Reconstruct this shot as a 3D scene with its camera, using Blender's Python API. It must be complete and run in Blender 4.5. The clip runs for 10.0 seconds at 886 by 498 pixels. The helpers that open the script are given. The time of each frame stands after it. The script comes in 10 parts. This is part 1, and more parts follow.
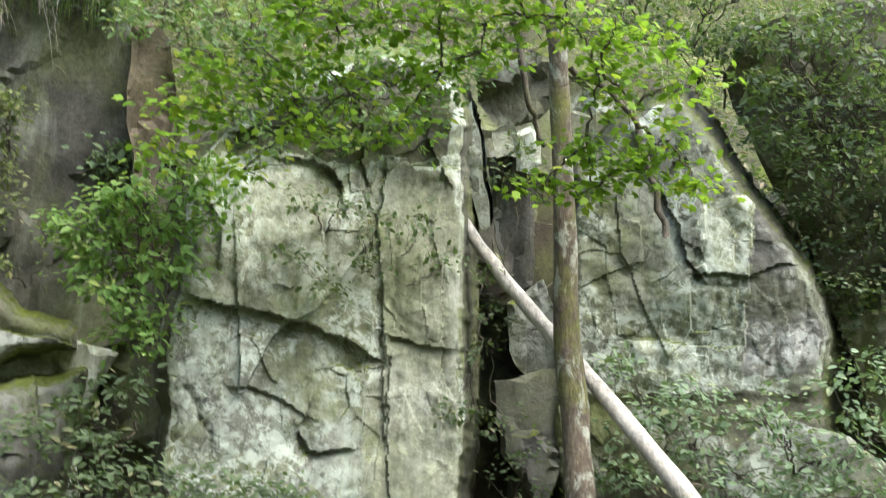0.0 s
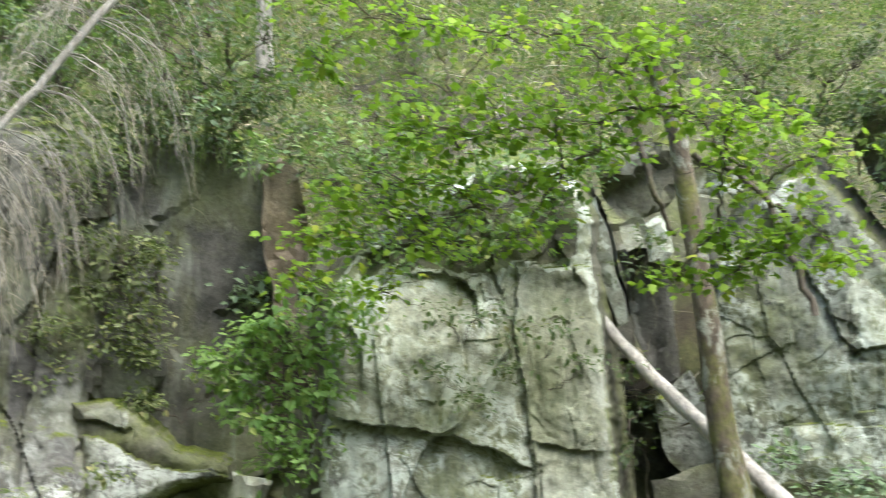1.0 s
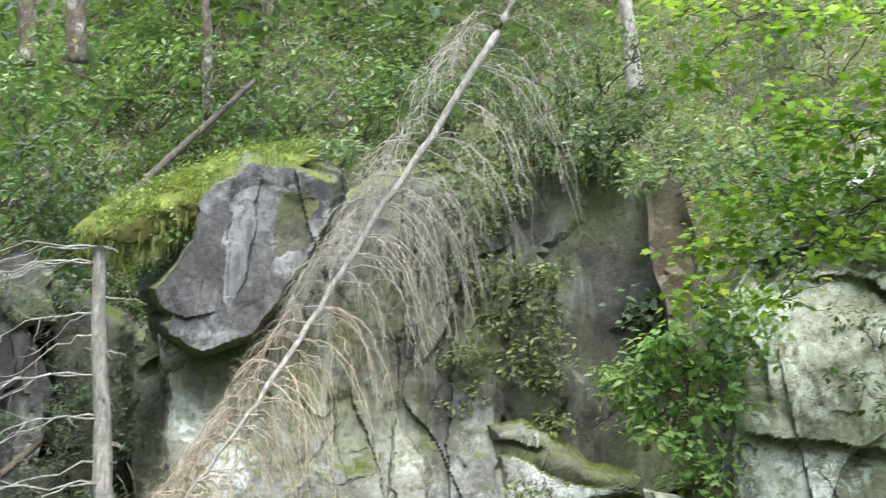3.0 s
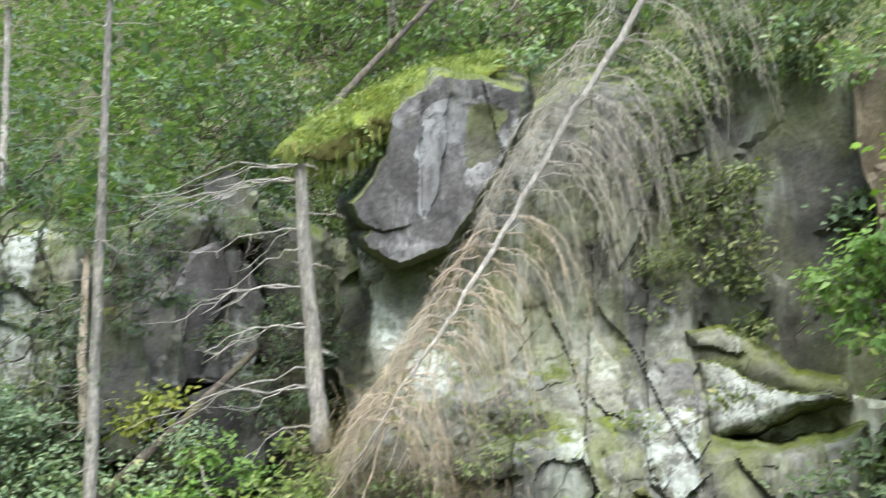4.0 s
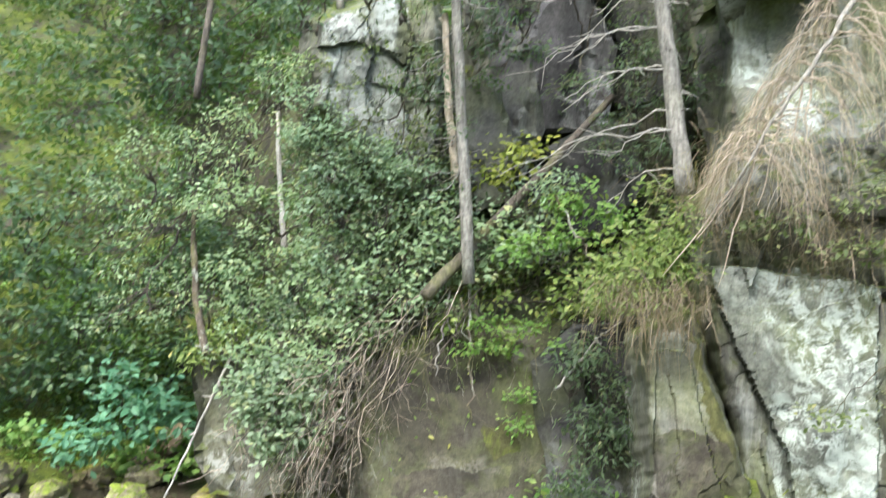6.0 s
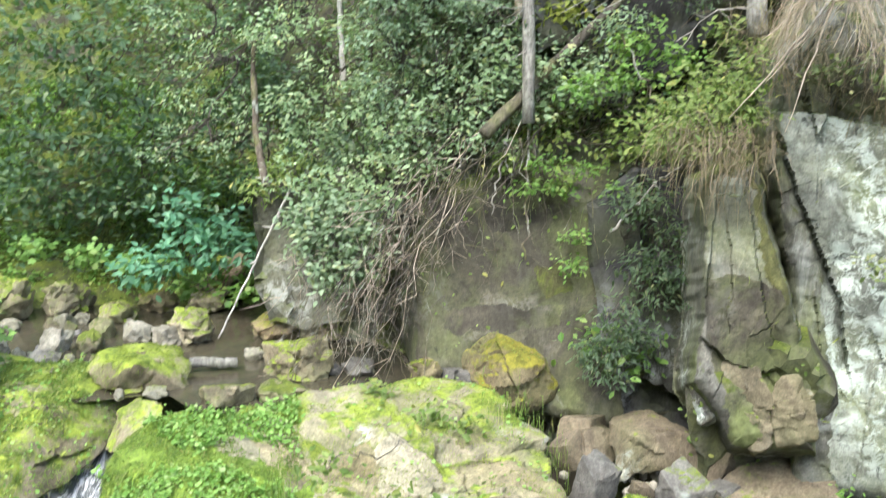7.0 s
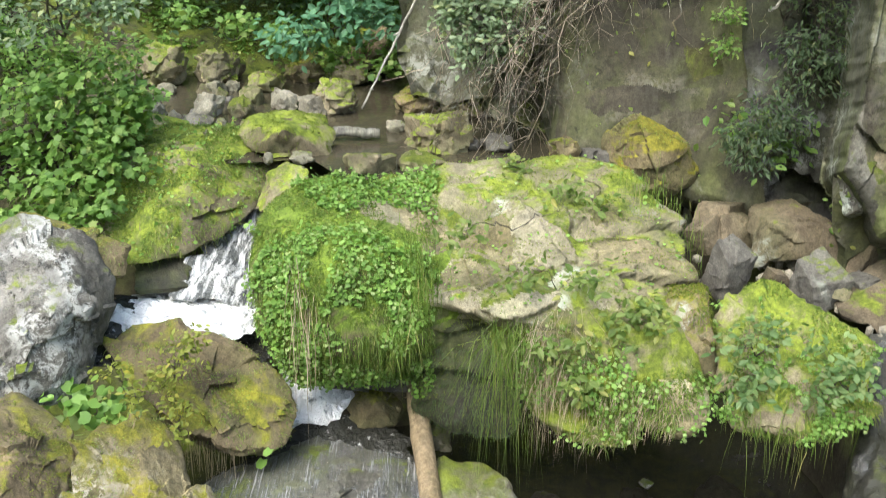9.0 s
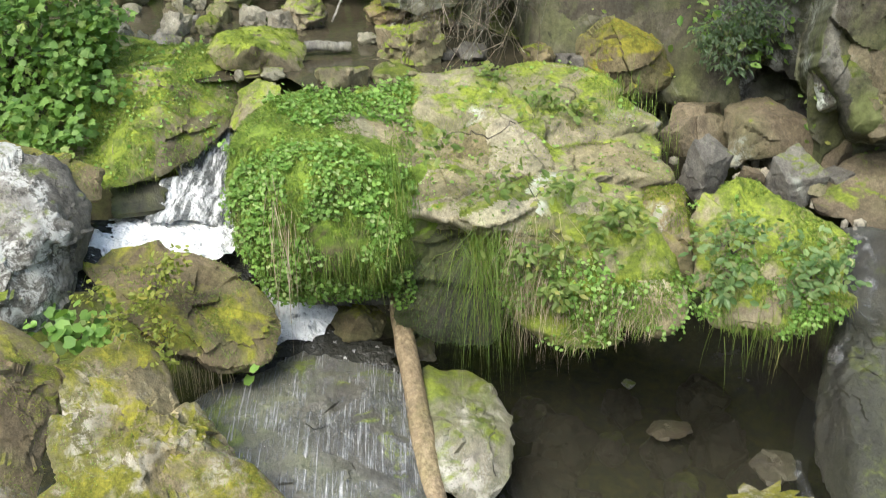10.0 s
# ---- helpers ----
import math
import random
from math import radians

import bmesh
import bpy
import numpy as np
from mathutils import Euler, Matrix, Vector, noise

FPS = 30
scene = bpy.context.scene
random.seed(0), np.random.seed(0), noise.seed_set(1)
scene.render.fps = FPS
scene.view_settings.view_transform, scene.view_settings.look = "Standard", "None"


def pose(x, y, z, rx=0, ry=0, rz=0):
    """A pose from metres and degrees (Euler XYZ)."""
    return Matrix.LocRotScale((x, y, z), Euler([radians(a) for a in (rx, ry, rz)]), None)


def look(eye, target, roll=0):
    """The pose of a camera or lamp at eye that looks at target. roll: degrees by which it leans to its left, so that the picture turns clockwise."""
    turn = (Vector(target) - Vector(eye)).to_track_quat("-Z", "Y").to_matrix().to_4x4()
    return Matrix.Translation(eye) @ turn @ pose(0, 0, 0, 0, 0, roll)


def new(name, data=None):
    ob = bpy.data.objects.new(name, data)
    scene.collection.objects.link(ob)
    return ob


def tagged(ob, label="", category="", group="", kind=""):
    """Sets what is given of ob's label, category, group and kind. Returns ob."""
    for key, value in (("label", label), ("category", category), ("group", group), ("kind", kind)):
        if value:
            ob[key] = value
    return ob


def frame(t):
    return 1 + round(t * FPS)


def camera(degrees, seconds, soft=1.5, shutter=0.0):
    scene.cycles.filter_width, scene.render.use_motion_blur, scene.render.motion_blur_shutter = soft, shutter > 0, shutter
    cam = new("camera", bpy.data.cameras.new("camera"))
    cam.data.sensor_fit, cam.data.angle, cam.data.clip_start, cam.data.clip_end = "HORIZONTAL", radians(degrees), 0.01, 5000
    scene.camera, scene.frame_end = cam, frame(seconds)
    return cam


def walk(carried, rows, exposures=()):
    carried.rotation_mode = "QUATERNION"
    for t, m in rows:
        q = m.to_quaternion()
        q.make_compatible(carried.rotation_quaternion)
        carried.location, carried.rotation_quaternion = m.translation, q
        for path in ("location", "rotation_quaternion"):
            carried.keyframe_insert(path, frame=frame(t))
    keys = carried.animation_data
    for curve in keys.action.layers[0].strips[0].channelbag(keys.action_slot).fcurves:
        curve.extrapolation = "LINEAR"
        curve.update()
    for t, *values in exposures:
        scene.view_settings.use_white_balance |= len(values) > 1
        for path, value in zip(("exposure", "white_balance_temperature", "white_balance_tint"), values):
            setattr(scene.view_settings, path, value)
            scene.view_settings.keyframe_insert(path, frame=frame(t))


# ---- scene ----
cam = camera(47.97, 10.0, soft=1.0, shutter=0.4)
ROWS = [
    (0.0, -0.000, 0.000, 5.700, 100.51, -1.58, 2.05),
    (0.5, 0.000, 0.011, 5.724, 103.96, 0.86, 4.65),
    (1.0, -0.024, -0.005, 5.750, 106.35, 2.21, 10.68),
    (1.5, -0.052, -0.030, 5.751, 107.39, 2.82, 17.33),
    (2.0, -0.060, -0.060, 5.775, 107.77, 2.95, 24.23),
    (2.2, -0.064, -0.071, 5.781, 108.21, 3.16, 26.71),
    (3.3, -0.103, -0.149, 5.728, 107.00, -0.23, 34.80),
    (3.5, -0.117, -0.158, 5.714, 106.12, -0.71, 36.62),
    (4.0, -0.152, -0.185, 5.662, 103.23, -0.05, 43.31),
    (4.5, -0.174, -0.211, 5.640, 99.89, -0.80, 48.07),
    (5.0, -0.206, -0.237, 5.607, 96.86, 0.25, 53.26),
    (5.5, -0.230, -0.268, 5.574, 93.48, 1.57, 58.11),
    (5.7, -0.247, -0.288, 5.559, 92.16, 1.36, 60.68),
    (6.8, -0.253, -0.328, 5.491, 82.28, -0.82, 65.28),
    (7.0, -0.252, -0.334, 5.473, 80.59, -1.14, 66.09),
    (7.5, -0.241, -0.339, 5.431, 76.79, -2.20, 68.53),
    (8.0, -0.227, -0.364, 5.392, 74.15, -2.16, 71.39),
    (8.5, -0.217, -0.376, 5.374, 71.37, -2.21, 73.43),
    (9.0, -0.191, -0.372, 5.350, 68.39, -1.57, 74.35),
    (9.5, -0.176, -0.364, 5.326, 65.87, -0.70, 73.53),
    (10.0, -0.160, -0.344, 5.306, 63.65, 0.14, 72.49),
]
walk(cam, [(t, pose(x, y, z, rx, ry, rz)) for t, x, y, z, rx, ry, rz in ROWS],
     exposures=[(0.0, 2.07, 6350, 6), (1.0, 2.08, 6250, 6), (2.0, 2.2, 5950, 9), (3.5, 2.2, 5950, 9), (4.5, 2.19, 6100, 6), (5.5, 2.25, 6050, 7), (7.5, 2.3, 6000, 7), (8.0, 2.03, 6250, 7), (8.5, 1.92, 6350, 5), (10.0, 1.7, 6450, 5)])

# ---- light: an overcast day in a wooded gorge ----
SUN_EL, SUN_AZ = 52.0, 140.0
world = bpy.data.worlds.new("world")
scene.world = world
world.use_nodes = True
wn = world.node_tree
sky = wn.nodes.new("ShaderNodeTexSky")
sky.sky_type, sky.sun_disc = "NISHITA", False
sky.sun_elevation, sky.sun_rotation = radians(SUN_EL), radians(SUN_AZ)
sky.dust_density, sky.air_density, sky.ozone_density = 3.0, 1.0, 1.0
wn.links.new(sky.outputs["Color"], wn.nodes["Background"].inputs["Color"])
wn.nodes["Background"].inputs["Strength"].default_value = 0.15
sun = new("sun", bpy.data.lights.new("sun", "SUN"))
sun.data.energy, sun.data.angle, sun.data.color = 1.15, radians(40), (1.0, 0.97, 0.92)
az, el = radians(SUN_AZ), radians(SUN_EL)
sun.matrix_world = look((0, 0, 30), (-math.sin(az) * math.cos(el) * 10, -math.cos(az) * math.cos(el) * 10, 30 - math.sin(el) * 10))


# ---- materials ----
def mat_nodes(name):
    m = bpy.data.materials.new(name)
    m.use_nodes = True
    return m, m.node_tree, m.node_tree.nodes["Principled BSDF"]


def n_noise(nt, scale, detail=6.0, rough=0.6, vec=None, dist=0.0):
    n = nt.nodes.new("ShaderNodeTexNoise")
    n.inputs["Scale"].default_value, n.inputs["Detail"].default_value = scale, detail
    n.inputs["Roughness"].default_value, n.inputs["Distortion"].default_value = rough, dist
    if vec:
        nt.links.new(vec, n.inputs["Vector"])
    return n.outputs["Fac"]


def n_ramp(nt, fac, a, b, ca=(0, 0, 0, 1), cb=(1, 1, 1, 1)):
    n = nt.nodes.new("ShaderNodeValToRGB")
    n.color_ramp.elements[0].position, n.color_ramp.elements[1].position = a, b
    n.color_ramp.elements[0].color, n.color_ramp.elements[1].color = ca, cb
    nt.links.new(fac, n.inputs["Fac"])
    return n.outputs["Color"]


def n_mix(nt, fac, a, b, kind="MIX"):
    n = nt.nodes.new("ShaderNodeMix")
    n.data_type, n.blend_type = "RGBA", kind
    for sock, v in ((n.inputs[0], fac), (n.inputs[6], a), (n.inputs[7], b)):
        if isinstance(v, (tuple, list)):
            sock.default_value = (*v[:3], 1)
        elif isinstance(v, (int, float)):
            sock.default_value = v
        else:
            nt.links.new(v, sock)
    return n.outputs[2]


def n_math(nt, op, a, b=0.0):
    n = nt.nodes.new("ShaderNodeMath")
    n.operation = op
    n.use_clamp = op in ("ADD", "MULTIPLY", "SUBTRACT")
    for sock, v in zip(n.inputs, (a, b)):
        if isinstance(v, (int, float)):
            sock.default_value = v
        else:
            nt.links.new(v, sock)
    return n.outputs[0]


def n_coords(nt, sx=1.0, sy=1.0, sz=1.0, off=0.0):
    tc, mp = nt.nodes.new("ShaderNodeTexCoord"), nt.nodes.new("ShaderNodeMapping")
    mp.inputs["Scale"].default_value = (sx, sy, sz)
    mp.inputs["Location"].default_value = (off, off * 0.7, off * 1.3)
    oi, ad = nt.nodes.new("ShaderNodeObjectInfo"), nt.nodes.new("ShaderNodeVectorMath")
    nt.links.new(tc.outputs["Object"], ad.inputs[0])
    nt.links.new(oi.outputs["Location"], ad.inputs[1])
    nt.links.new(ad.outputs[0], mp.inputs["Vector"])
    return mp.outputs["Vector"]


def n_up(nt):
    g, s = nt.nodes.new("ShaderNodeNewGeometry"), nt.nodes.new("ShaderNodeSeparateXYZ")
    nt.links.new(g.outputs["Normal"], s.inputs["Vector"])
    return s.outputs["Z"]


def n_bump(nt, bsdf, height, strength, dist):
    b = nt.nodes.new("ShaderNodeBump")
    b.inputs["Strength"].default_value, b.inputs["Distance"].default_value = strength, dist
    nt.links.new(height, b.inputs["Height"])
    nt.links.new(b.outputs["Normal"], bsdf.inputs["Normal"])


def rock_mat(name, dark, light, lichen=0.0, moss=0.0, streak=0.0, green=0.0, rough=0.9, off=0.0, lichen_col=(0.46, 0.5, 0.43), up_moss=0.6, wet=0.0, speck=0.5, moss_k=1.0, warm=1.0):
    """Weathered rock: mottled tones, vertical stains, pale and black lichen crusts, green algae, and moss on upward faces."""
    m, nt, bsdf = mat_nodes(name)
    v, vs = n_coords(nt, off=off), n_coords(nt, 1.0, 1.0, 0.14, off=off + 3)
    big, mid, fine = n_noise(nt, 0.8, 6, 0.6, v, 0.6), n_noise(nt, 3.2, 9, 0.72, v, 0.3), n_noise(nt, 22, 6, 0.75, v)
    col = n_mix(nt, n_ramp(nt, big, 0.36, 0.64), dark, light)
    col = n_mix(nt, 0.8, col, n_ramp(nt, mid, 0.34, 0.64, (0.42, 0.42, 0.42, 1), (1.25, 1.25, 1.22, 1)), "MULTIPLY")
    col = n_mix(nt, 0.75, col, n_ramp(nt, fine, 0.3, 0.68, (0.5, 0.5, 0.5, 1), (1.3, 1.3, 1.3, 1)), "MULTIPLY")
    col = n_mix(nt, 0.6, col, n_ramp(nt, n_noise(nt, 75, 4, 0.8, v), 0.34, 0.66, (0.5, 0.5, 0.5, 1), (1.45, 1.45, 1.45, 1)), "MULTIPLY")
    if green:
        area = n_ramp(nt, n_noise(nt, 1.1, 6, 0.65, n_coords(nt, off=off + 9), 0.5), 0.44, 0.64)
        col = n_mix(nt, n_math(nt, "MULTIPLY", area, green), col, n_mix(nt, n_ramp(nt, fine, 0.3, 0.7), (0.09, 0.11, 0.03), (0.2, 0.23, 0.08)))
    if streak:
        sd = n_ramp(nt, n_noise(nt, 2.2, 7, 0.68, n_coords(nt, 1.0, 1.0, 0.13, off=off + 21), 0.4), 0.52, 0.7)
        col = n_mix(nt, n_math(nt, "MULTIPLY", sd, streak * 0.7), col, [x * 0.3 for x in dark])
        st = n_math(nt, "MULTIPLY", n_ramp(nt, n_noise(nt, 2.2, 9, 0.72, vs, 0.4), 0.5, 0.66), n_ramp(nt, n_noise(nt, 0.9, 4, 0.6, n_coords(nt, 1, 1, 0.5, off=off + 40)), 0.42, 0.58))
        col = n_mix(nt, n_math(nt, "MULTIPLY", st, streak * 0.85), col, lichen_col)
    if lichen:
        vl = n_coords(nt, off=off + 14)
        area = n_ramp(nt, n_noise(nt, 0.85, 5, 0.6, vl, 0.6), 0.66 - 0.26 * lichen, 0.76 - 0.26 * lichen)
        spots = n_ramp(nt, n_noise(nt, 7.5, 9, 0.82, vl, 0.5), 0.47, 0.53)
        col = n_mix(nt, n_math(nt, "MULTIPLY", n_math(nt, "MULTIPLY", area, spots), 0.85), col, lichen_col)
    if speck:
        vb = n_coords(nt, off=off + 26)
        area = n_ramp(nt, n_noise(nt, 1.2, 5, 0.6, vb, 0.5), 0.45, 0.6)
        spots = n_ramp(nt, n_noise(nt, 11, 8, 0.8, vb, 0.3), 0.53, 0.6)
        col = n_mix(nt, n_math(nt, "MULTIPLY", n_math(nt, "MULTIPLY", area, spots), speck), col, [x * 0.28 for x in dark])
    if moss:
        mn = n_noise(nt, 2.6, 8, 0.7, n_coords(nt, off=off + 31), 0.5)
        fac = n_math(nt, "ADD", n_math(nt, "MULTIPLY", n_up(nt), up_moss), n_math(nt, "MULTIPLY", n_math(nt, "SUBTRACT", mn, 0.35), 1.6))
        fac = n_math(nt, "MULTIPLY", n_ramp(nt, fac, 0.97 - 0.75 * moss, 1.15 - 0.75 * moss), 1.0)
        mcol = n_mix(nt, n_ramp(nt, n_noise(nt, 5, 7, 0.75, v, 0.4), 0.36, 0.64), [x * moss_k for x in (0.055 * warm, 0.08, 0.012)], [x * moss_k for x in (0.22 * warm, 0.265, 0.035)])
        mcol = n_mix(nt, 0.8, mcol, n_ramp(nt, n_noise(nt, 38, 5, 0.8, v), 0.3, 0.7, (0.45, 0.45, 0.45, 1), (1.4, 1.4, 1.3, 1)), "MULTIPLY")
        col = n_mix(nt, fac, col, mcol)
    nt.links.new(col, bsdf.inputs["Base Color"])
    bsdf.inputs["Roughness"].default_value = rough
    bsdf.inputs["Specular IOR Level"].default_value = 0.3 + wet
    h = n_math(nt, "ADD", n_math(nt, "MULTIPLY", mid, 0.65), n_math(nt, "MULTIPLY", fine, 0.35))
    n_bump(nt, bsdf, h, 0.8, 0.05)
    return m


def leaf_mat(name, a, b, c=None, trans=0.35):
    m, nt, bsdf = mat_nodes(name)
    g = nt.nodes.new("ShaderNodeNewGeometry")
    col = n_mix(nt, n_ramp(nt, g.outputs["Random Per Island"], 0.1, 0.9), a, b)
    if c:
        wn2 = nt.nodes.new("ShaderNodeTexWhiteNoise")
        wn2.noise_dimensions = "1D"
        nt.links.new(g.outputs["Random Per Island"], wn2.inputs["W"])
        col = n_mix(nt, n_ramp(nt, wn2.outputs["Value"], 0.86, 0.95), col, c)
    patch = n_noise(nt, 1.6, 3, 0.6, n_coords(nt))
    col = n_mix(nt, n_math(nt, "MULTIPLY", n_ramp(nt, patch, 0.35, 0.7), 0.45), col, [x * 0.5 for x in a])
    nt.links.new(col, bsdf.inputs["Base Color"])
    bsdf.inputs["Roughness"].default_value, bsdf.inputs["Specular IOR Level"].default_value = 0.5, 0.35
    tr, mx, out = nt.nodes.new("ShaderNodeBsdfTranslucent"), nt.nodes.new("ShaderNodeMixShader"), nt.nodes["Material Output"]
    nt.links.new(n_mix(nt, 0.5, col, (0.25, 0.4, 0.03)), tr.inputs["Color"])
    mx.inputs["Fac"].default_value = trans
    nt.links.new(bsdf.outputs[0], mx.inputs[1])
    nt.links.new(tr.outputs[0], mx.inputs[2])
    nt.links.new(mx.outputs[0], out.inputs["Surface"])
    return m


def bark_mat(name, dark, light, moss=0.0, ring=0.0, off=0.0):
    m, nt, bsdf = mat_nodes(name)
    v = n_coords(nt, 9, 9, 2.2, off=off)
    a, b = n_noise(nt, 3.0, 6, 0.7, v), n_noise(nt, 2.0, 4, 0.6, n_coords(nt, off=off + 5))
    col = n_mix(nt, n_ramp(nt, a, 0.32, 0.66), dark, light)
    col = n_mix(nt, n_math(nt, "MULTIPLY", n_ramp(nt, b, 0.4, 0.7), 0.4), col, [c * 0.5 for c in dark])
    if moss:
        col = n_mix(nt, n_math(nt, "MULTIPLY", n_ramp(nt, n_noise(nt, 2.5, 5, 0.65, n_coords(nt, off=off + 8)), 0.5, 0.68), moss), col, (0.16, 0.18, 0.025))
    pale = n_ramp(nt, n_noise(nt, 4.5, 8, 0.75, n_coords(nt, 1, 1, 0.6, off=off + 15), 0.6), 0.53, 0.6)
    col = n_mix(nt, n_math(nt, "MULTIPLY", pale, ring), col, (0.37, 0.38, 0.32))
    sp = n_noise(nt, 16, 7, 0.8, n_coords(nt, off=off + 2))
    col = n_mix(nt, 0.7, col, n_ramp(nt, sp, 0.35, 0.65, (0.5, 0.5, 0.48, 1), (1.4, 1.4, 1.36, 1)), "MULTIPLY")
    nt.links.new(col, bsdf.inputs["Base Color"])
    bsdf.inputs["Roughness"].default_value = 0.9
    n_bump(nt, bsdf, a, 1.0, 0.03)
    return m


ROCK_PALE = rock_mat("rock_pale", (0.245, 0.255, 0.18), (0.46, 0.485, 0.37), lichen=0.95, moss=0.36, streak=1.0, green=0.7, off=1, lichen_col=(0.58, 0.63, 0.55), speck=0.4, moss_k=0.8)
ROCK_WHITE = rock_mat("rock_white", (0.1, 0.102, 0.088), (0.235, 0.242, 0.212), lichen=0.9, moss=0.4, streak=0.6, green=0.45, off=4, speck=0.9, moss_k=0.7, lichen_col=(0.38, 0.41, 0.365))
ROCK_CRAG = rock_mat("rock_crag", (0.12, 0.126, 0.1), (0.275, 0.288, 0.24), lichen=0.95, moss=0.36, streak=0.8, green=0.6, off=5, speck=0.9, moss_k=0.75, lichen_col=(0.43, 0.475, 0.41))
ROCK_GREY = rock_mat("rock_grey", (0.105, 0.104, 0.093), (0.168, 0.165, 0.15), lichen=0.12, moss=0.32, streak=0.35, green=0.45, off=7, speck=0.35, moss_k=0.7)
ROCK_FLUTE = rock_mat("rock_fluted", (0.084, 0.083, 0.068), (0.172, 0.17, 0.144), lichen=0.35, moss=0.38, streak=0.9, green=0.6, off=9, speck=0.6, moss_k=0.65, lichen_col=(0.33, 0.345, 0.31))
ROCK_FLAKE = rock_mat("rock_flake", (0.13, 0.129, 0.102), (0.235, 0.233, 0.192), lichen=0.2, moss=0.1, streak=0.8, green=0.4, off=10, speck=0.3)
ROCK_SPOT = rock_mat("rock_spotted", (0.085, 0.085, 0.07), (0.2, 0.2, 0.17), lichen=0.9, moss=0.38, streak=0.8, green=0.5, off=6, speck=0.9, moss_k=0.7, lichen_col=(0.34, 0.37, 0.33))
ROCK_WALL = rock_mat("rock_wall", (0.082, 0.082, 0.074), (0.14, 0.138, 0.126), lichen=0.12, moss=0.36, streak=0.5, green=0.5, off=8, speck=0.4, moss_k=0.65)
ROCK_DARK = rock_mat("rock_dark", (0.085, 0.082, 0.08), (0.15, 0.145, 0.143), lichen=0.55, moss=0.2, streak=1.0, off=11, lichen_col=(0.46, 0.47, 0.46))
ROCK_RUST = rock_mat("rock_rust", (0.19, 0.155, 0.115), (0.32, 0.265, 0.2), lichen=0.1, moss=0.35, streak=0.3, green=0.3, off=13)
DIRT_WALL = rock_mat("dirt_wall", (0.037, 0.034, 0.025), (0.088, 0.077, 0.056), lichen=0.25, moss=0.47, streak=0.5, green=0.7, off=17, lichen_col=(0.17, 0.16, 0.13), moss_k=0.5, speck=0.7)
BOULDER_MOSSY = rock_mat("boulder_mossy", (0.17, 0.14, 0.085), (0.35, 0.3, 0.21), lichen=0.2, moss=0.66, green=0.5, off=19, up_moss=0.5, moss_k=1.3)
BOULDER_TAN = rock_mat("boulder_tan", (0.13, 0.11, 0.068), (0.29, 0.25, 0.17), lichen=0.2, moss=0.42, green=0.45, off=23, moss_k=0.65)
BOULDER_MOSSY3 = rock_mat("boulder_half_mossy", (0.12, 0.105, 0.06), (0.27, 0.235, 0.15), lichen=0.2, moss=1.05, green=0.6, off=81, up_moss=0.15, moss_k=1.05)
BOULDER_GREY = rock_mat("boulder_grey", (0.12, 0.112, 0.095), (0.26, 0.245, 0.215), lichen=0.6, moss=0.25, streak=0.45, off=29, speck=0.85, lichen_col=(0.48, 0.48, 0.44))
BOULDER_WET = rock_mat("boulder_wet", (0.05, 0.045, 0.035), (0.14, 0.12, 0.09), lichen=0.1, moss=0.35, green=0.3, rough=0.35, off=37, wet=0.3)
ROCK_BACK = rock_mat("rock_back", (0.075, 0.074, 0.055), (0.18, 0.178, 0.135), lichen=0.3, moss=0.45, streak=0.2, green=0.7, off=47, moss_k=0.7)
ROCK_SLAB = rock_mat("rock_slab", (0.27, 0.28, 0.205), (0.46, 0.475, 0.385), lichen=0.3, moss=0.12, streak=0.8, green=0.45, off=49, speck=0.2, lichen_col=(0.6, 0.63, 0.56))
ROCK_SLAB2 = rock_mat("rock_pillar", (0.075, 0.07, 0.055), (0.19, 0.18, 0.15), lichen=0.5, moss=0.42, streak=0.4, green=0.45, off=51, speck=0.8, moss_k=0.6, lichen_col=(0.36, 0.37, 0.33))
ROCK_DARK2 = rock_mat("rock_dark_crusted", (0.085, 0.083, 0.078), (0.155, 0.15, 0.142), lichen=0.65, moss=0.3, streak=0.5, green=0.3, off=53, lichen_col=(0.4, 0.42, 0.39), moss_k=0.7)
# dark rock with the shade of recess and cleft put into its colour
ROCK_SHADED = rock_mat("rock_shaded", (0.034, 0.033, 0.032), (0.078, 0.076, 0.073), lichen=0.3, streak=0.5, green=0.3, lichen_col=(0.2, 0.21, 0.2), off=57)
BOULDER_BARE = rock_mat("boulder_bare", (0.21, 0.185, 0.12), (0.38, 0.34, 0.24), lichen=0.25, moss=0.36, green=0.35, off=59, speck=0.4)
BOULDER_BARE2 = rock_mat("boulder_rust", (0.085, 0.068, 0.044), (0.195, 0.158, 0.105), lichen=0.05, moss=0.12, green=0.25, off=61, speck=0.5)
BOULDER_PALE = rock_mat("boulder_pale", (0.17, 0.155, 0.115), (0.36, 0.33, 0.265), lichen=0.1, moss=0.15, green=0.25, off=63, speck=0.4)
BOULDER_MOSSY2 = rock_mat("boulder_olive", (0.115, 0.09, 0.052), (0.25, 0.195, 0.115), lichen=0.12, moss=0.5, green=0.35, off=67, up_moss=0.45, moss_k=1.05, warm=1.25)
BOULDER_GREY2 = rock_mat("boulder_slate", (0.1, 0.093, 0.08), (0.2, 0.19, 0.165), lichen=0.1, moss=0.15, off=69)
BOULDER_LICHEN = rock_mat("boulder_lichen", (0.125, 0.1, 0.054), (0.28, 0.23, 0.13), lichen=0.65, moss=0.4, green=0.25, off=71, lichen_col=(0.43, 0.4, 0.32), moss_k=0.9, speck=0.6, warm=1.3)
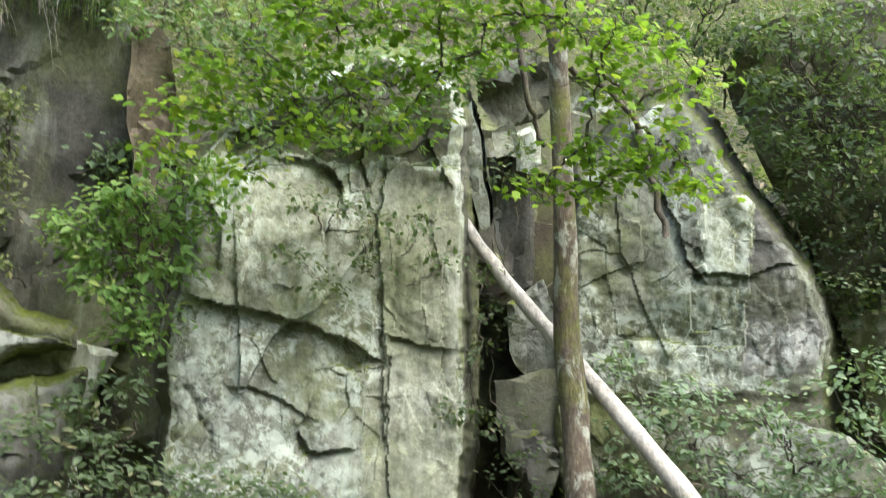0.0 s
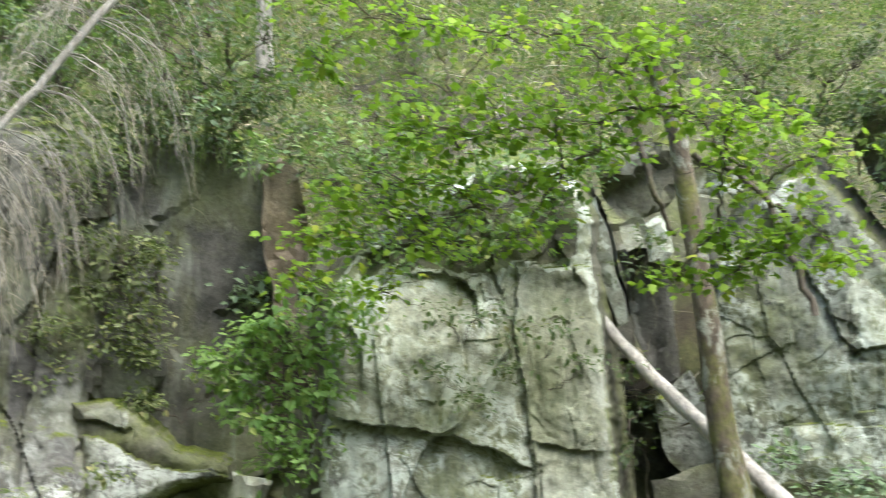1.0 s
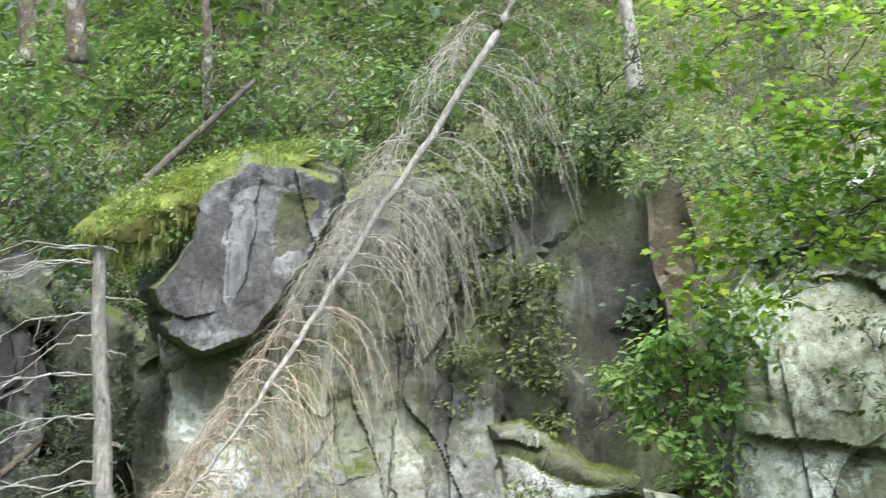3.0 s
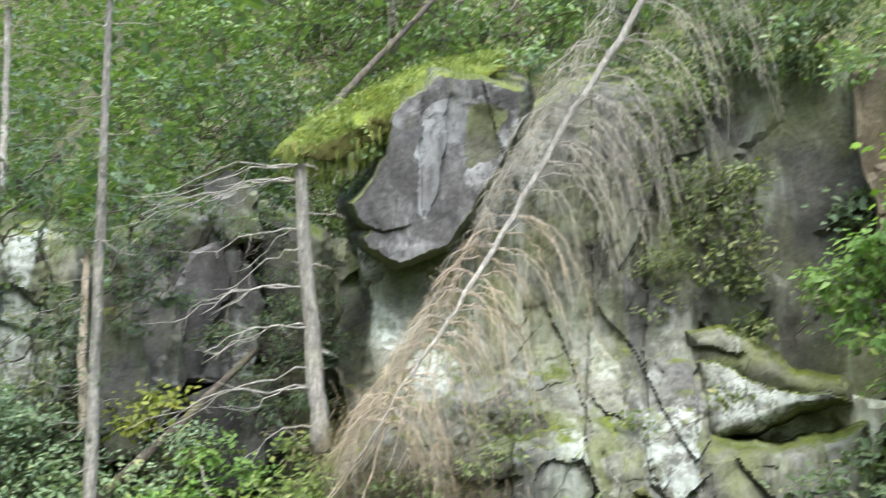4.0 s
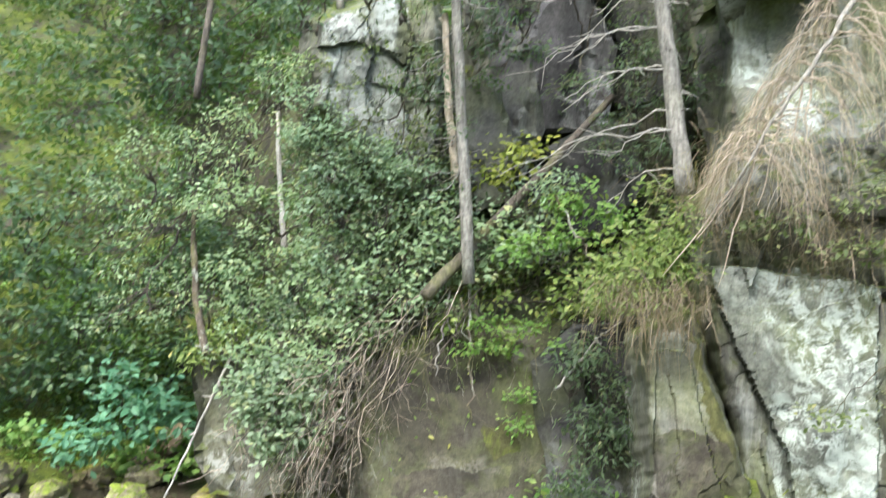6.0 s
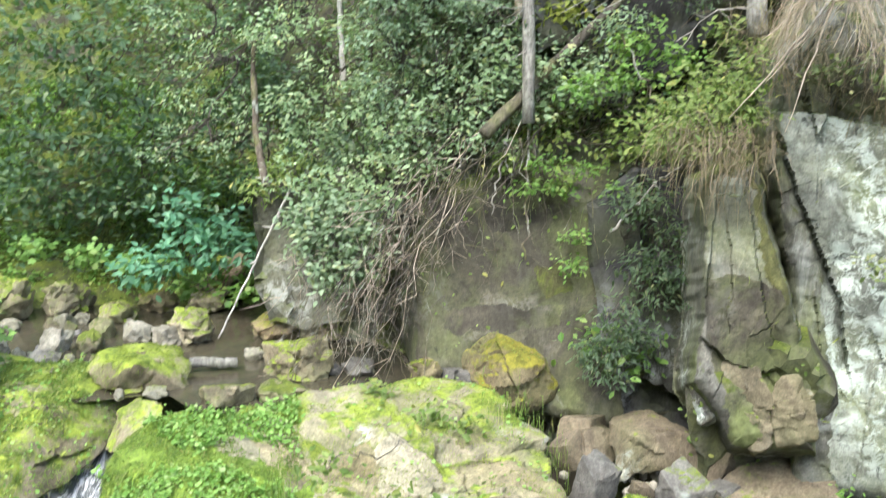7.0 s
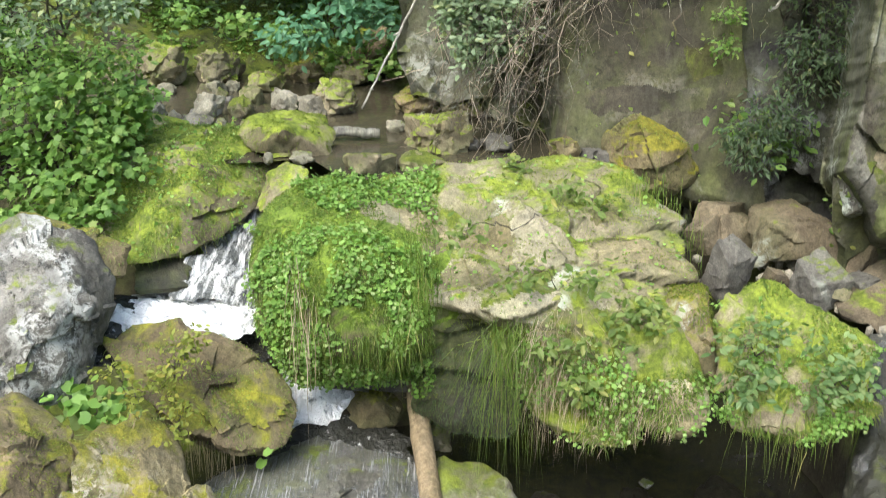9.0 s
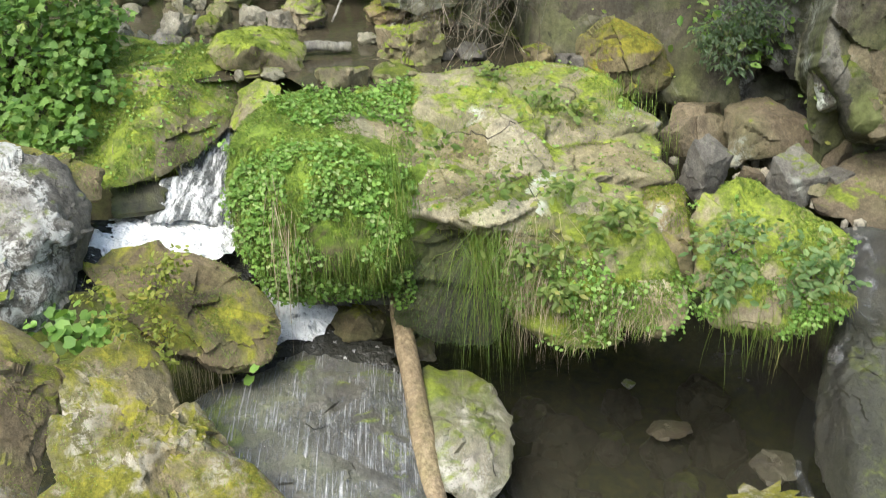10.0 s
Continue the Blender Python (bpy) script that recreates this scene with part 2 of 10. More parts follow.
# mossy rock, its colours darkened to stand in for an overhang's shade
BOULDER_SHADEMOSS = rock_mat("boulder_shaded_moss", (0.022, 0.022, 0.013), (0.055, 0.052, 0.032), moss=0.62, green=0.5, rough=0.6, off=73, wet=0.1, up_moss=0.3, moss_k=0.38)
BOULDER_WETGREY = rock_mat("boulder_wet_grey", (0.055, 0.052, 0.04), (0.16, 0.15, 0.12), lichen=0.1, moss=0.05, streak=0.4, green=0.4, rough=0.3, off=77, wet=0.3, lichen_col=(0.2, 0.2, 0.18))
BOULDER_WET2 = rock_mat("boulder_wet_brown", (0.12, 0.09, 0.055), (0.26, 0.21, 0.15), lichen=0.2, moss=0.2, green=0.2, rough=0.3, off=79, wet=0.4)
BOULDER_SHOULDER = rock_mat("boulder_shoulder", (0.1, 0.085, 0.045), (0.2, 0.18, 0.1), moss=1.1, green=0.5, off=85, up_moss=0.25, moss_k=1.1, warm=0.85)
BOULDER_TOP = rock_mat("boulder_top", (0.17, 0.145, 0.088), (0.34, 0.3, 0.205), lichen=0.2, moss=0.55, green=0.5, off=83, up_moss=0.45, speck=0.4, moss_k=1.35)
BOULDER_ROUND = rock_mat("boulder_round", (0.1, 0.08, 0.045), (0.24, 0.19, 0.11), moss=0.75, green=0.4, off=95, up_moss=0.5, moss_k=0.85, warm=1.35)
ROCK_DARK_STREAKED = rock_mat("rock_dark_streaked", (0.1, 0.098, 0.095), (0.2, 0.195, 0.19), lichen=0.6, streak=1.0, off=12, lichen_col=(0.34, 0.35, 0.345), speck=0.8)
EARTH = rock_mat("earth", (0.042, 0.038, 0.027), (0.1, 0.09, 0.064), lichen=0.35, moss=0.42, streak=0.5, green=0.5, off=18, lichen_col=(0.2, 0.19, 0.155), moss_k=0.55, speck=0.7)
PLATE_PALE = rock_mat("plate_pale", (0.22, 0.19, 0.125), (0.41, 0.37, 0.265), lichen=0.3, moss=0.28, green=0.3, off=87, speck=0.4, up_moss=0.25, lichen_col=(0.55, 0.53, 0.45))
PLATE_TAN = rock_mat("plate_tan", (0.16, 0.135, 0.07), (0.36, 0.31, 0.19), lichen=0.2, moss=0.32, green=0.45, off=89, speck=0.5, up_moss=0.3)
BOULDER_SUNK = rock_mat("boulder_sunk", (0.03, 0.026, 0.018), (0.085, 0.07, 0.047), green=0.2, rough=0.4, off=97, wet=0.2)
BOULDER_POOLSIDE = rock_mat("boulder_poolside", (0.1, 0.09, 0.06), (0.25, 0.23, 0.17), lichen=0.5, moss=0.3, green=0.5, rough=0.5, off=91, speck=0.5, wet=0.2, lichen_col=(0.48, 0.46, 0.4))
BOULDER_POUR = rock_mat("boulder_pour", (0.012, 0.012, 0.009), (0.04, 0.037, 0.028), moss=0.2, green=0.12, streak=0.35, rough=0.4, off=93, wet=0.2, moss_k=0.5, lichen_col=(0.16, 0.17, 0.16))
MOSS = rock_mat("moss", (0.085, 0.085, 0.02), (0.15, 0.15, 0.03), moss=0.85, off=41, up_moss=0.6, moss_k=0.85)
MOSS_DARK = rock_mat("moss_dark", (0.05, 0.05, 0.02), (0.1, 0.1, 0.035), moss=0.75, off=42, up_moss=0.3, moss_k=0.65)
SOIL = rock_mat("soil", (0.03, 0.027, 0.018), (0.07, 0.06, 0.038), moss=0.5, green=0.6, off=43, moss_k=0.6)
LEAF_BRIGHT = leaf_mat("leaf_bright", (0.16, 0.3, 0.02), (0.34, 0.52, 0.045), (0.48, 0.52, 0.06), trans=0.55)
LEAF_MID = leaf_mat("leaf_mid", (0.06, 0.092, 0.045), (0.155, 0.205, 0.11), (0.28, 0.26, 0.14))
LEAF_DARK = leaf_mat("leaf_dark", (0.036, 0.062, 0.034), (0.1, 0.145, 0.076), (0.18, 0.19, 0.09))
LEAF_BLUE = leaf_mat("leaf_blue", (0.15, 0.225, 0.13), (0.29, 0.39, 0.24), (0.38, 0.4, 0.21))
LEAF_GREYGREEN = leaf_mat("leaf_greygreen", (0.17, 0.26, 0.13), (0.4, 0.5, 0.28), (0.46, 0.46, 0.22), trans=0.45)
LEAF_PALE = leaf_mat("leaf_pale", (0.15, 0.22, 0.12), (0.32, 0.4, 0.25), (0.38, 0.42, 0.2))
LEAF_BRIGHT2 = leaf_mat("leaf_light", (0.095, 0.175, 0.06), (0.24, 0.34, 0.135), (0.34, 0.36, 0.15), trans=0.4)
LEAF_OLIVE = leaf_mat("leaf_olive", (0.085, 0.115, 0.045), (0.21, 0.245, 0.1), (0.31, 0.29, 0.13))
LEAF_YELLOW = leaf_mat("leaf_yellow", (0.16, 0.2, 0.03), (0.34, 0.36, 0.07), (0.42, 0.36, 0.08))
LEAF_YELLOW2 = leaf_mat("leaf_yellowish", (0.1, 0.16, 0.035), (0.25, 0.31, 0.09), (0.36, 0.34, 0.1))
LEAF_BLUE2 = leaf_mat("leaf_bluish", (0.033, 0.062, 0.036), (0.09, 0.132, 0.075), (0.16, 0.175, 0.09))
LEAF_TEAL = leaf_mat("leaf_teal", (0.07, 0.19, 0.1), (0.17, 0.34, 0.19))
LEAF_FOREST = leaf_mat("leaf_forest", (0.028, 0.064, 0.03), (0.095, 0.16, 0.07), (0.165, 0.21, 0.09))
LEAF_MID2 = leaf_mat("leaf_fresh", (0.09, 0.19, 0.035), (0.22, 0.36, 0.085), (0.3, 0.37, 0.1), trans=0.42)
LEAF_FRESH = leaf_mat("leaf_spring", (0.14, 0.27, 0.065), (0.31, 0.46, 0.14), (0.4, 0.46, 0.13), trans=0.5)
LEAF_COAT = leaf_mat("leaf_coat", (0.13, 0.255, 0.045), (0.29, 0.47, 0.11), (0.4, 0.5, 0.2), trans=0.38)
MOSS_BLADE = leaf_mat("moss_blades", (0.085, 0.12, 0.015), (0.22, 0.26, 0.035), (0.26, 0.24, 0.05))
DRY_GREY = leaf_mat("dry_twigs", (0.27, 0.24, 0.18), (0.54, 0.5, 0.41), (0.42, 0.38, 0.25), trans=0.15)
GRASS = leaf_mat("grass_blades", (0.08, 0.14, 0.02), (0.22, 0.3, 0.06), (0.34, 0.3, 0.12))
DRY_BROWN = leaf_mat("dry_brown", (0.11, 0.08, 0.05), (0.3, 0.235, 0.155), (0.2, 0.19, 0.07), trans=0.2)
DRY = leaf_mat("dry_stalks", (0.25, 0.19, 0.125), (0.5, 0.41, 0.29), (0.36, 0.33, 0.16), trans=0.2)
BARK = bark_mat("bark", (0.055, 0.042, 0.03), (0.21, 0.17, 0.125), moss=0.75, ring=0.95)
BARK_DARK = bark_mat("bark_dark", (0.05, 0.042, 0.033), (0.15, 0.125, 0.1), moss=0.4, off=3)
DEADWOOD = bark_mat("deadwood", (0.2, 0.185, 0.155), (0.46, 0.44, 0.39), off=6)
DEADWOOD_TAN = bark_mat("deadwood_tan", (0.33, 0.265, 0.19), (0.58, 0.5, 0.4), off=8)
SNAG = bark_mat("grey_snag", (0.09, 0.083, 0.07), (0.32, 0.305, 0.265), ring=0.45, moss=0.15, off=14)
LOG_PALE = bark_mat("log_pale", (0.4, 0.37, 0.32), (0.68, 0.65, 0.6), off=9)
LOG_BROWN = bark_mat("log_brown", (0.19, 0.14, 0.08), (0.4, 0.31, 0.195), moss=0.25, off=12)


# ---- mesh helpers ----
def mesh_thing(name, verts, faces, material, parent=None, label="", smooth=True):
    """A mesh object from vertex and face arrays; part of parent if one is given."""
    me = bpy.data.meshes.new(name)
    verts, faces = np.asarray(verts, dtype=np.float32), np.asarray(faces, dtype=np.int32)
    nv, nf, k = len(verts), len(faces), faces.shape[1]
    me.vertices.add(nv)
    me.vertices.foreach_set("co", verts.ravel())
    me.loops.add(nf * k)
    me.loops.foreach_set("vertex_index", faces.ravel())
    me.polygons.add(nf)
    me.polygons.foreach_set("loop_start", np.arange(0, nf * k, k, dtype=np.int32))
    me.polygons.foreach_set("use_smooth", np.full(nf, smooth))
    me.materials.append(material)
    me.update(calc_edges=True)
    ob = new(name, me)
    if parent:
        ob.parent = parent
    if label:
        ob["label"] = label
    return ob


def thing(name, label, category, group="", kind=""):
    return tagged(new(name), label, category, group, kind)


def fbm(pts, scale, seed=0, octaves=4):
    """Fractal noise, about -1 to 1, at each of an array of points."""
    o = Vector((seed * 7.31, seed * 3.7, seed * 5.13))
    return np.array([noise.fractal(Vector(p) * scale + o, 0.9, 2.1, octaves) for p in pts])


def facets(p2, size, seed, tilt=0.25, step=0.06, tall=1.6, warp=0.25):
    """Broken-rock relief on a face: plane chips, each with its own tilt and height."""
    rnd = np.random.RandomState(seed * 5 + 3)
    q = p2 * (1.0, 1.0 / tall)
    lo, hi = q.min(0) - size, q.max(0) + size
    k = max(4, int((hi - lo).prod() / (size * size)))
    s = rnd.uniform(lo, hi, (k, 2))
    wq = q + warp * size * np.array([(noise.noise(Vector((a[0] * 2.5 / size, a[1] * 2.5 / size, seed))), noise.noise(Vector((a[0] * 2.5 / size, a[1] * 2.5 / size, seed + 9.5)))) for a in q * 0.5])
    out = np.zeros(len(q))
    grad, hgt = rnd.normal(0, tilt, (k, 2)), rnd.normal(0, step, k)
    for c in range(0, len(q), 4000):
        i = np.linalg.norm(wq[c:c + 4000, None] - s[None], axis=2).argmin(1)
        out[c:c + 4000] = hgt[i] + (grad[i] * (q[c:c + 4000] - s[i])).sum(1)
    return out


def hull_planes(pts):
    bm = bmesh.new()
    for p in pts:
        bm.verts.new(p)
    bmesh.ops.convex_hull(bm, input=bm.verts)
    bm.normal_update()
    c = sum((v.co for v in bm.verts), Vector()) / len(bm.verts)
    n, d = [], []
    for f in bm.faces:
        nn = f.normal.copy()
        dd = nn.dot(f.calc_center_median() - c)
        if dd < 0:
            nn, dd = -nn, -dd
        n.append(nn), d.append(max(dd, 0.02))
    bm.free()
    return np.array(c), np.array(n), np.array(d)


ICO = {}


def ico(sub):
    if sub not in ICO:
        bm = bmesh.new()
        bmesh.ops.create_icosphere(bm, subdivisions=sub, radius=1)
        ICO[sub] = (np.array([v.co for v in bm.verts]), np.array([[v.index for v in f.verts] for f in bm.faces]))
        bm.free()
    return ICO[sub]


def chips3(p, n, seed, tilt, step, flat=0.6):
    """Plane chips over a solid: each nearest-seed cell has its own tilt and height."""
    rnd = np.random.RandomState(seed * 3 + 1)
    s = p[rnd.choice(len(p), n, replace=False)]
    g, h = rnd.normal(0, tilt, (n, 3)), rnd.normal(0, step, n)
    k = np.array((1.0, 1.0, 1.0 / flat))
    out = np.zeros(len(p))
    for c in range(0, len(p), 4000):
        q = p[c:c + 4000]
        i = np.linalg.norm((q[:, None] - s[None]) * k, axis=2).argmin(1)
        out[c:c + 4000] = h[i] + (g[i] * (q - s[i])).sum(1)
    return out


def rock(name, pts, material, parent=None, label="", category="", group="", seed=0, sub=5, soft=22.0, rough=0.04, chip=0.05, kind="", grow=1.04):
    """A worn boulder or block that fills the hull of a few corner points, with rounded edges, chips and uneven faces."""
    c, n, d = hull_planes(pts)
    d = d * grow
    dirs, faces = ico(sub)
    q = np.maximum(dirs @ n.T, 1e-4) / d
    r = 1.0 / (q ** soft).sum(1) ** (1.0 / soft)
    size = float(np.median(r))
    v = dirs * r[:, None] + c
    r = r + size * (rough * 2.2 * fbm(v, 0.9 / size, seed) + rough * 0.5 * fbm(v, 4.0 / size, seed + 5) + 0.85 * chips3(v / size, min(46, len(v) // 12), seed, chip * 3.0, chip * 0.5, 0.8) + 0.38 * chips3(v / size, min(240, len(v) // 6), seed + 2, chip * 3.0, chip * 0.3, 0.8))
    ob = mesh_thing(name, dirs * r[:, None], faces, material, parent, label)
    ob.data.set_sharp_from_angle(angle=radians(30))
    ob.location = c
    return tagged(ob, label, category, group, kind)


SLABS = []


class Relief:
    """One continuous rock face over a leaning plane, laid out by bearing and height angle (degrees) from the gorge's middle, with ledges, corners and cracks."""
    EYE = np.array((0.0, 0.0, 5.72))

    def __init__(self, centre, normal, outline, material):
        self.c, self.n, self.outline, self.material = np.array(centre), np.array(normal), np.array(outline), material
        self.scarps, self.cracks, self.patches, self.upper = [], [], [], None

    def scarp(self, line, side, height, reach):
        self.scarps.append((np.array(line), np.array(side, float), height, reach))

    def crack(self, line, width, depth):
        self.cracks.append((np.array(line), width, depth))

    def patch(self, outline, material, sink):
        self.patches.append((np.array(outline), material, sink))

    @staticmethod
    def near(p, line):
        """Distance of points from a line, and the way from the nearest place on it."""
        best, way, run = np.full(len(p), 1e9), np.zeros_like(p), np.zeros_like(p)
        for a, b in zip(line[:-1], line[1:]):
            ab = b - a
            t = np.clip(((p - a) @ ab) / (ab @ ab), 0, 1)
            v = p - a - t[:, None] * ab
            d = np.linalg.norm(v, axis=1)
            m = d < best
            best, way[m], run[m] = np.where(m, d, best), v[m], ab / np.linalg.norm(ab)
        return best, way, run

    @staticmethod
    def within(p, ring):
        inside, j = np.zeros(len(p), bool), len(ring) - 1
        for i in range(len(ring)):
            a, b = ring[i], ring[j]
            inside ^= ((a[1] > p[:, 1]) != (b[1] > p[:, 1])) & (p[:, 0] < (b[0] - a[0]) * (p[:, 1] - a[1]) / (b[1] - a[1] + 1e-12) + a[0])
            j = i
        return inside

    def build(self, label, seed=0, step=0.1, rough=1.0, name="rock_face", swell=0.11, lip=0.1, blocky=1.0):
        lo, hi = self.outline.min(0) - 1.2, self.outline.max(0) + 1.2
        az, el = np.arange(lo[0], hi[0], step), np.arange(lo[1], hi[1], step)
        A, B = np.meshgrid(az, el)
        p = np.stack([A.ravel(), B.ravel()], 1)
        wob = np.array([(noise.noise(Vector((x * 0.9, y * 0.9, seed))) + 0.5 * noise.noise(Vector((x * 2.6, y * 2.6, seed + 3))), noise.noise(Vector((x * 0.9, y * 0.9, seed + 5.5))) + 0.5 * noise.noise(Vector((x * 2.6, y * 2.6, seed + 8)))) for x, y in p])
        q = p + wob * 0.2
        a, e = np.radians(p[:, 0]), np.radians(p[:, 1])
        way = np.stack([np.sin(a) * np.cos(e), np.cos(a) * np.cos(e), np.sin(e)], 1)
        dist = ((self.c - self.EYE) @ self.n) / (way @ self.n)
        if self.upper:
            # the face steps back to a second plane higher up
            c2, n2, low, high = self.upper
            t = np.clip((p[:, 1] + 0.4 * wob[:, 0] - low) / (high - low), 0, 1)
            dist += (((np.array(c2) - self.EYE) @ np.array(n2)) / (way @ np.array(n2)) - dist) * t * t * (3 - 2 * t)
        base = self.EYE + way * dist[:, None]
        deep = -swell * fbm(base, 0.55, seed) - rough * 0.035 * fbm(base, 2.2, seed + 3) - rough * 0.03 * fbm(base * (1, 1, 0.16), 3.2, seed + 9) - rough * 0.012 * fbm(base, 8.0, seed + 6)
        deep += rough * blocky * (0.55 * facets(p * 0.16, 0.75, seed, 0.1, 0.03, 2.4) + 0.4 * facets(p * 0.16, 0.26, seed + 50, 0.12, 0.014, 2.0))
        for line, side, height, reach in self.scarps:
            d, v, run = self.near(q, line)
            nrm = np.stack([-run[:, 1], run[:, 0]], 1)
            nrm *= np.where(nrm @ side < 0, -1.0, 1.0)[:, None]
            down = (v * nrm).sum(1)
            along = np.abs((v * run).sum(1))
            deep += np.where(down > 0, height * np.exp(-d / reach) * np.exp(-along / 0.5), 0.0)
        for line, width, depth in self.cracks:
            d, _, _ = self.near(p + wob * 0.1, line)
            deep += 0.4 * depth * np.exp(-(d / max(width, 0.17)) ** 2)
        mats, pick = [self.material], np.zeros(len(p), int)
        for ring, material, sink in self.patches:
            m = self.within(p + wob * 0.45, ring)
            if material not in mats:
                mats.append(material)
            pick[m] = mats.index(material)
            d, _, _ = self.near(p, np.concatenate([ring, ring[:1]]))
            deep += np.where(m, sink * np.clip(d / 0.6, 0, 1), 0)
        closed = np.concatenate([self.outline, self.outline[:1]])
        rim, _, _ = self.near(q, closed)
        inside = self.within(q, self.outline)
        rim = np.where(inside, rim, -rim)
        deep += lip * np.clip(1 - rim / 0.7, 0, 1) ** 2 * inside + np.where(inside, 0, lip + 1.1 * np.clip(-rim / 0.7, 0, 1))
        mats.append(ROCK_BACK)
        pick = np.where(rim < 0.05, len(mats) - 1, pick)
        v = self.EYE + way * (dist + deep)[:, None]
        w, h = len(az), len(el)
        i, j = np.meshgrid(np.arange(h - 1), np.arange(w - 1), indexing="ij")
        k = (i * w + j).ravel()
        keep = (rim[k] > -0.9) & (rim[k + w + 1] > -0.9)
        k = k[keep]
        tri = np.concatenate([np.stack([k, k + 1, k + w + 1], 1), np.stack([k, k + w + 1, k + w], 1)])
        used = np.unique(tri)
        remap = np.zeros(len(v), int)
        remap[used] = np.arange(len(used))
        o = self.c.copy()
        ob = mesh_thing(name, v[used] - o, remap[tri], self.material)
        for m in mats[1:]:
            ob.data.materials.append(m)
        ob.data.polygons.foreach_set("material_index", np.median(pick[tri], axis=1).astype(np.int32))
        ob.data.set_sharp_from_angle(angle=radians(32))
        ob.location = o
        SLABS.append(ob)
        return tagged(ob, label, "rock face", "faces of the cliff")


def fused_rock(name, centre, blocks, parent=None, label="", seed=0, sub=7, soft=40.0, rough=0.016, chip=0.024, marks=(), edges=()):
    """One great rock grown together from several blocks, each the hull of a few corner points and the common centre."""
    c0 = np.array(centre)
    dirs, faces = ico(sub)
    best, own = np.zeros(len(dirs)), np.zeros(len(dirs), int)
    for k, (pts, material, grow) in enumerate(blocks):
        around = [c0 + np.array(o) for o in ((0.3, 0, -0.2), (-0.3, 0.1, -0.2), (0, 0.3, 0.25), (0, -0.3, 0.2))]
        bm = bmesh.new()
        for p in list(pts) + around:
            bm.verts.new(p)
        bmesh.ops.convex_hull(bm, input=bm.verts)
        bm.normal_update()
        q = np.zeros(len(dirs))
        for f in bm.faces:
            nn = np.array(f.normal)
            dd = float(nn @ (np.array(f.calc_center_median()) - c0))
            if dd < 0:
                nn, dd = -nn, -dd
            q += (np.maximum(dirs @ nn, 1e-4) / max(dd, 0.05)) ** soft
        bm.free()
        r = grow / q ** (1.0 / soft)
        own = np.where(r > best, k, own)
        best = np.maximum(best, r)
    # creases between the blocks are worn down
    ring = np.concatenate([faces[:, (0, 1)], faces[:, (1, 2)], faces[:, (2, 0)]])
    for _ in range(22):
        tot, cnt = np.zeros(len(best)), np.zeros(len(best))
        for a, b in ((0, 1), (1, 0)):
            np.add.at(tot, ring[:, a], best[ring[:, b]])
            np.add.at(cnt, ring[:, a], 1)
        best = 0.4 * best + 0.6 * tot / cnt
    v = c0 + dirs * best[:, None]
    best = best + rough * 2 * fbm(v, 1.3, seed) + rough * fbm(v, 5.0, seed + 4) + chips3(v, 90, seed, chip * 4, chip) + 0.5 * chips3(v, 500, seed + 1, chip * 4, chip * 0.5)
    v = c0 + dirs * best[:, None]
    q = v - Relief.EYE
    front = (dirs * -q).sum(1) > 0
    ang = np.degrees(np.stack([np.arctan2(q[:, 0], q[:, 1]), np.arctan2(q[:, 2], np.hypot(q[:, 0], q[:, 1]))], 1))
    wob = np.array([(noise.noise(Vector(a) * 4 + Vector((seed, 0, 0))), noise.noise(Vector(a) * 4 + Vector((0, seed + 7, 0)))) for a in v])
    for line, side, height, reach in edges:
        d, w, run = Relief.near(ang + wob * 0.25, np.array(line))
        nrm = np.stack([-run[:, 1], run[:, 0]], 1)
        nrm *= np.where(nrm @ np.array(side, float) < 0, -1.0, 1.0)[:, None]
        along = np.abs((w * run).sum(1))
        best = best - np.where(front & ((w * nrm).sum(1) > 0), height * np.exp(-d / reach) * np.exp(-along / 0.4), 0)
    pick = np.full(len(v), -1)
    for k, (ring_pts, _) in enumerate(marks):
        pick[front & Relief.within(ang + wob * 0.5, np.array(ring_pts))] = k
    ob = mesh_thing(name, dirs * best[:, None], faces, blocks[0][1], parent, label)
    mats = []
    for _, material, _ in blocks:
        if material not in mats:
            mats.append(material)
    for _, material in marks:
        if material not in mats:
            mats.append(material)
    for material in mats[1:]:
        ob.data.materials.append(material)
    idx = np.array([mats.index(m) for _, m, _ in blocks])[own]
    idx = np.where(pick >= 0, np.array([mats.index(m) for _, m in marks] + [0])[pick], idx)
    ob.data.polygons.foreach_set("material_index", idx[faces[:, 0]].astype(np.int32))
    ob.location = c0
    return ob


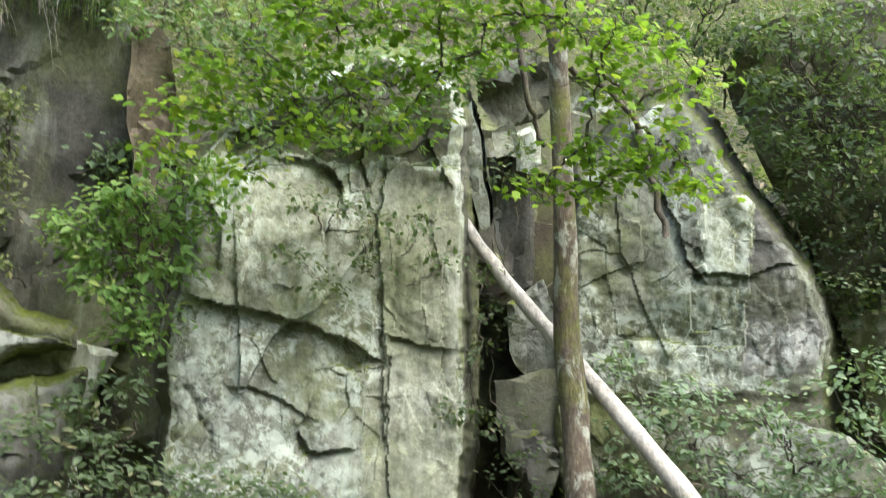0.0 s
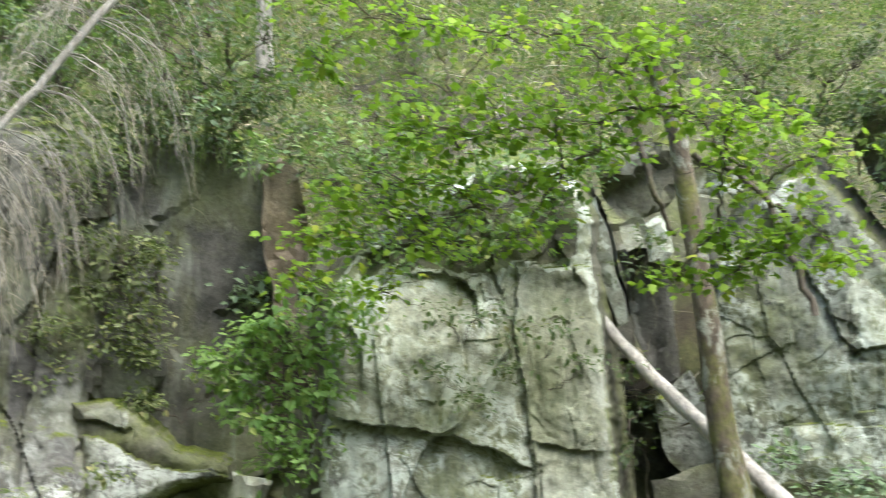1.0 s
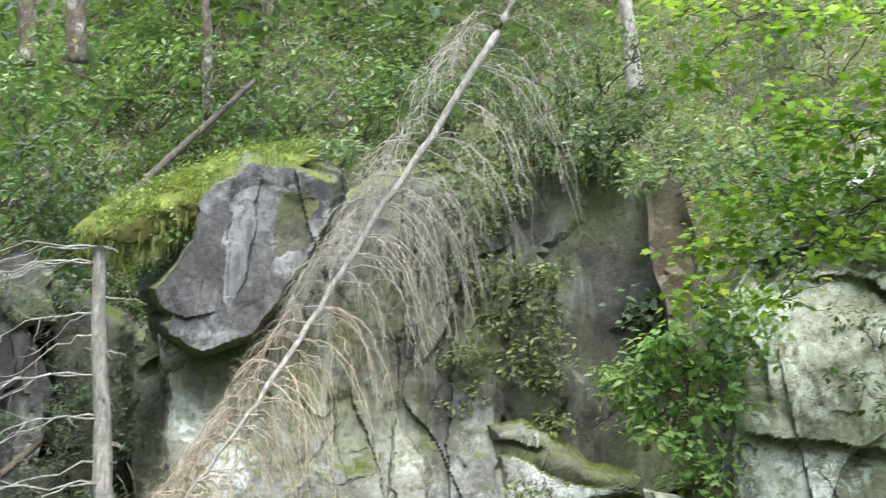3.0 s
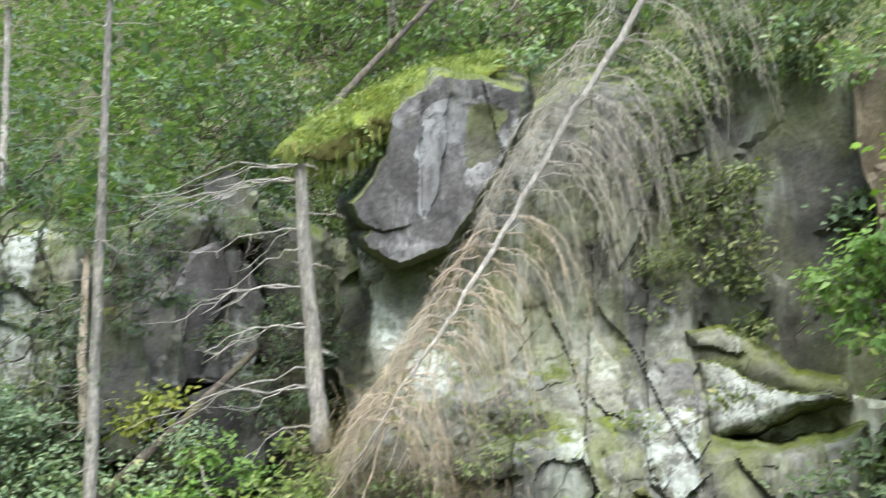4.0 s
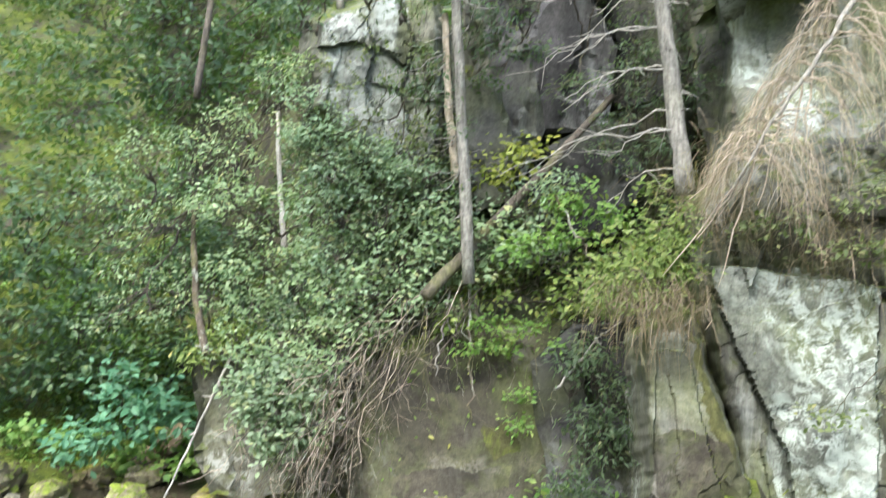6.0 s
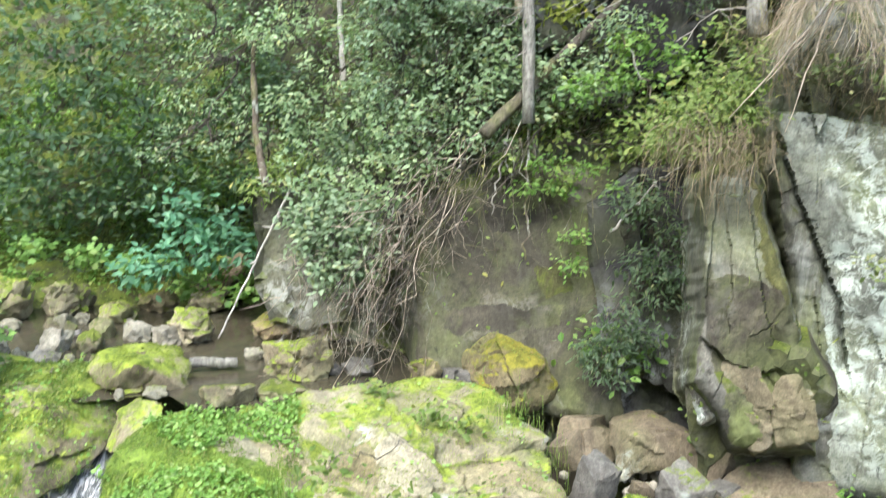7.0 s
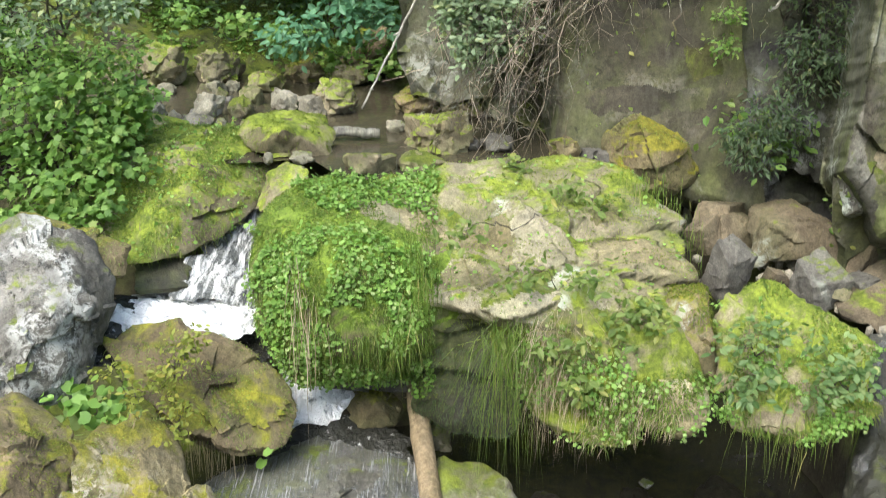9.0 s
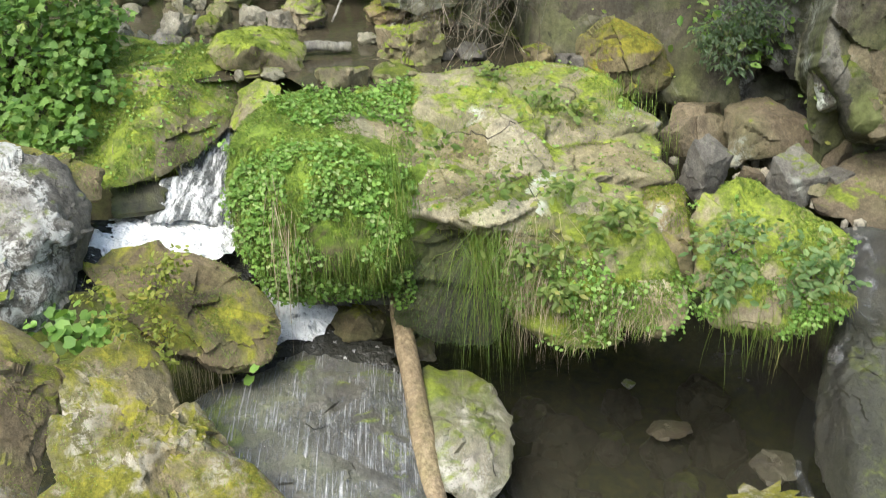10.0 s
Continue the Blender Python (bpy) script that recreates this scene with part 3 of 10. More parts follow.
def slab(name, pts, thick, material, parent=None, label="", category="", group="", seed=0, step=0.065, rough=0.03, chip=0.03, edge=0.035, kind="", bulge=0.0, tall=1.6, grow=1.08, relief=()):
    """A cliff face: an outline of corner points filled with uneven, chipped rock, rounded at the rim and going back by thick."""
    from mathutils.geometry import delaunay_2d_cdt
    p = np.array(pts)
    c = p.mean(0)
    nrm = np.linalg.svd(p - c)[2][2]
    if nrm @ (np.array((0, 0, 5.7)) - c) < 0:
        nrm = -nrm
    ux = np.cross((0, 0, 1), nrm)
    ux /= np.linalg.norm(ux)
    uy = np.cross(nrm, ux)
    flat, off = np.stack([(p - c) @ ux, (p - c) @ uy], 1) * grow, (p - c) @ nrm
    rnd = np.random.RandomState(seed + 11)
    ring, rz = [], []
    for i in range(len(p)):
        a, b = flat[i], flat[(i + 1) % len(p)]
        k = max(2, int(np.linalg.norm(b - a) / step))
        perp = np.array((-(b - a)[1], (b - a)[0])) / (np.linalg.norm(b - a) + 1e-9)
        for j in range(k):
            w = j / k
            wob = noise.noise(Vector((a[0] * (1 - w) + b[0] * w, a[1] * (1 - w) + b[1] * w, seed)) * 2.3) * 0.07 * math.sin(math.pi * w)
            ring.append(a * (1 - w) + b * w + perp * wob)
            rz.append(off[i] * (1 - w) + off[(i + 1) % len(p)] * w)
    ring, rz = np.array(ring), np.array(rz)
    lo, hi = ring.min(0), ring.max(0)
    gx, gy = np.meshgrid(np.arange(lo[0], hi[0], step), np.arange(lo[1], hi[1], step))
    g = np.stack([gx.ravel(), gy.ravel()], 1) + rnd.uniform(-0.3, 0.3, (gx.size, 2)) * step
    inside = np.zeros(len(g), bool)
    j = len(ring) - 1
    for i in range(len(ring)):
        a, b = ring[i], ring[j]
        hit = ((a[1] > g[:, 1]) != (b[1] > g[:, 1])) & (g[:, 0] < (b[0] - a[0]) * (g[:, 1] - a[1]) / (b[1] - a[1] + 1e-12) + a[0])
        inside ^= hit
        j = i
    g = g[inside]
    dist = np.linalg.norm(g[:, None] - ring[None], axis=2)
    near = dist.min(1)
    g, dist, near = g[near > step * 0.45], dist[near > step * 0.45], near[near > step * 0.45]
    w = 1 / (dist + 0.05) ** 2
    gz = (w * rz).sum(1) / w.sum(1)
    if len(relief):
        # plane-ish plates round the relief points, with steep steps between them
        rp = np.array([q for q, _ in relief])
        r2, ro = np.stack([(rp - c) @ ux, (rp - c) @ uy], 1) * grow, (rp - c) @ nrm
        wq = g + 0.09 * np.array([(noise.noise(Vector((q[0] * 3, q[1] * 3, seed))), noise.noise(Vector((q[0] * 3, q[1] * 3, seed + 7.7)))) for q in g])
        dr = np.linalg.norm(wq[:, None] - r2[None], axis=2)
        dr = dr * (0.8 + 0.4 * np.random.RandomState(seed).uniform(size=len(rp)))
        w = 1 / (dr + 0.02) ** 5
        plate = (w * ro).sum(1) / w.sum(1)
        own = dr.argmin(1)
        k = np.clip(near / 0.2, 0, 1)
        gz = gz * (1 - k) + plate * k
    allp = np.concatenate([ring, g])
    nr = len(ring)
    res = delaunay_2d_cdt([Vector(q) for q in allp], [], [list(range(nr))], 1, 1e-6)
    tri = np.array([f for f in res[2] if len(f) == 3])
    orig = np.array([o[0] if o else 0 for o in res[3]])
    allp, z, nearall = allp[orig], np.concatenate([rz, gz])[orig], np.concatenate([np.zeros(nr), near])[orig]
    base = c + allp[:, :1] * ux + allp[:, 1:] * uy + z[:, None] * nrm
    size = float(min(hi - lo))
    lift = -edge * (1 - np.minimum(nearall / edge, 1)) ** 2 + bulge * np.minimum(nearall / (0.5 * size), 1)
    lift += (rough * 2 * fbm(base, 0.8, seed) + rough * 0.6 * fbm(base, 3.2, seed + 3) + (rough * 0.9 + 0.012) * fbm(base * (1, 1, 0.16), 3.0, seed + 9) * (tall > 1.2) + facets(allp, 0.9, seed, chip * 3.0, chip * 1.0, tall) + 0.45 * facets(allp, 0.34, seed + 50, chip * 2.2, chip * 0.5, tall * 1.3)) * np.minimum(0.35 + nearall / edge, 1)
    front = base + lift[:, None] * nrm
    # the rim goes back into the cliff
    rim = [i for i in range(len(orig)) if orig[i] < nr]
    rim.sort(key=lambda i: orig[i])
    rimp = front[rim]
    thick = thick * 2.0
    mid = rimp - nrm * thick * 0.4 + (rimp - c) * 0.04
    back = rimp - nrm * thick
    nv, nrim = len(front), len(rim)
    verts = np.concatenate([front, mid, back])
    f2 = []
    for i in range(nrim):
        k = (i + 1) % nrim
        for a, b, c2, d2 in ((rim[i], rim[k], nv + k, nv + i), (nv + i, nv + k, nv + nrim + k, nv + nrim + i)):
            f2 += [(a, c2, b), (a, d2, c2)]
    o = c - nrm * thick * 0.15
    ob = mesh_thing(name, verts - o, np.concatenate([tri, np.array(f2)]), material, parent, label)
    ob.data.set_sharp_from_angle(angle=radians(24))
    ob.location = o
    if len(relief):
        mats = [material]
        for _, m in relief:
            if m not in mats:
                mats.append(m)
                ob.data.materials.append(m)
        allown = np.concatenate([np.zeros(nr, int), own])[orig]
        idx = np.array([mats.index(m) for _, m in relief])[allown]
        pick = np.zeros(len(tri) + len(f2), np.int32)
        pick[:len(tri)] = np.median(idx[tri], axis=1)
        ob.data.polygons.foreach_set("material_index", pick)
    SLABS.append(ob)
    return tagged(ob, label, category, group, kind)


def tube(paths, segs=6):
    """Vertices and faces of round tubes along (points, radii) pairs."""
    vs, fs, base = [], [], 0
    ang = np.arange(segs) * 2 * math.pi / segs
    for pts, rad in paths:
        pts, rad = np.asarray(pts, float), np.asarray(rad, float)
        tan = np.gradient(pts, axis=0)
        tan /= np.linalg.norm(tan, axis=1)[:, None] + 1e-9
        ref = np.where(np.abs(tan[:, 2:]) > 0.9, np.array([[1.0, 0, 0]]), np.array([[0, 0, 1.0]]))
        a = np.cross(tan, ref)
        a /= np.linalg.norm(a, axis=1)[:, None] + 1e-9
        b = np.cross(tan, a)
        k = len(pts)
        vs.append((pts[:, None] + rad[:, None, None] * (np.cos(ang)[None, :, None] * a[:, None] + np.sin(ang)[None, :, None] * b[:, None])).reshape(-1, 3))
        i, j = np.meshgrid(np.arange(k - 1), np.arange(segs), indexing="ij")
        i, j = i.ravel(), j.ravel()
        jn = (j + 1) % segs
        q = np.stack([i * segs + j, i * segs + jn, (i + 1) * segs + jn, (i + 1) * segs + j], 1) + base
        fs.append(q)
        base += k * segs
    return np.concatenate(vs), np.concatenate(fs)


def bend(a, b, sag=0.0, wob=0.05, n=8, rnd=random):
    """A crooked line from a to b that sags in the middle."""
    a, b = np.array(a, float), np.array(b, float)
    w = np.linspace(0, 1, n)[:, None]
    pts = a * (1 - w) + b * w
    ln = np.linalg.norm(b - a)
    for k in range(1, n - 1):
        pts[k] += [rnd.uniform(-wob, wob) * ln * 0.3 for _ in range(3)]
    pts[:, 2] -= sag * np.sin(np.pi * w[:, 0])
    return pts


LEAF_SHAPES = {
    "oval": (np.array([(0, 0, 0), (0.28, 0.35, 0.05), (0, 0.4, -0.03), (-0.28, 0.35, 0.05), (0.2, 0.75, 0.02), (-0.2, 0.75, 0.02), (0, 1, -0.08)]),
             np.array([(0, 1, 2), (0, 2, 3), (2, 1, 4), (2, 5, 3), (2, 4, 6), (2, 6, 5)])),
    "lobed": (np.array([(0, 0, 0), (0.42, 0.12, 0.02), (0.36, 0.4, 0.05), (0.48, 0.7, -0.04), (0.23, 0.7, 0.02), (0, 1.05, -0.1), (-0.23, 0.7, 0.02), (-0.48, 0.7, -0.04), (-0.36, 0.4, 0.05), (-0.42, 0.12, 0.02)]),
              np.array([(0, 1, 2), (2, 3, 4), (0, 2, 4), (4, 5, 6), (0, 4, 6), (6, 7, 8), (0, 6, 8), (0, 8, 9)])),
    "round": (np.array([(0, 0.1, 0), (0.45, 0.0, 0.06), (0.58, 0.5, 0.03), (0.3, 0.95, -0.02), (-0.3, 0.95, -0.02), (-0.58, 0.5, 0.03), (-0.45, 0.0, 0.06)]),
              np.array([(0, 1, 2), (0, 2, 3), (0, 3, 4), (0, 4, 5), (0, 5, 6)])),
    "narrow": (np.array([(0, 0, 0), (0.17, 0.4, 0.02), (-0.17, 0.4, 0.02), (0, 1, -0.12)]), np.array([(0, 1, 3), (0, 3, 2)])),
}


def leaf_mesh(pos, dirs, ups, sizes, shape):
    """One small folded leaf at each place, pointing along dirs."""
    sv, sf = LEAF_SHAPES[shape]
    d = dirs / (np.linalg.norm(dirs, axis=1)[:, None] + 1e-9)
    x = np.cross(d, ups)
    x /= np.linalg.norm(x, axis=1)[:, None] + 1e-9
    u = np.cross(x, d)
    k = len(sv)
    v = pos[:, None] + sizes[:, None, None] * (sv[None, :, :1] * x[:, None] + sv[None, :, 1:2] * d[:, None] + sv[None, :, 2:] * u[:, None])
    f = sf[None] + (np.arange(len(pos)) * k)[:, None, None]
    return v.reshape(-1, 3), f.reshape(-1, 3)


def sprig_leaves(ends, outs, rnd, per=10, spread=0.25, size=0.08, flat=0.6, droop=0.25, lean=0.0):
    """Places and directions of leaves gathered round the ends of twigs."""
    n = len(ends)
    e, o = np.repeat(ends, per, 0), np.repeat(outs, per, 0)
    off = rnd.normal(0, 1, (n * per, 3)) * spread
    off[:, 2] *= 0.55
    d = o * 0.6 + rnd.normal(0, 1, (n * per, 3)) * (0.8, 0.8, 0.35) - (0, 0, droop)
    up = np.stack([rnd.normal(0, 1 - flat, n * per), rnd.normal(0, 1 - flat, n * per), np.ones(n * per)], 1) + o * 0.35 + np.array((0.64, -0.77, 0)) * lean
    return e + off, d, up, size * rnd.uniform(0.55, 1.25, n * per)


def scatter_on(ob, n, rnd, keep=None):
    """Random places on a mesh with their normals; keep(place, normal) chooses among the faces."""
    me = ob.data
    co = np.empty(len(me.vertices) * 3, np.float32)
    me.vertices.foreach_get("co", co)
    co = co.reshape(-1, 3) + np.array(ob.location, np.float32)
    tri = np.empty(len(me.loops), np.int32)
    me.loops.foreach_get("vertex_index", tri)
    tri = tri.reshape(-1, 3)
    a, b, c = co[tri[:, 0]], co[tri[:, 1]], co[tri[:, 2]]
    nr = np.cross(b - a, c - a)
    area = np.linalg.norm(nr, axis=1)
    nr = nr / (area[:, None] + 1e-12)
    m = (a + b + c) / 3
    w = area * (keep(m, nr) if keep else 1.0)
    if w.sum() <= 0:
        return np.zeros((0, 3)), np.zeros((0, 3))
    i = rnd.choice(len(w), n, p=w / w.sum())
    u, v = rnd.uniform(0, 1, n), rnd.uniform(0, 1, n)
    f = u + v > 1
    u, v = np.where(f, 1 - u, u), np.where(f, 1 - v, v)
    return a[i] + (b[i] - a[i]) * u[:, None] + (c[i] - a[i]) * v[:, None], nr[i]


def blade_mesh(pos, dirs, lengths, width, sag, rnd):
    """Narrow grass blades or stalks that start along dirs and bend down."""
    n = len(pos)
    d = dirs / (np.linalg.norm(dirs, axis=1)[:, None] + 1e-9)
    side = np.cross(d, rnd.normal(0, 1, (n, 3)))
    side /= np.linalg.norm(side, axis=1)[:, None] + 1e-9
    le = lengths[:, None]
    down = np.array((0, 0, -1.0))
    p1 = pos + d * le * 0.35 + down * sag * le * 0.08
    p2 = pos + d * le * 0.62 + down * sag * le * 0.38
    p3 = pos + d * le * 0.78 + down * sag * le * 0.85
    w = side * np.broadcast_to(np.asarray(width, float).reshape(-1, 1), (n, 1))
    v = np.stack([pos - w, pos + w, p1 - w * 0.9, p1 + w * 0.9, p2 - w * 0.6, p2 + w * 0.6, p3], 1)
    f = np.array([(0, 1, 3), (0, 3, 2), (2, 3, 5), (2, 5, 4), (4, 5, 6)])[None] + (np.arange(n) * 7)[:, None, None]
    return v.reshape(-1, 3), f.reshape(-1, 3)


def shrubs(name, clusters, material, label, category="bush", per=3, leaves=110, size=0.085, shape="oval", seed=0, flat=0.6, squash=0.6, droop=0.25, group="", back=0.45, wood=None):
    """Shrubs from leaf clusters (place and radius), a few clusters to each plant, on stems that come out of the slope behind."""
    rnd = np.random.RandomState(seed + 70)
    made = []
    for k in range(0, len(clusters), per):
        cl = np.array(clusters[k:k + per])
        mid = cl[:, :3].mean(0)
        away = mid - (0, 0, 5.7)
        away[2] = 0
        away /= np.linalg.norm(away)
        root = mid + away * back - (0, 0, cl[:, 3].max() * 0.8 + 0.12)
        top = thing(name, label, category, group)
        top.location = root
        ends, outs, paths = [], [], []
        for x, y, z, r in cl:
            c = np.array((x, y, z)) - root
            nt = max(6, int(leaves / 9))
            d = rnd.normal(0, 1, (nt, 3))
            d /= np.linalg.norm(d, axis=1)[:, None]
            e = c + d * (r, r, r * squash) * (rnd.uniform(0.2, 1.0, nt) ** 0.5)[:, None] * rnd.uniform(0.85, 1.25)
            ends.append(e), outs.append(d)
            fork = c * 0.6 + rnd.normal(0, 0.04, 3)
            paths.append((bend((0, 0, 0), fork, -0.04, 0.2), np.linspace(1.0, 0.64, 8) * min(0.014, 0.045 * r)))
            for q in e[:max(4, nt // 2)]:
                paths.append((bend(fork, q, 0.03, 0.25), np.linspace(1.0, 0.3, 8) * min(0.007, 0.022 * r)))
        ends, outs = np.concatenate(ends), np.concatenate(outs)
        pos, dr, up, sz = sprig_leaves(ends, outs, rnd, 9, size * 1.15, size, flat, droop, 0.6)
        lv, lf = leaf_mesh(pos, dr, up, sz, shape)
        mesh_thing("crown", lv, lf, material, top, smooth=False)
        tv, tf = tube(paths, 4)
        mesh_thing("branch_frame", tv, tf, wood or BARK_DARK, top)
        made.append(top)
    return made


# ---- terrain: the gorge's floor, banks and wooded slopes ----
# along the foot of the cliff: x, y, foot height, first top, terrace width, terrace end height, second top
CLIFF = [(40, 22, 3, 6, 1, 6.5, 9), (14, 13.8, 2.5, 6, 0.3, 6.2, 8.6), (5, 11.0, 2.3, 6, 0.2, 6.2, 8.4), (2.7, 10.4, 2.3, 6.4, 0.2, 6.6, 9.0), (0.5, 10.8, 2.3, 7, 0.2, 7.2, 10.4), (-0.8, 9.9, 2.3, 7, 0.2, 7.2, 9.6),
         ] + [(-1.9, 9.2, 2.3, 7, 0.2, 7.2, 9.2), (-3.0, 9.1, 2.3, 7, 0.2, 7.1, 9.2), (-4.1, 9.6, 2.3, 6.5, 0.1, 6.6, 9.0), (-5.3, 8.6, 2.3, 6.2, 0.2, 6.4, 9.2), (-6.1, 7.0, 2.3, 5.6, 0.5, 5.8, 9.3), (-6.4, 5.7, 2.3, 5.0, 0.9, 5.5, 9.3),
         ] + [(-7.9, 5.9, 2.4, 4.9, 1.8, 5.7, 8.8), (-8.9, 4.8, 2.5, 4.8, 1.5, 5.8, 8.2), (-9.8, 3.6, 2.5, 4.6, 0.8, 5.7, 7.4), (-11.2, 2.9, 2.6, 4.3, 0.9, 5.4, 6.6), (-13.2, 3.6, 2.8, 3.4, 2.0, 4.6, 5.6), (-22, 3.8, 3.0, 3.4, 2.0, 4.6, 6.0), (-50, 6, 6, 6.4, 2.0, 7.6, 9.0)]


def cliff_at(x, y):
    """Signed distance behind the cliff's foot line and the heights there, for arrays of places."""
    best, att, sign = np.full(x.shape, 1e9), np.zeros((5,) + x.shape), np.ones(x.shape)
    for a, b in zip(CLIFF[:-1], CLIFF[1:]):
        dx, dy = b[0] - a[0], b[1] - a[1]
        t = np.clip(((x - a[0]) * dx + (y - a[1]) * dy) / (dx * dx + dy * dy), 0, 1)
        dd = np.hypot(x - a[0] - t * dx, y - a[1] - t * dy)
        m = dd < best
        side = np.where(dx * (y - a[1]) - dy * (x - a[0]) < 0, 1.0, -1.0)
        best, sign = np.where(m, dd, best), np.where(m, side, sign)
        for k in range(5):
            att[k] = np.where(m, a[k + 2] * (1 - t) + b[k + 2] * t, att[k])
    return best * sign, att


def ease(t):
    t = np.clip(t, 0, 1)
    return t * t * (3 - 2 * t)


def step_x(y):
    """Where the upper stream breaks off, across the valley."""
    return -9.45 + ease((y - 0.9) / 0.3) * 0.72 - 1.4 * ease((-0.1 - y) / 0.4)


def ground_z(x, y):
    x, y = np.asarray(x, float), np.asarray(y, float)
    d, (foot, z1, w1, z1t, z2) = cliff_at(x, y)
    # the bed steps down from the upper stream to the pool under the camera
    up = ease((step_x(y) - x) / 0.5)
    bed = -0.5 + up * 2.95
    south = -1.7 + 0.1 * np.minimum(x + 9, 0)
    bank = np.clip(np.where(x < -6, south, -3.5) - y, 0, 30) * 0.8
    low = bed + bank + np.clip(x - 3.0, 0, 14) * 0.5 * ease((x - 3) / 3) + np.clip(-13.2 - x, 0, 40) * 0.75 + (foot - bed) * ease((d + 0.7) / 0.6)
    z = low + (z1 - low) * ease(d / 0.7) + (z1t - z1) * np.clip((d - 0.7) / np.maximum(w1, 0.1), 0, 1) + (z2 - z1t) * ease((d - 0.7 - w1) / 0.8)
    e = np.maximum(d - 1.5 - w1, 0)
    z = z + np.minimum(e, 30) * (1.0 + 0.7 * ease((-7 - x) / 5)) + np.maximum(e - 30, 0) * 0.1
    z = z + 0.12 * np.sin(x * 1.7 + np.sin(y * 1.3) * 1.5) * np.cos(y * 1.9 + 0.7) * ease(d + 0.5) + 0.05 * np.sin(x * 4.1 + y * 2.7)
    return np.minimum(z, 60)


def grid_axis(lo, hi, fine_lo, fine_hi, step):
    inner = np.arange(fine_lo, fine_hi, step)
    k = 24
    left = fine_lo - (fine_lo - lo) * (np.linspace(1, 0, k, endpoint=False) ** 2.5)
    right = fine_hi + (hi - fine_hi) * (np.linspace(0, 1, k) ** 2.5)
    return np.concatenate([left, inner, right])


gx, gy = grid_axis(-400, 400, -24, 10, 0.2), grid_axis(-400, 400, -8, 26, 0.2)
GX, GY = np.meshgrid(gx, gy)
GZ = ground_z(GX, GY)
nx, ny = len(gx), len(gy)
ii, jj = np.meshgrid(np.arange(ny - 1), np.arange(nx - 1), indexing="ij")
quads = np.stack([ii * nx + jj, ii * nx + jj + 1, (ii + 1) * nx + jj + 1, (ii + 1) * nx + jj], -1).reshape(-1, 4)
ground = mesh_thing("ground", np.stack([GX, GY, GZ], -1).reshape(-1, 3), quads, SOIL)
tagged(ground, "dark mossy soil and rock of the gorge and its wooded slopes", "ground", kind="structure")


def wall_strip(name, tier, material, label, seed):
    """A continuous band of broken rock along the cliff line, in front of the slope behind it."""
    line = np.array([c[:2] for c in CLIFF[1:-2]], float)
    att = np.array([c[2:] for c in CLIFF[1:-2]], float)
    s = np.concatenate([[0], np.cumsum(np.linalg.norm(np.diff(line, axis=0), axis=1))])
    u = np.arange(0, s[-1], 0.13)
    at = np.stack([np.interp(u, s, line[:, k]) for k in range(2)], 1)
    tan = np.gradient(at, axis=0)
    k5 = np.ones(9) / 9
    tan = np.stack([np.convolve(np.pad(tan[:, k], 4, mode="edge"), k5, "valid") for k in range(2)], 1)
    tan /= np.linalg.norm(tan, axis=1)[:, None]
    nrm = np.stack([-tan[:, 1], tan[:, 0]], 1)
    a = np.stack([np.interp(u, s, att[:, k]) for k in range(5)], 1)
    lo, hi, back = (a[:, 0] - 0.6, a[:, 1] + 0.15, 0.12) if tier == 0 else (a[:, 3] - 0.4, a[:, 4] + 0.1, 0.95 + a[:, 2])
    rows = 44
    w = np.linspace(0, 1, rows)
    z = lo[:, None] * (1 - w) + hi[:, None] * w
    p2 = np.stack([np.repeat(u, rows), z.ravel()], 1)
    out = 0.8 * facets(p2, 1.0, seed, 0.12, 0.14, 2.2) + 0.8 * facets(p2, 0.35, seed + 1, 0.2, 0.05, 1.6) + 0.05
    lean = (w[None] * 0.35 * np.ones((len(u), 1))).ravel()
    off = (out - lean - (back if np.isscalar(back) else np.repeat(back, rows)))
    xy = np.repeat(at, rows, 0) + np.repeat(nrm, rows, 0) * off[:, None]
    v = np.concatenate([xy, p2[:, 1:]], 1)
    i, j = np.meshgrid(np.arange(len(u) - 1), np.arange(rows - 1), indexing="ij")
    q = np.stack([i * rows + j, i * rows + j + 1, (i + 1) * rows + j + 1, (i + 1) * rows + j], -1).reshape(-1, 4)
    return tagged(mesh_thing(name, v, q, material, smooth=False), label, "cliff", kind="structure")


wall_strip("cliff_wall_lower", 0, ROCK_BACK, "broken mossy rock of the lower cliff", 3)
wall_strip("cliff_wall_upper", 1, ROCK_BACK, "broken mossy rock of the upper cliff", 8)

# ---- cliff faces ----
CL = dict(category="rock face", group="faces of the cliff")
RK = {}
# the grey wall and what stands round it
slab("rock_face", [(-4.48, 8.15, 9.46), (-4.14, 8.34, 9.40), (-3.77, 8.46, 9.50), (-3.28, 8.77, 9.23), (-3.36, 9.07, 8.23), (-3.59, 9.14, 7.60), (-3.46, 9.28, 7.05), (-3.41, 9.35, 6.58), (-3.96, 9.15, 6.45), (-4.48, 8.90, 6.70), (-5.06, 8.55, 7.08), (-5.12, 8.45, 7.42), (-5.00, 8.42, 7.86), (-4.64, 8.50, 8.29), (-4.65, 8.31, 8.84)], 1.2, ROCK_WALL, label="smooth dark grey cliff wall under a bushy rim", seed=1, rough=0.03, chip=0.018, **CL)
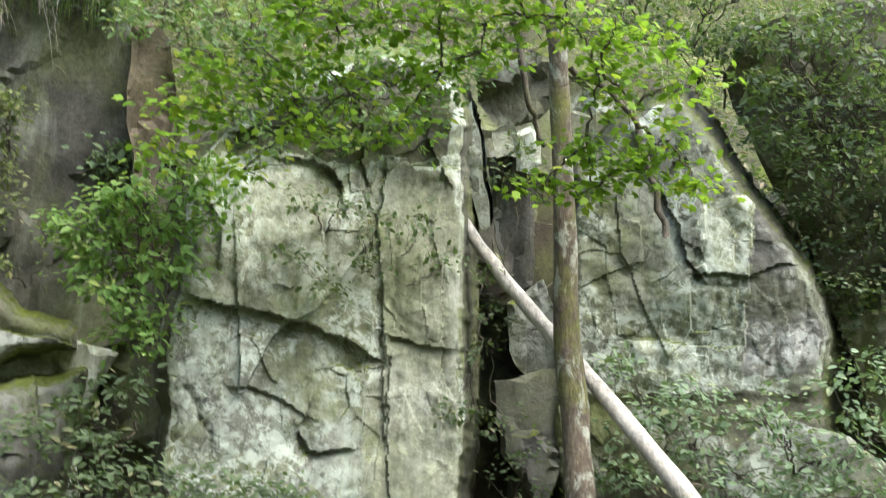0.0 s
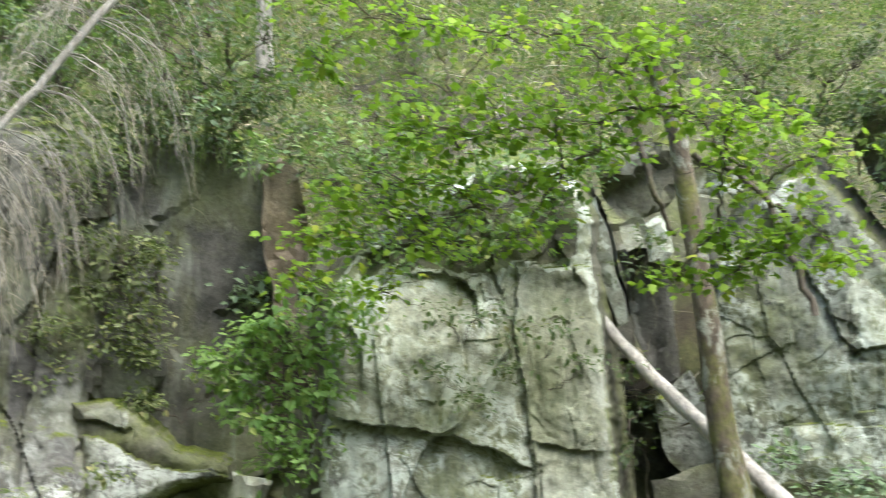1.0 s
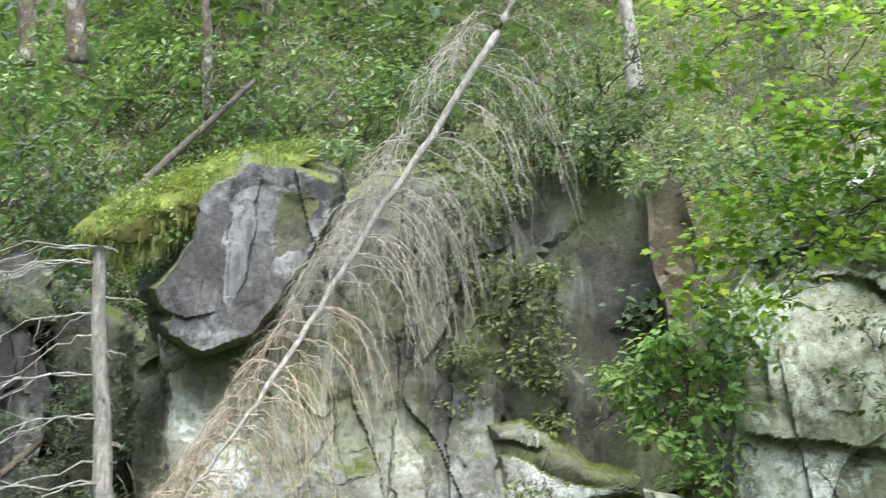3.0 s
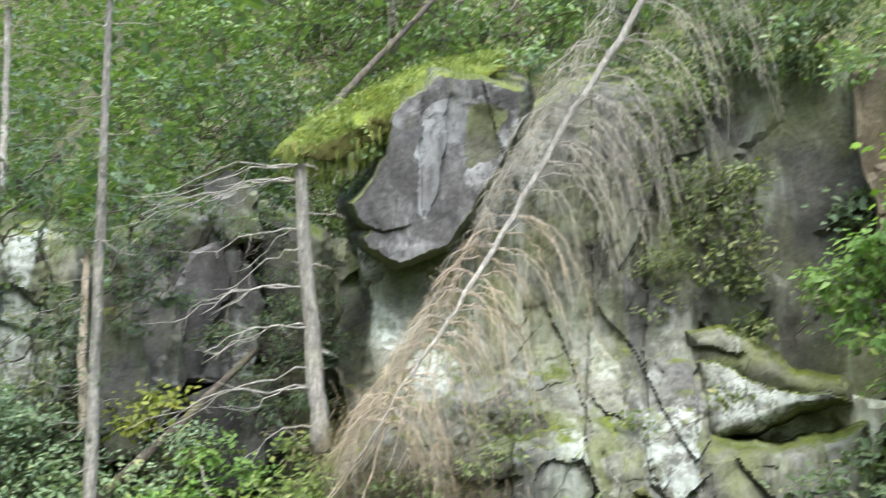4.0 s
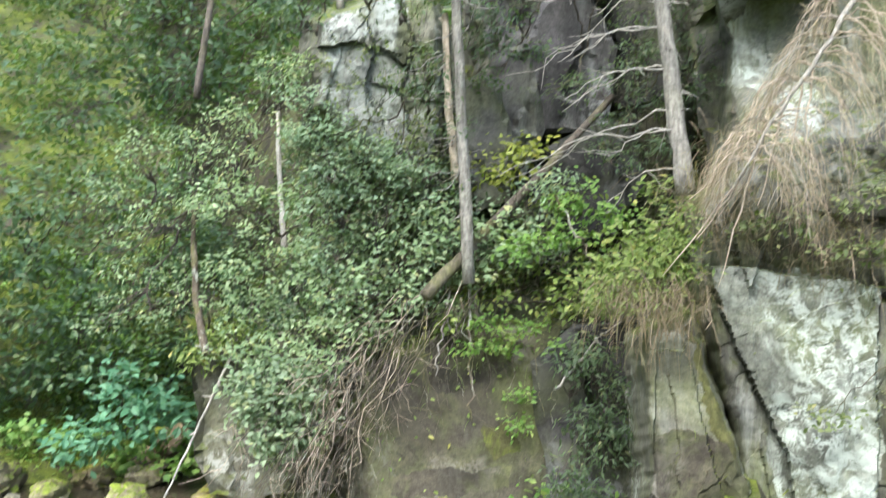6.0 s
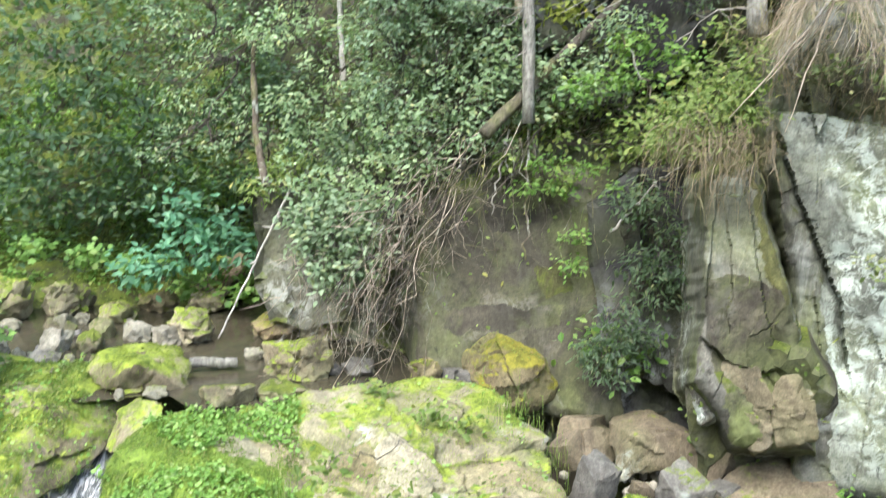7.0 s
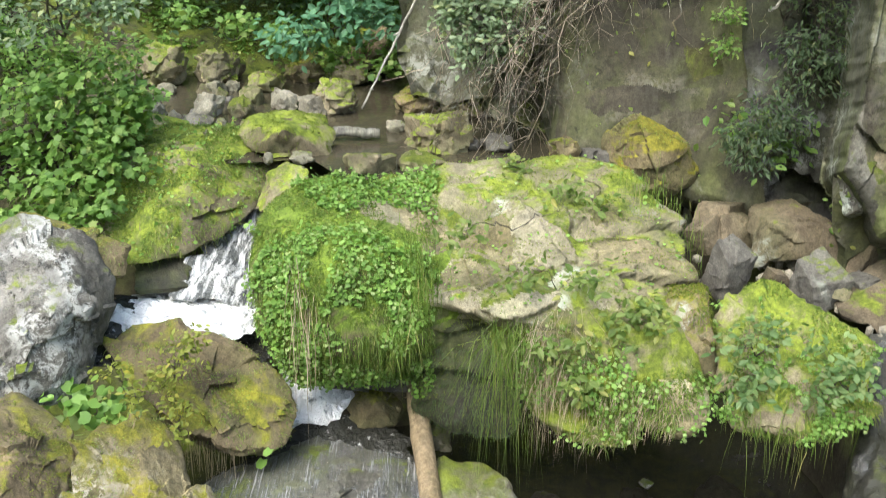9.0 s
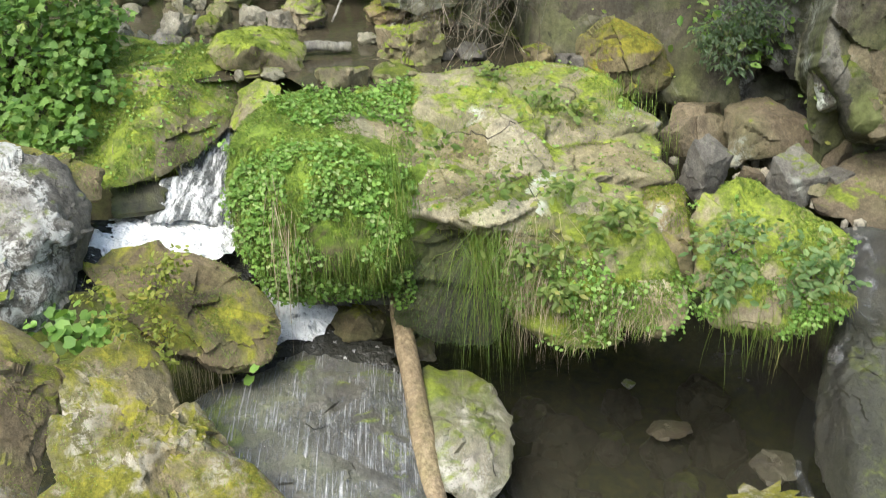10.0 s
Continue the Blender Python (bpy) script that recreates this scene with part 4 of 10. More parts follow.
slab("rock_face", [(-4.96, 7.93, 7.99), (-4.66, 8.16, 7.77), (-4.22, 8.44, 7.55), (-4.19, 8.49, 7.34), (-4.46, 8.41, 7.08), (-4.83, 8.20, 7.13), (-5.09, 8.01, 7.35)], 0.6, ROCK_WALL, label="mossy bulge low on the grey wall", seed=101, bulge=0.15, **CL)
slab("rock_face", [(-3.11, 8.16, 9.10), (-2.99, 8.17, 9.17), (-2.84, 8.28, 9.05), (-2.80, 8.49, 8.51), (-2.98, 8.63, 7.80), (-3.13, 8.58, 7.75), (-3.18, 8.40, 8.36)], 0.9, ROCK_RUST, label="rust-brown upright rib of rock beside the grey wall", seed=2, chip=0.03, **CL)
slab("rock_face", [(-4.81, 8.31, 5.94), (-4.45, 8.49, 6.20), (-4.04, 8.69, 6.25), (-3.67, 8.84, 6.40), (-3.35, 8.98, 6.31), (-3.47, 8.95, 6.05), (-3.61, 8.89, 5.65), (-3.50, 8.91, 4.97), (-4.68, 8.34, 4.84)], 1.0, ROCK_PALE, label="pale hollowed rock under the white ledge", seed=102, bulge=-0.2, chip=0.03, **CL)
# the main buttress
buttress = Relief((-1.3, 8.62, 6.8), (0.29, -0.957, 0.0), [(-16.22, -16.52), (-17.04, -6.18), (-17.44, -1.88), (-17.19, 0.78), (-17.68, 3.82), (-17.31, 7.54), (-16.93, 10.06), (-17.41, 12.58), (-16.63, 14.67), (-14.91, 16.81), (-11.97, 18.66), (-9.27, 20.31), (-6.52, 21.28), (-3.76, 21.03), (-1.8, 19.7), (-1.11, 17.49), (-1.45, 15.23), (-1.12, 12.95), (-1.11, 10.04), (-1.05, 5.55), (-0.82, 0.55), (-1.17, -3.66), (-1.1, -17.02)], ROCK_PALE)
buttress.scarp([(-17.3, 7.48), (-15.89, 6.99), (-14.3, 6.56), (-12.4, 6.44), (-10.48, 5.99), (-9.04, 5.51), (-7.59, 4.96), (-6.51, 4.31)], (0, -1), 0.2, 1.9)
buttress.scarp([(-5.83, 14.73), (-5.98, 13.04), (-6.19, 11.42), (-5.89, 8.84), (-5.65, 5.95), (-5.5, 2.48), (-5.41, -0.6)], (-1, 0), 0.09, 1.6)
buttress.scarp([(-5.83, 14.54), (-5.35, 15.05), (-4.54, 15.23), (-1.86, 15.11)], (0, 1), 0.1, 1.2)
buttress.scarp([(-4.86, 5.24), (-3.89, 4.91), (-2.29, 4.75)], (0, -1), 0.08, 1.5)
buttress.scarp([(-2.32, 10.07), (-2.29, 7.49), (-2.26, 4.75), (-2.25, 2.43), (-2.13, -0.04)], (1, 0), 0.06, 1.0)
buttress.scarp([(-11.91, 15.22), (-10.58, 15.18), (-9.24, 14.74), (-8.44, 13.96), (-8.17, 12.73)], (0, -1), 0.14, 1.2)
buttress.scarp([(-17.29, 12.65), (-15.74, 12.12), (-15.19, 11.05), (-15.27, 9.46)], (-1, 0), 0.1, 1.5)
buttress.scarp([(-14.9, 16.33), (-13.27, 16.86), (-11.43, 16.65), (-10.94, 17.56)], (0, -1), 0.08, 1.6)
buttress.scarp([(-7.56, 18.56), (-7.23, 16.94), (-7.3, 15.32), (-6.84, 14.02)], (-1, 0), 0.1, 1.4)
buttress.scarp([(-3.77, 20.46), (-3.3, 18.52), (-3.44, 16.58), (-2.34, 14.61)], (-1, 0), 0.1, 1.5)
buttress.scarp([(-13.94, 2.21), (-12.6, 2.01), (-11.15, 1.36), (-9.85, 0.68)], (0, -1), 0.06, 1.2)
buttress.scarp([(-10.05, -0.42), (-9.6, -1.21), (-8.65, -1.31), (-7.49, -1.16)], (0, -1), 0.12, 1.2)
buttress.scarp([(-9.72, 1.16), (-10.19, -0.11), (-10.07, -1.1)], (1, 0), 0.06, 1.0)
buttress.scarp([(-8.42, 3.74), (-7.11, 3.14), (-6.67, 1.88), (-6.65, -0.01), (-6.28, -1.25)], (1, 0), 0.08, 1.2)
buttress.scarp([(-5.2, 3.85), (-5.3, 1.29), (-5.27, -1.22), (-4.92, -3.68)], (-1, 0), 0.05, 0.8)
buttress.crack([(-6.7, 14.67), (-6.98, 13.05), (-6.79, 11.1), (-6.53, 10.13)], 0.12, 0.1)
buttress.crack([(-16.51, 1.98), (-15.84, 1.07), (-15.6, 0.1)], 0.12, 0.1)
buttress.crack([(-4.98, 13.03), (-5.15, 10.12), (-4.99, 7.54)], 0.06, 0.04)
buttress.crack([(-3.25, 13.0), (-3.11, 10.08), (-3.08, 5.59)], 0.06, 0.03)
buttress.crack([(-15.66, 0.35), (-14.99, -0.55), (-15.11, -1.47)], 0.14, 0.1)
buttress.patch([(-5.83, 14.79), (-4.71, 15.24), (-1.87, 14.6), (-1.2, 10.04), (-1.39, -17.02), (-5.46, -16.99), (-5.47, -0.6), (-5.8, 7.55)], ROCK_SLAB, 0.02)
buttress.patch([(-17.18, 6.76), (-14.29, 6.0), (-10.48, 5.52), (-6.64, 3.91), (-6.33, -16.97), (-16.5, -16.5)], ROCK_CRAG, 0.0)
buttress.patch([(-16.48, 14.84), (-11.96, 18.5), (-6.52, 21.12), (-2.08, 19.45), (-2.18, 15.58), (-5.89, 15.31), (-8.58, 15.0), (-12.58, 15.59)], ROCK_BACK, 0.03)
buttress.build('pale streaked rock of the main buttress, stepped under an overhang', seed=3)
# the cleft
slab("rock_face", [(-0.24, 9.49, 8.84), (-0.14, 9.46, 8.92), (-0.05, 9.59, 8.53), (0.05, 9.78, 7.79), (-0.03, 9.79, 7.76), (-0.15, 9.70, 8.14)], 0.7, ROCK_CRAG, label="thin pale pillar in the shaded cleft", seed=7, chip=0.02, tall=4, **CL)
slab("rock_face", [(0.06, 9.83, 8.42), (0.27, 9.82, 8.45), (0.53, 9.85, 8.31), (0.51, 9.97, 7.81), (0.50, 10.07, 7.24), (0.30, 10.10, 7.13), (0.14, 10.00, 7.69)], 0.7, ROCK_GREY, label="broken grey pillar in the shaded cleft", seed=8, chip=0.05, tall=3, **CL)
slab("rock_face", [(-0.07, 9.33, 9.29), (0.38, 9.29, 9.39), (0.63, 9.32, 9.26), (0.61, 9.45, 8.90), (0.39, 9.51, 8.77), (0.12, 9.53, 8.74), (-0.06, 9.46, 8.95)], 0.9, ROCK_BACK, label="blocky capstone above the cleft", seed=107, chip=0.07, tall=0.7, **CL)
slab("rock_face", [(0.07, 9.46, 8.63), (0.28, 9.43, 8.69), (0.26, 9.51, 8.44), (0.12, 9.52, 8.40)], 0.5, ROCK_SLAB, label="small square block wedged in the cleft", seed=108, chip=0.02, **CL)
slab("rock_face", [(0.30, 9.51, 8.62), (0.49, 9.47, 8.70), (0.54, 9.57, 8.36), (0.46, 9.60, 8.26), (0.32, 9.60, 8.30)], 0.5, ROCK_PALE, label="pale block wedged in the cleft", seed=109, chip=0.02, **CL)
slab("rock_face", [(0.27, 9.91, 6.98), (0.60, 9.87, 7.21), (0.74, 9.90, 6.88), (0.75, 9.95, 6.38), (0.45, 9.97, 6.32), (0.30, 9.96, 6.54)], 0.8, ROCK_WHITE, label="lichen-speckled stone behind the tree", seed=110, **CL)
slab("rock_face", [(0.16, 9.79, 6.19), (0.74, 9.75, 6.31), (0.77, 9.77, 5.56), (0.61, 9.76, 5.03), (0.23, 9.80, 5.54)], 0.8, ROCK_GREY, label="shaded mossy stone behind the tree", seed=111, **CL)
# the right-hand crag
crag = Relief((2.1, 9.52, 7.0), (0.03, -0.99, -0.12), [(4.71, -3.7), (4.26, 0.47), (4.74, 3.53), (5.15, 9.82), (5.73, 14.28), (7.88, 17.16), (9.98, 18.41), (11.56, 18.82), (13.01, 16.67), (14.58, 13.85), (16.68, 11.07), (18.46, 8.51), (19.0, 5.39), (18.52, 3.08), (18.4, -0.9), (17.56, -3.67)], ROCK_CRAG)
crag.scarp([(9.11, 16.27), (9.58, 14.91), (10.53, 13.26), (11.31, 11.37), (11.79, 9.84), (12.33, 9.06)], (-1, -0.6), 0.1, 1.2)
crag.scarp([(12.21, 9.07), (13.49, 9.17), (14.93, 8.83)], (0, -1), 0.09, 0.7)
crag.scarp([(15.61, 16.27), (15.27, 13.53), (15.15, 11.08), (14.92, 8.03), (14.63, 4.42)], (1, 0), 0.05, 1.6)
crag.scarp([(5.7, 8.34), (7.34, 9.15), (8.78, 9.64)], (0, -1), 0.03, 1.2)
crag.scarp([(14.99, 8.82), (16.15, 9.29), (17.2, 9.45)], (0, -1), 0.05, 1.0)
crag.scarp([(8.01, 5.29), (9.87, 5.53), (11.63, 5.0), (13.99, 5.05)], (0, 1), 0.05, 1.5)
crag.scarp([(13.76, 12.12), (14.41, 11.14), (14.14, 9.77)], (1, 0), 0.06, 0.8)
crag.crack([(13.31, 8.51), (12.99, 6.93), (12.51, 5.6)], 0.12, 0.08)
crag.crack([(12.47, 8.5), (13.26, 8.32), (14.65, 8.36)], 0.1, 0.08)
crag.crack([(13.87, 8.22), (13.84, 6.57)], 0.1, 0.07)
crag.crack([(14.57, 8.67), (14.19, 5.95)], 0.1, 0.07)
crag.crack([(17.84, 9.03), (17.92, 6.64), (17.4, 4.89)], 0.1, 0.06)
crag.patch([(15.51, 14.12), (17.12, 10.3), (19.11, 5.38), (18.07, 3.39), (14.52, 3.23)], ROCK_DARK2, 0.0)
crag.patch([(12.32, 13.18), (15.24, 13.23), (14.96, 9.07), (12.51, 9.05)], ROCK_PALE, 0.0)
crag.patch([(8.32, 5.28), (12.26, 5.43), (12.32, 2.71), (8.43, 2.51)], ROCK_PALE, -0.05)
crag.patch([(3.8, 2.31), (11.42, 2.43), (19.88, 2.74), (18.83, -6.32), (3.35, -6.57)], ROCK_BACK, 0.05)
crag.build('lichen-speckled grey crag split by dark cracks', seed=9)
slab("rock_face", [(2.34, 9.62, 5.50), (2.79, 9.50, 5.93), (3.34, 9.32, 5.74), (3.90, 9.08, 5.18), (3.87, 9.06, 4.71), (2.35, 9.55, 4.60)], 0.8, ROCK_CRAG, label="pale stone among the low bushes", seed=116, **CL)
slab("rock_face", [(2.52, 9.96, 9.35), (2.81, 9.70, 9.80), (3.56, 9.40, 9.92), (4.40, 9.09, 9.80), (4.59, 9.88, 5.56), (3.97, 10.15, 5.86), (3.70, 10.20, 6.76), (3.39, 10.17, 7.67), (2.94, 10.12, 8.49)], 1.0, ROCK_BACK, label="dark mossy rock slope beside the crag", seed=133, chip=0.06, **CL)
# under and behind the fallen spruce
overhang = Relief((-6.34, 6.13, 8.45), (0.654, -0.694, -0.3), [(-46.41, 21.85), (-47.93, 20.75), (-48.29, 18.21), (-49.53, 16.27), (-50.18, 15.45), (-49.75, 14.39), (-48.9, 14.0), (-49.46, 13.42), (-49.25, 12.97), (-47.44, 12.15), (-45.95, 12.49), (-44.63, 13.08), (-43.4, 14.6), (-42.1, 16.7), (-41.0, 18.6), (-40.2, 20.2), (-40.0, 22.0), (-42.5, 22.7), (-45.22, 22.78)], ROCK_DARK)
overhang.scarp([(-49.75, 14.3), (-48.31, 13.96), (-47.2, 14.2)], (0, -1), 0.045, 0.8)
overhang.scarp([(-46.3, 21.4), (-46.2, 17.9), (-46.0, 14.69)], (1, 0), 0.03, 1.0)
overhang.scarp([(-44.6, 21.6), (-44.7, 18.6), (-45.4, 15.8)], (1, 0), 0.05, 1.2)
overhang.crack([(-47.2, 13.71), (-46.79, 13.07), (-47.05, 12.42)], 0.08, 0.05)
overhang.patch([(-46.29, 20.94), (-44.86, 21.38), (-42.48, 21.65), (-42.41, 18.83), (-43.98, 16.78), (-45.32, 15.66), (-46.07, 14.3), (-46.41, 17.26)], ROCK_DARK_STREAKED, 0.0)
overhang.patch([(-43.3, 21.3), (-41.0, 21.2), (-41.5, 18.4), (-43.2, 17.2), (-43.8, 18.6)], ROCK_BACK, 0.03)
overhang.build('dark overhanging slab with white streaks', seed=12, rough=0.3, swell=0.015, lip=0.0)
# the cliff behind the fallen spruce and the blocks at its foot
cliff = Relief((-5.0, 6.7, 5.2), (0.69, -0.72, 0.0), [(-51.06, 0.21), (-50.58, -4.28), (-49.49, -10.36), (-48.7, -15.56), (-48.17, -22.93), (-29.25, -22.27), (-22.77, -5.98), (-21.92, 2.6), (-24.0, 2.0), (-26.2, 1.5), (-28.4, 1.7), (-30.02, 2.0), (-30.1, 5.0), (-30.27, 8.01), (-29.91, 12.65), (-28.97, 16.59), (-29.67, 20.9), (-32.74, 22.39), (-36.98, 21.78), (-41.34, 18.84), (-44.7, 14.72), (-47.0, 13.2), (-49.34, 12.9), (-48.91, 10.14), (-48.9, 7.3), (-48.6, 4.0), (-49.6, 1.6)], ROCK_FLUTE)
cliff.upper = ((-5.4, 7.6, 7.4), (0.54, -0.84, 0.0), 0.5, 8.5)
cliff.scarp([(-32.86, 12.81), (-32.85, 9.97), (-33.33, 6.83), (-33.16, 3.07)], (-1, 0), 0.08, 1.2)
cliff.scarp([(-44.71, 4.32), (-43.26, 5.62), (-41.17, 5.76), (-39.6, 4.66), (-39.0, 3.07)], (0, 1), 0.12, 1.4)
cliff.scarp([(-35.68, 21.39), (-35.94, 18.31), (-35.65, 13.88), (-36.17, 10.07)], (-1, 0), 0.07, 1.2)
cliff.scarp([(-33.16, 19.99), (-32.98, 16.27), (-33.41, 13.15)], (1, 0), 0.06, 1.0)
cliff.scarp([(-40.0, 9.5), (-39.56, 6.91), (-38.66, 4.34)], (1, 0), 0.1, 1.3)
cliff.scarp([(-50.28, -2.68), (-47.96, -2.99), (-44.93, -3.42), (-41.68, -3.88)], (0, 1), 0.24, 1.6)
cliff.scarp([(-44.42, 0.06), (-43.36, 1.53), (-41.1, 2.27), (-39.39, 1.73)], (-1, 1), 0.14, 1.0)
cliff.scarp([(-50.19, -4.2), (-49.07, -7.34), (-47.65, -10.39), (-46.54, -12.75), (-45.79, -16.18)], (-1, 0), 0.2, 0.9)
cliff.scarp([(-41.64, -4.34), (-41.98, -7.96), (-41.86, -11.5), (-41.91, -14.92)], (1, 0), 0.08, 1.4)
cliff.scarp([(-41.41, -4.34), (-39.75, -5.86), (-38.11, -6.98), (-36.51, -8.12)], (0, -1), 0.12, 1.3)
cliff.scarp([(-40.85, -1.73), (-39.01, -3.23), (-37.11, -3.49)], (0, -1), 0.12, 0.9)
cliff.scarp([(-44.48, 0.1), (-43.05, -0.39), (-41.21, -0.11)], (0, -1), 0.12, 0.9)
cliff.scarp([(-33.77, -1.05), (-32.3, -1.62), (-30.73, -0.39)], (0, -1), 0.14, 0.9)
cliff.scarp([(-28.44, 0.6), (-27.12, -1.15), (-25.24, -1.69)], (0, -1), 0.1, 1.2)
cliff.scarp([(-36.35, 9.12), (-35.61, 7.51), (-35.01, 6.86), (-34.35, 3.7)], (1, 0), 0.04, 0.9)
cliff.scarp([(-36.4, 8.9), (-36.3, 6.6), (-36.47, 4.66)], (-1, 0), 0.03, 0.6)
cliff.scarp([(-38.71, 9.8), (-37.66, 7.22), (-36.66, 3.08)], (-1, 0), 0.07, 1.2)
cliff.scarp([(-36.4, 4.4), (-35.62, 3.7), (-34.6, 3.1)], (0, -1), 0.08, 0.8)
cliff.scarp([(-30.6, 8.3), (-30.5, 5.53), (-30.7, 2.76), (-30.5, 0.3)], (1, 0), 0.06, 0.6)
cliff.scarp([(-40.96, 1.73), (-41.0, -0.4), (-40.73, -3.88)], (-1, 0), 0.1, 0.9)
cliff.scarp([(-40.9, 1.9), (-39.53, 2.53), (-37.02, 2.39)], (0, 1), 0.06, 1.0)
cliff.scarp([(-36.9, 2.3), (-36.49, -0.73), (-37.4, -3.4)], (1, 0), 0.07, 0.9)
cliff.scarp([(-33.6, 1.7), (-33.3, -0.4), (-32.0, -1.6)], (-1, -0.4), 0.07, 0.9)
cliff.scarp([(-35.9, 1.3), (-35.2, -0.6), (-34.9, -2.2)], (1, 0), 0.05, 0.7)
cliff.crack([(-34.22, 16.96), (-34.51, 12.88), (-34.33, 9.07)], 0.12, 0.06)
cliff.crack([(-37.91, 10.11), (-37.51, 6.89), (-36.49, 3.71)], 0.14, 0.1)
cliff.crack([(-41.69, -4.09), (-40.02, -5.68), (-38.1, -6.92), (-36.5, -8.03)], 0.3, 0.1)
cliff.crack([(-47.98, -3.3), (-47.78, -6.11), (-46.39, -9.18)], 0.1, 0.05)
cliff.crack([(-34.1, -1.9), (-32.96, -3.38), (-32.43, -4.84)], 0.3, 0.1)
cliff.crack([(-32.4, 9.2), (-32.2, 6.1), (-32.5, 3.2)], 0.2, 0.06)
cliff.patch([(-46.0, 14.2), (-43.6, 12.3), (-40.6, 14.6), (-38.2, 18.6), (-38.0, 21.6), (-42.0, 19.5)], ROCK_DARK2, 0.0)
cliff.patch([(-49.5, 13.1), (-45.36, 12.45), (-44.05, 10.82), (-45.03, 8.21), (-47.31, 6.9), (-49.27, 7.52)], ROCK_CRAG, 0.0)
cliff.patch([(-48.3, 13.6), (-45.2, 14.0), (-44.9, 11.9), (-46.8, 11.3)], ROCK_BACK, 0.06)
cliff.patch([(-47.31, 7.55), (-44.06, 8.54), (-41.5, 6.4), (-42.0, 4.2), (-46.5, 4.0)], ROCK_WHITE, 0.0)
cliff.patch([(-36.35, 9.12), (-35.61, 7.51), (-35.01, 6.86), (-34.35, 3.7), (-34.82, 3.08), (-35.62, 3.96), (-36.47, 4.66)], ROCK_FLAKE, -0.03)
cliff.patch([(-34.2, 11.3), (-30.26, 9.4), (-30.5, 3.4), (-33.76, 3.2)], ROCK_DARK2, 0.02)
cliff.patch([(-33.76, 3.2), (-30.5, 3.4), (-30.6, -1.2), (-32.0, -1.56), (-33.6, -0.2), (-33.9, 1.7)], ROCK_SPOT, 0.0)
cliff.patch([(-40.96, 1.73), (-39.53, 2.53), (-37.02, 2.39), (-36.49, -0.73), (-37.2, -3.4), (-38.8, -4.4), (-40.73, -3.88)], ROCK_WHITE, -0.03)
cliff.patch([(-42.4, 2.4), (-40.6, 3.6), (-37.2, 3.4), (-37.4, 2.5), (-41.0, 1.9)], ROCK_BACK, 0.03)
cliff.patch([(-36.0, 1.14), (-34.6, 1.16), (-34.95, -2.29), (-35.5, -1.94)], ROCK_FLAKE, -0.02)
cliff.patch([(-34.53, -0.6), (-33.5, -0.4), (-32.52, -3.37), (-33.31, -4.87), (-34.14, -3.11)], MOSS_DARK, 0.0)
cliff.patch([(-49.4, 1.6), (-44.32, 2.05), (-41.15, 1.2), (-41.18, -2.97), (-45.6, -3.1), (-49.42, -1.86)], ROCK_BACK, 0.05)
cliff.patch([(-50.45, -2.73), (-45.83, -3.08), (-41.69, -3.8), (-41.77, -12.07), (-41.75, -22.86), (-45.83, -23.12), (-47.68, -10.99), (-49.66, -6.71)], ROCK_CRAG, 0.0)
cliff.patch([(-40.6, -4.6), (-37.2, -7.4), (-31.0, -8.5), (-27.0, -8.0), (-30.0, -21.5), (-41.3, -22.0)], ROCK_WHITE, 0.0)
cliff.build('grey fluted cliff with a flake and white-crusted blocks at its foot', seed=20)
# the white ledge below the grey wall
ledge_face = Relief((-4.2, 8.05, 6.6), (0.5, -0.86, 0.0), [(-30.9, 7.9), (-28.9, 8.2), (-27.5, 7.5), (-25.5, 5.6), (-22.6, 4.6), (-22.5, 4.0), (-25.35, 3.3), (-27.56, 2.3), (-29.75, 1.9), (-30.3, 3.7), (-30.4, 6.0)], ROCK_BACK)
ledge_face.scarp([(-30.11, 6.39), (-29.0, 6.07), (-27.45, 5.13), (-25.61, 4.51), (-22.82, 4.1)], (0, 1), 0.1, 0.8)
ledge_face.scarp([(-30.7, 7.2), (-29.61, 7.11), (-28.18, 6.79)], (0, -1), 0.08, 0.6)
ledge_face.patch([(-30.11, 6.39), (-29.0, 6.07), (-27.45, 5.13), (-25.61, 4.51), (-22.82, 4.1), (-25.35, 3.39), (-27.56, 2.4), (-29.75, 2.0), (-30.02, 3.73)], ROCK_WHITE, -0.04)
ledge_face.patch([(-30.71, 7.82), (-28.94, 8.06), (-27.83, 7.64), (-28.18, 6.79), (-29.61, 7.11)], ROCK_WHITE, 0.0)
ledge_face.build('white ledge split off below the grey wall', seed=17, rough=0.6, swell=0.04)
slab("rock_face", [(-7.34, 6.25, 7.91), (-7.02, 6.63, 7.80), (-6.64, 7.05, 7.58), (-6.93, 6.91, 7.02), (-7.32, 6.48, 7.17)], 0.8, ROCK_WHITE, label="shaded pale rock under the overhang", seed=13, **CL)
pillar = Relief((-6.22, 5.0, 3.9), (0.78, -0.62, 0.06), [(-53.8, -14.22), (-54.17, -7.06), (-52.95, -6.15), (-51.64, -5.57), (-50.6, -9.07), (-48.89, -13.85), (-47.62, -17.95), (-47.23, -20.86), (-51.67, -21.06), (-54.16, -17.64)], ROCK_SLAB2)
pillar.scarp([(-53.9, -7.52), (-52.21, -7.45), (-51.7, -6.96)], (0, 1), 0.03, 0.6)
pillar.scarp([(-51.87, -6.66), (-51.35, -10.04), (-50.47, -13.98), (-49.54, -16.34)], (1, 0), 0.06, 0.9)
pillar.scarp([(-53.6, -15.45), (-52.29, -16.58), (-50.71, -17.06), (-48.33, -16.53)], (0, -1), 0.12, 1.2)
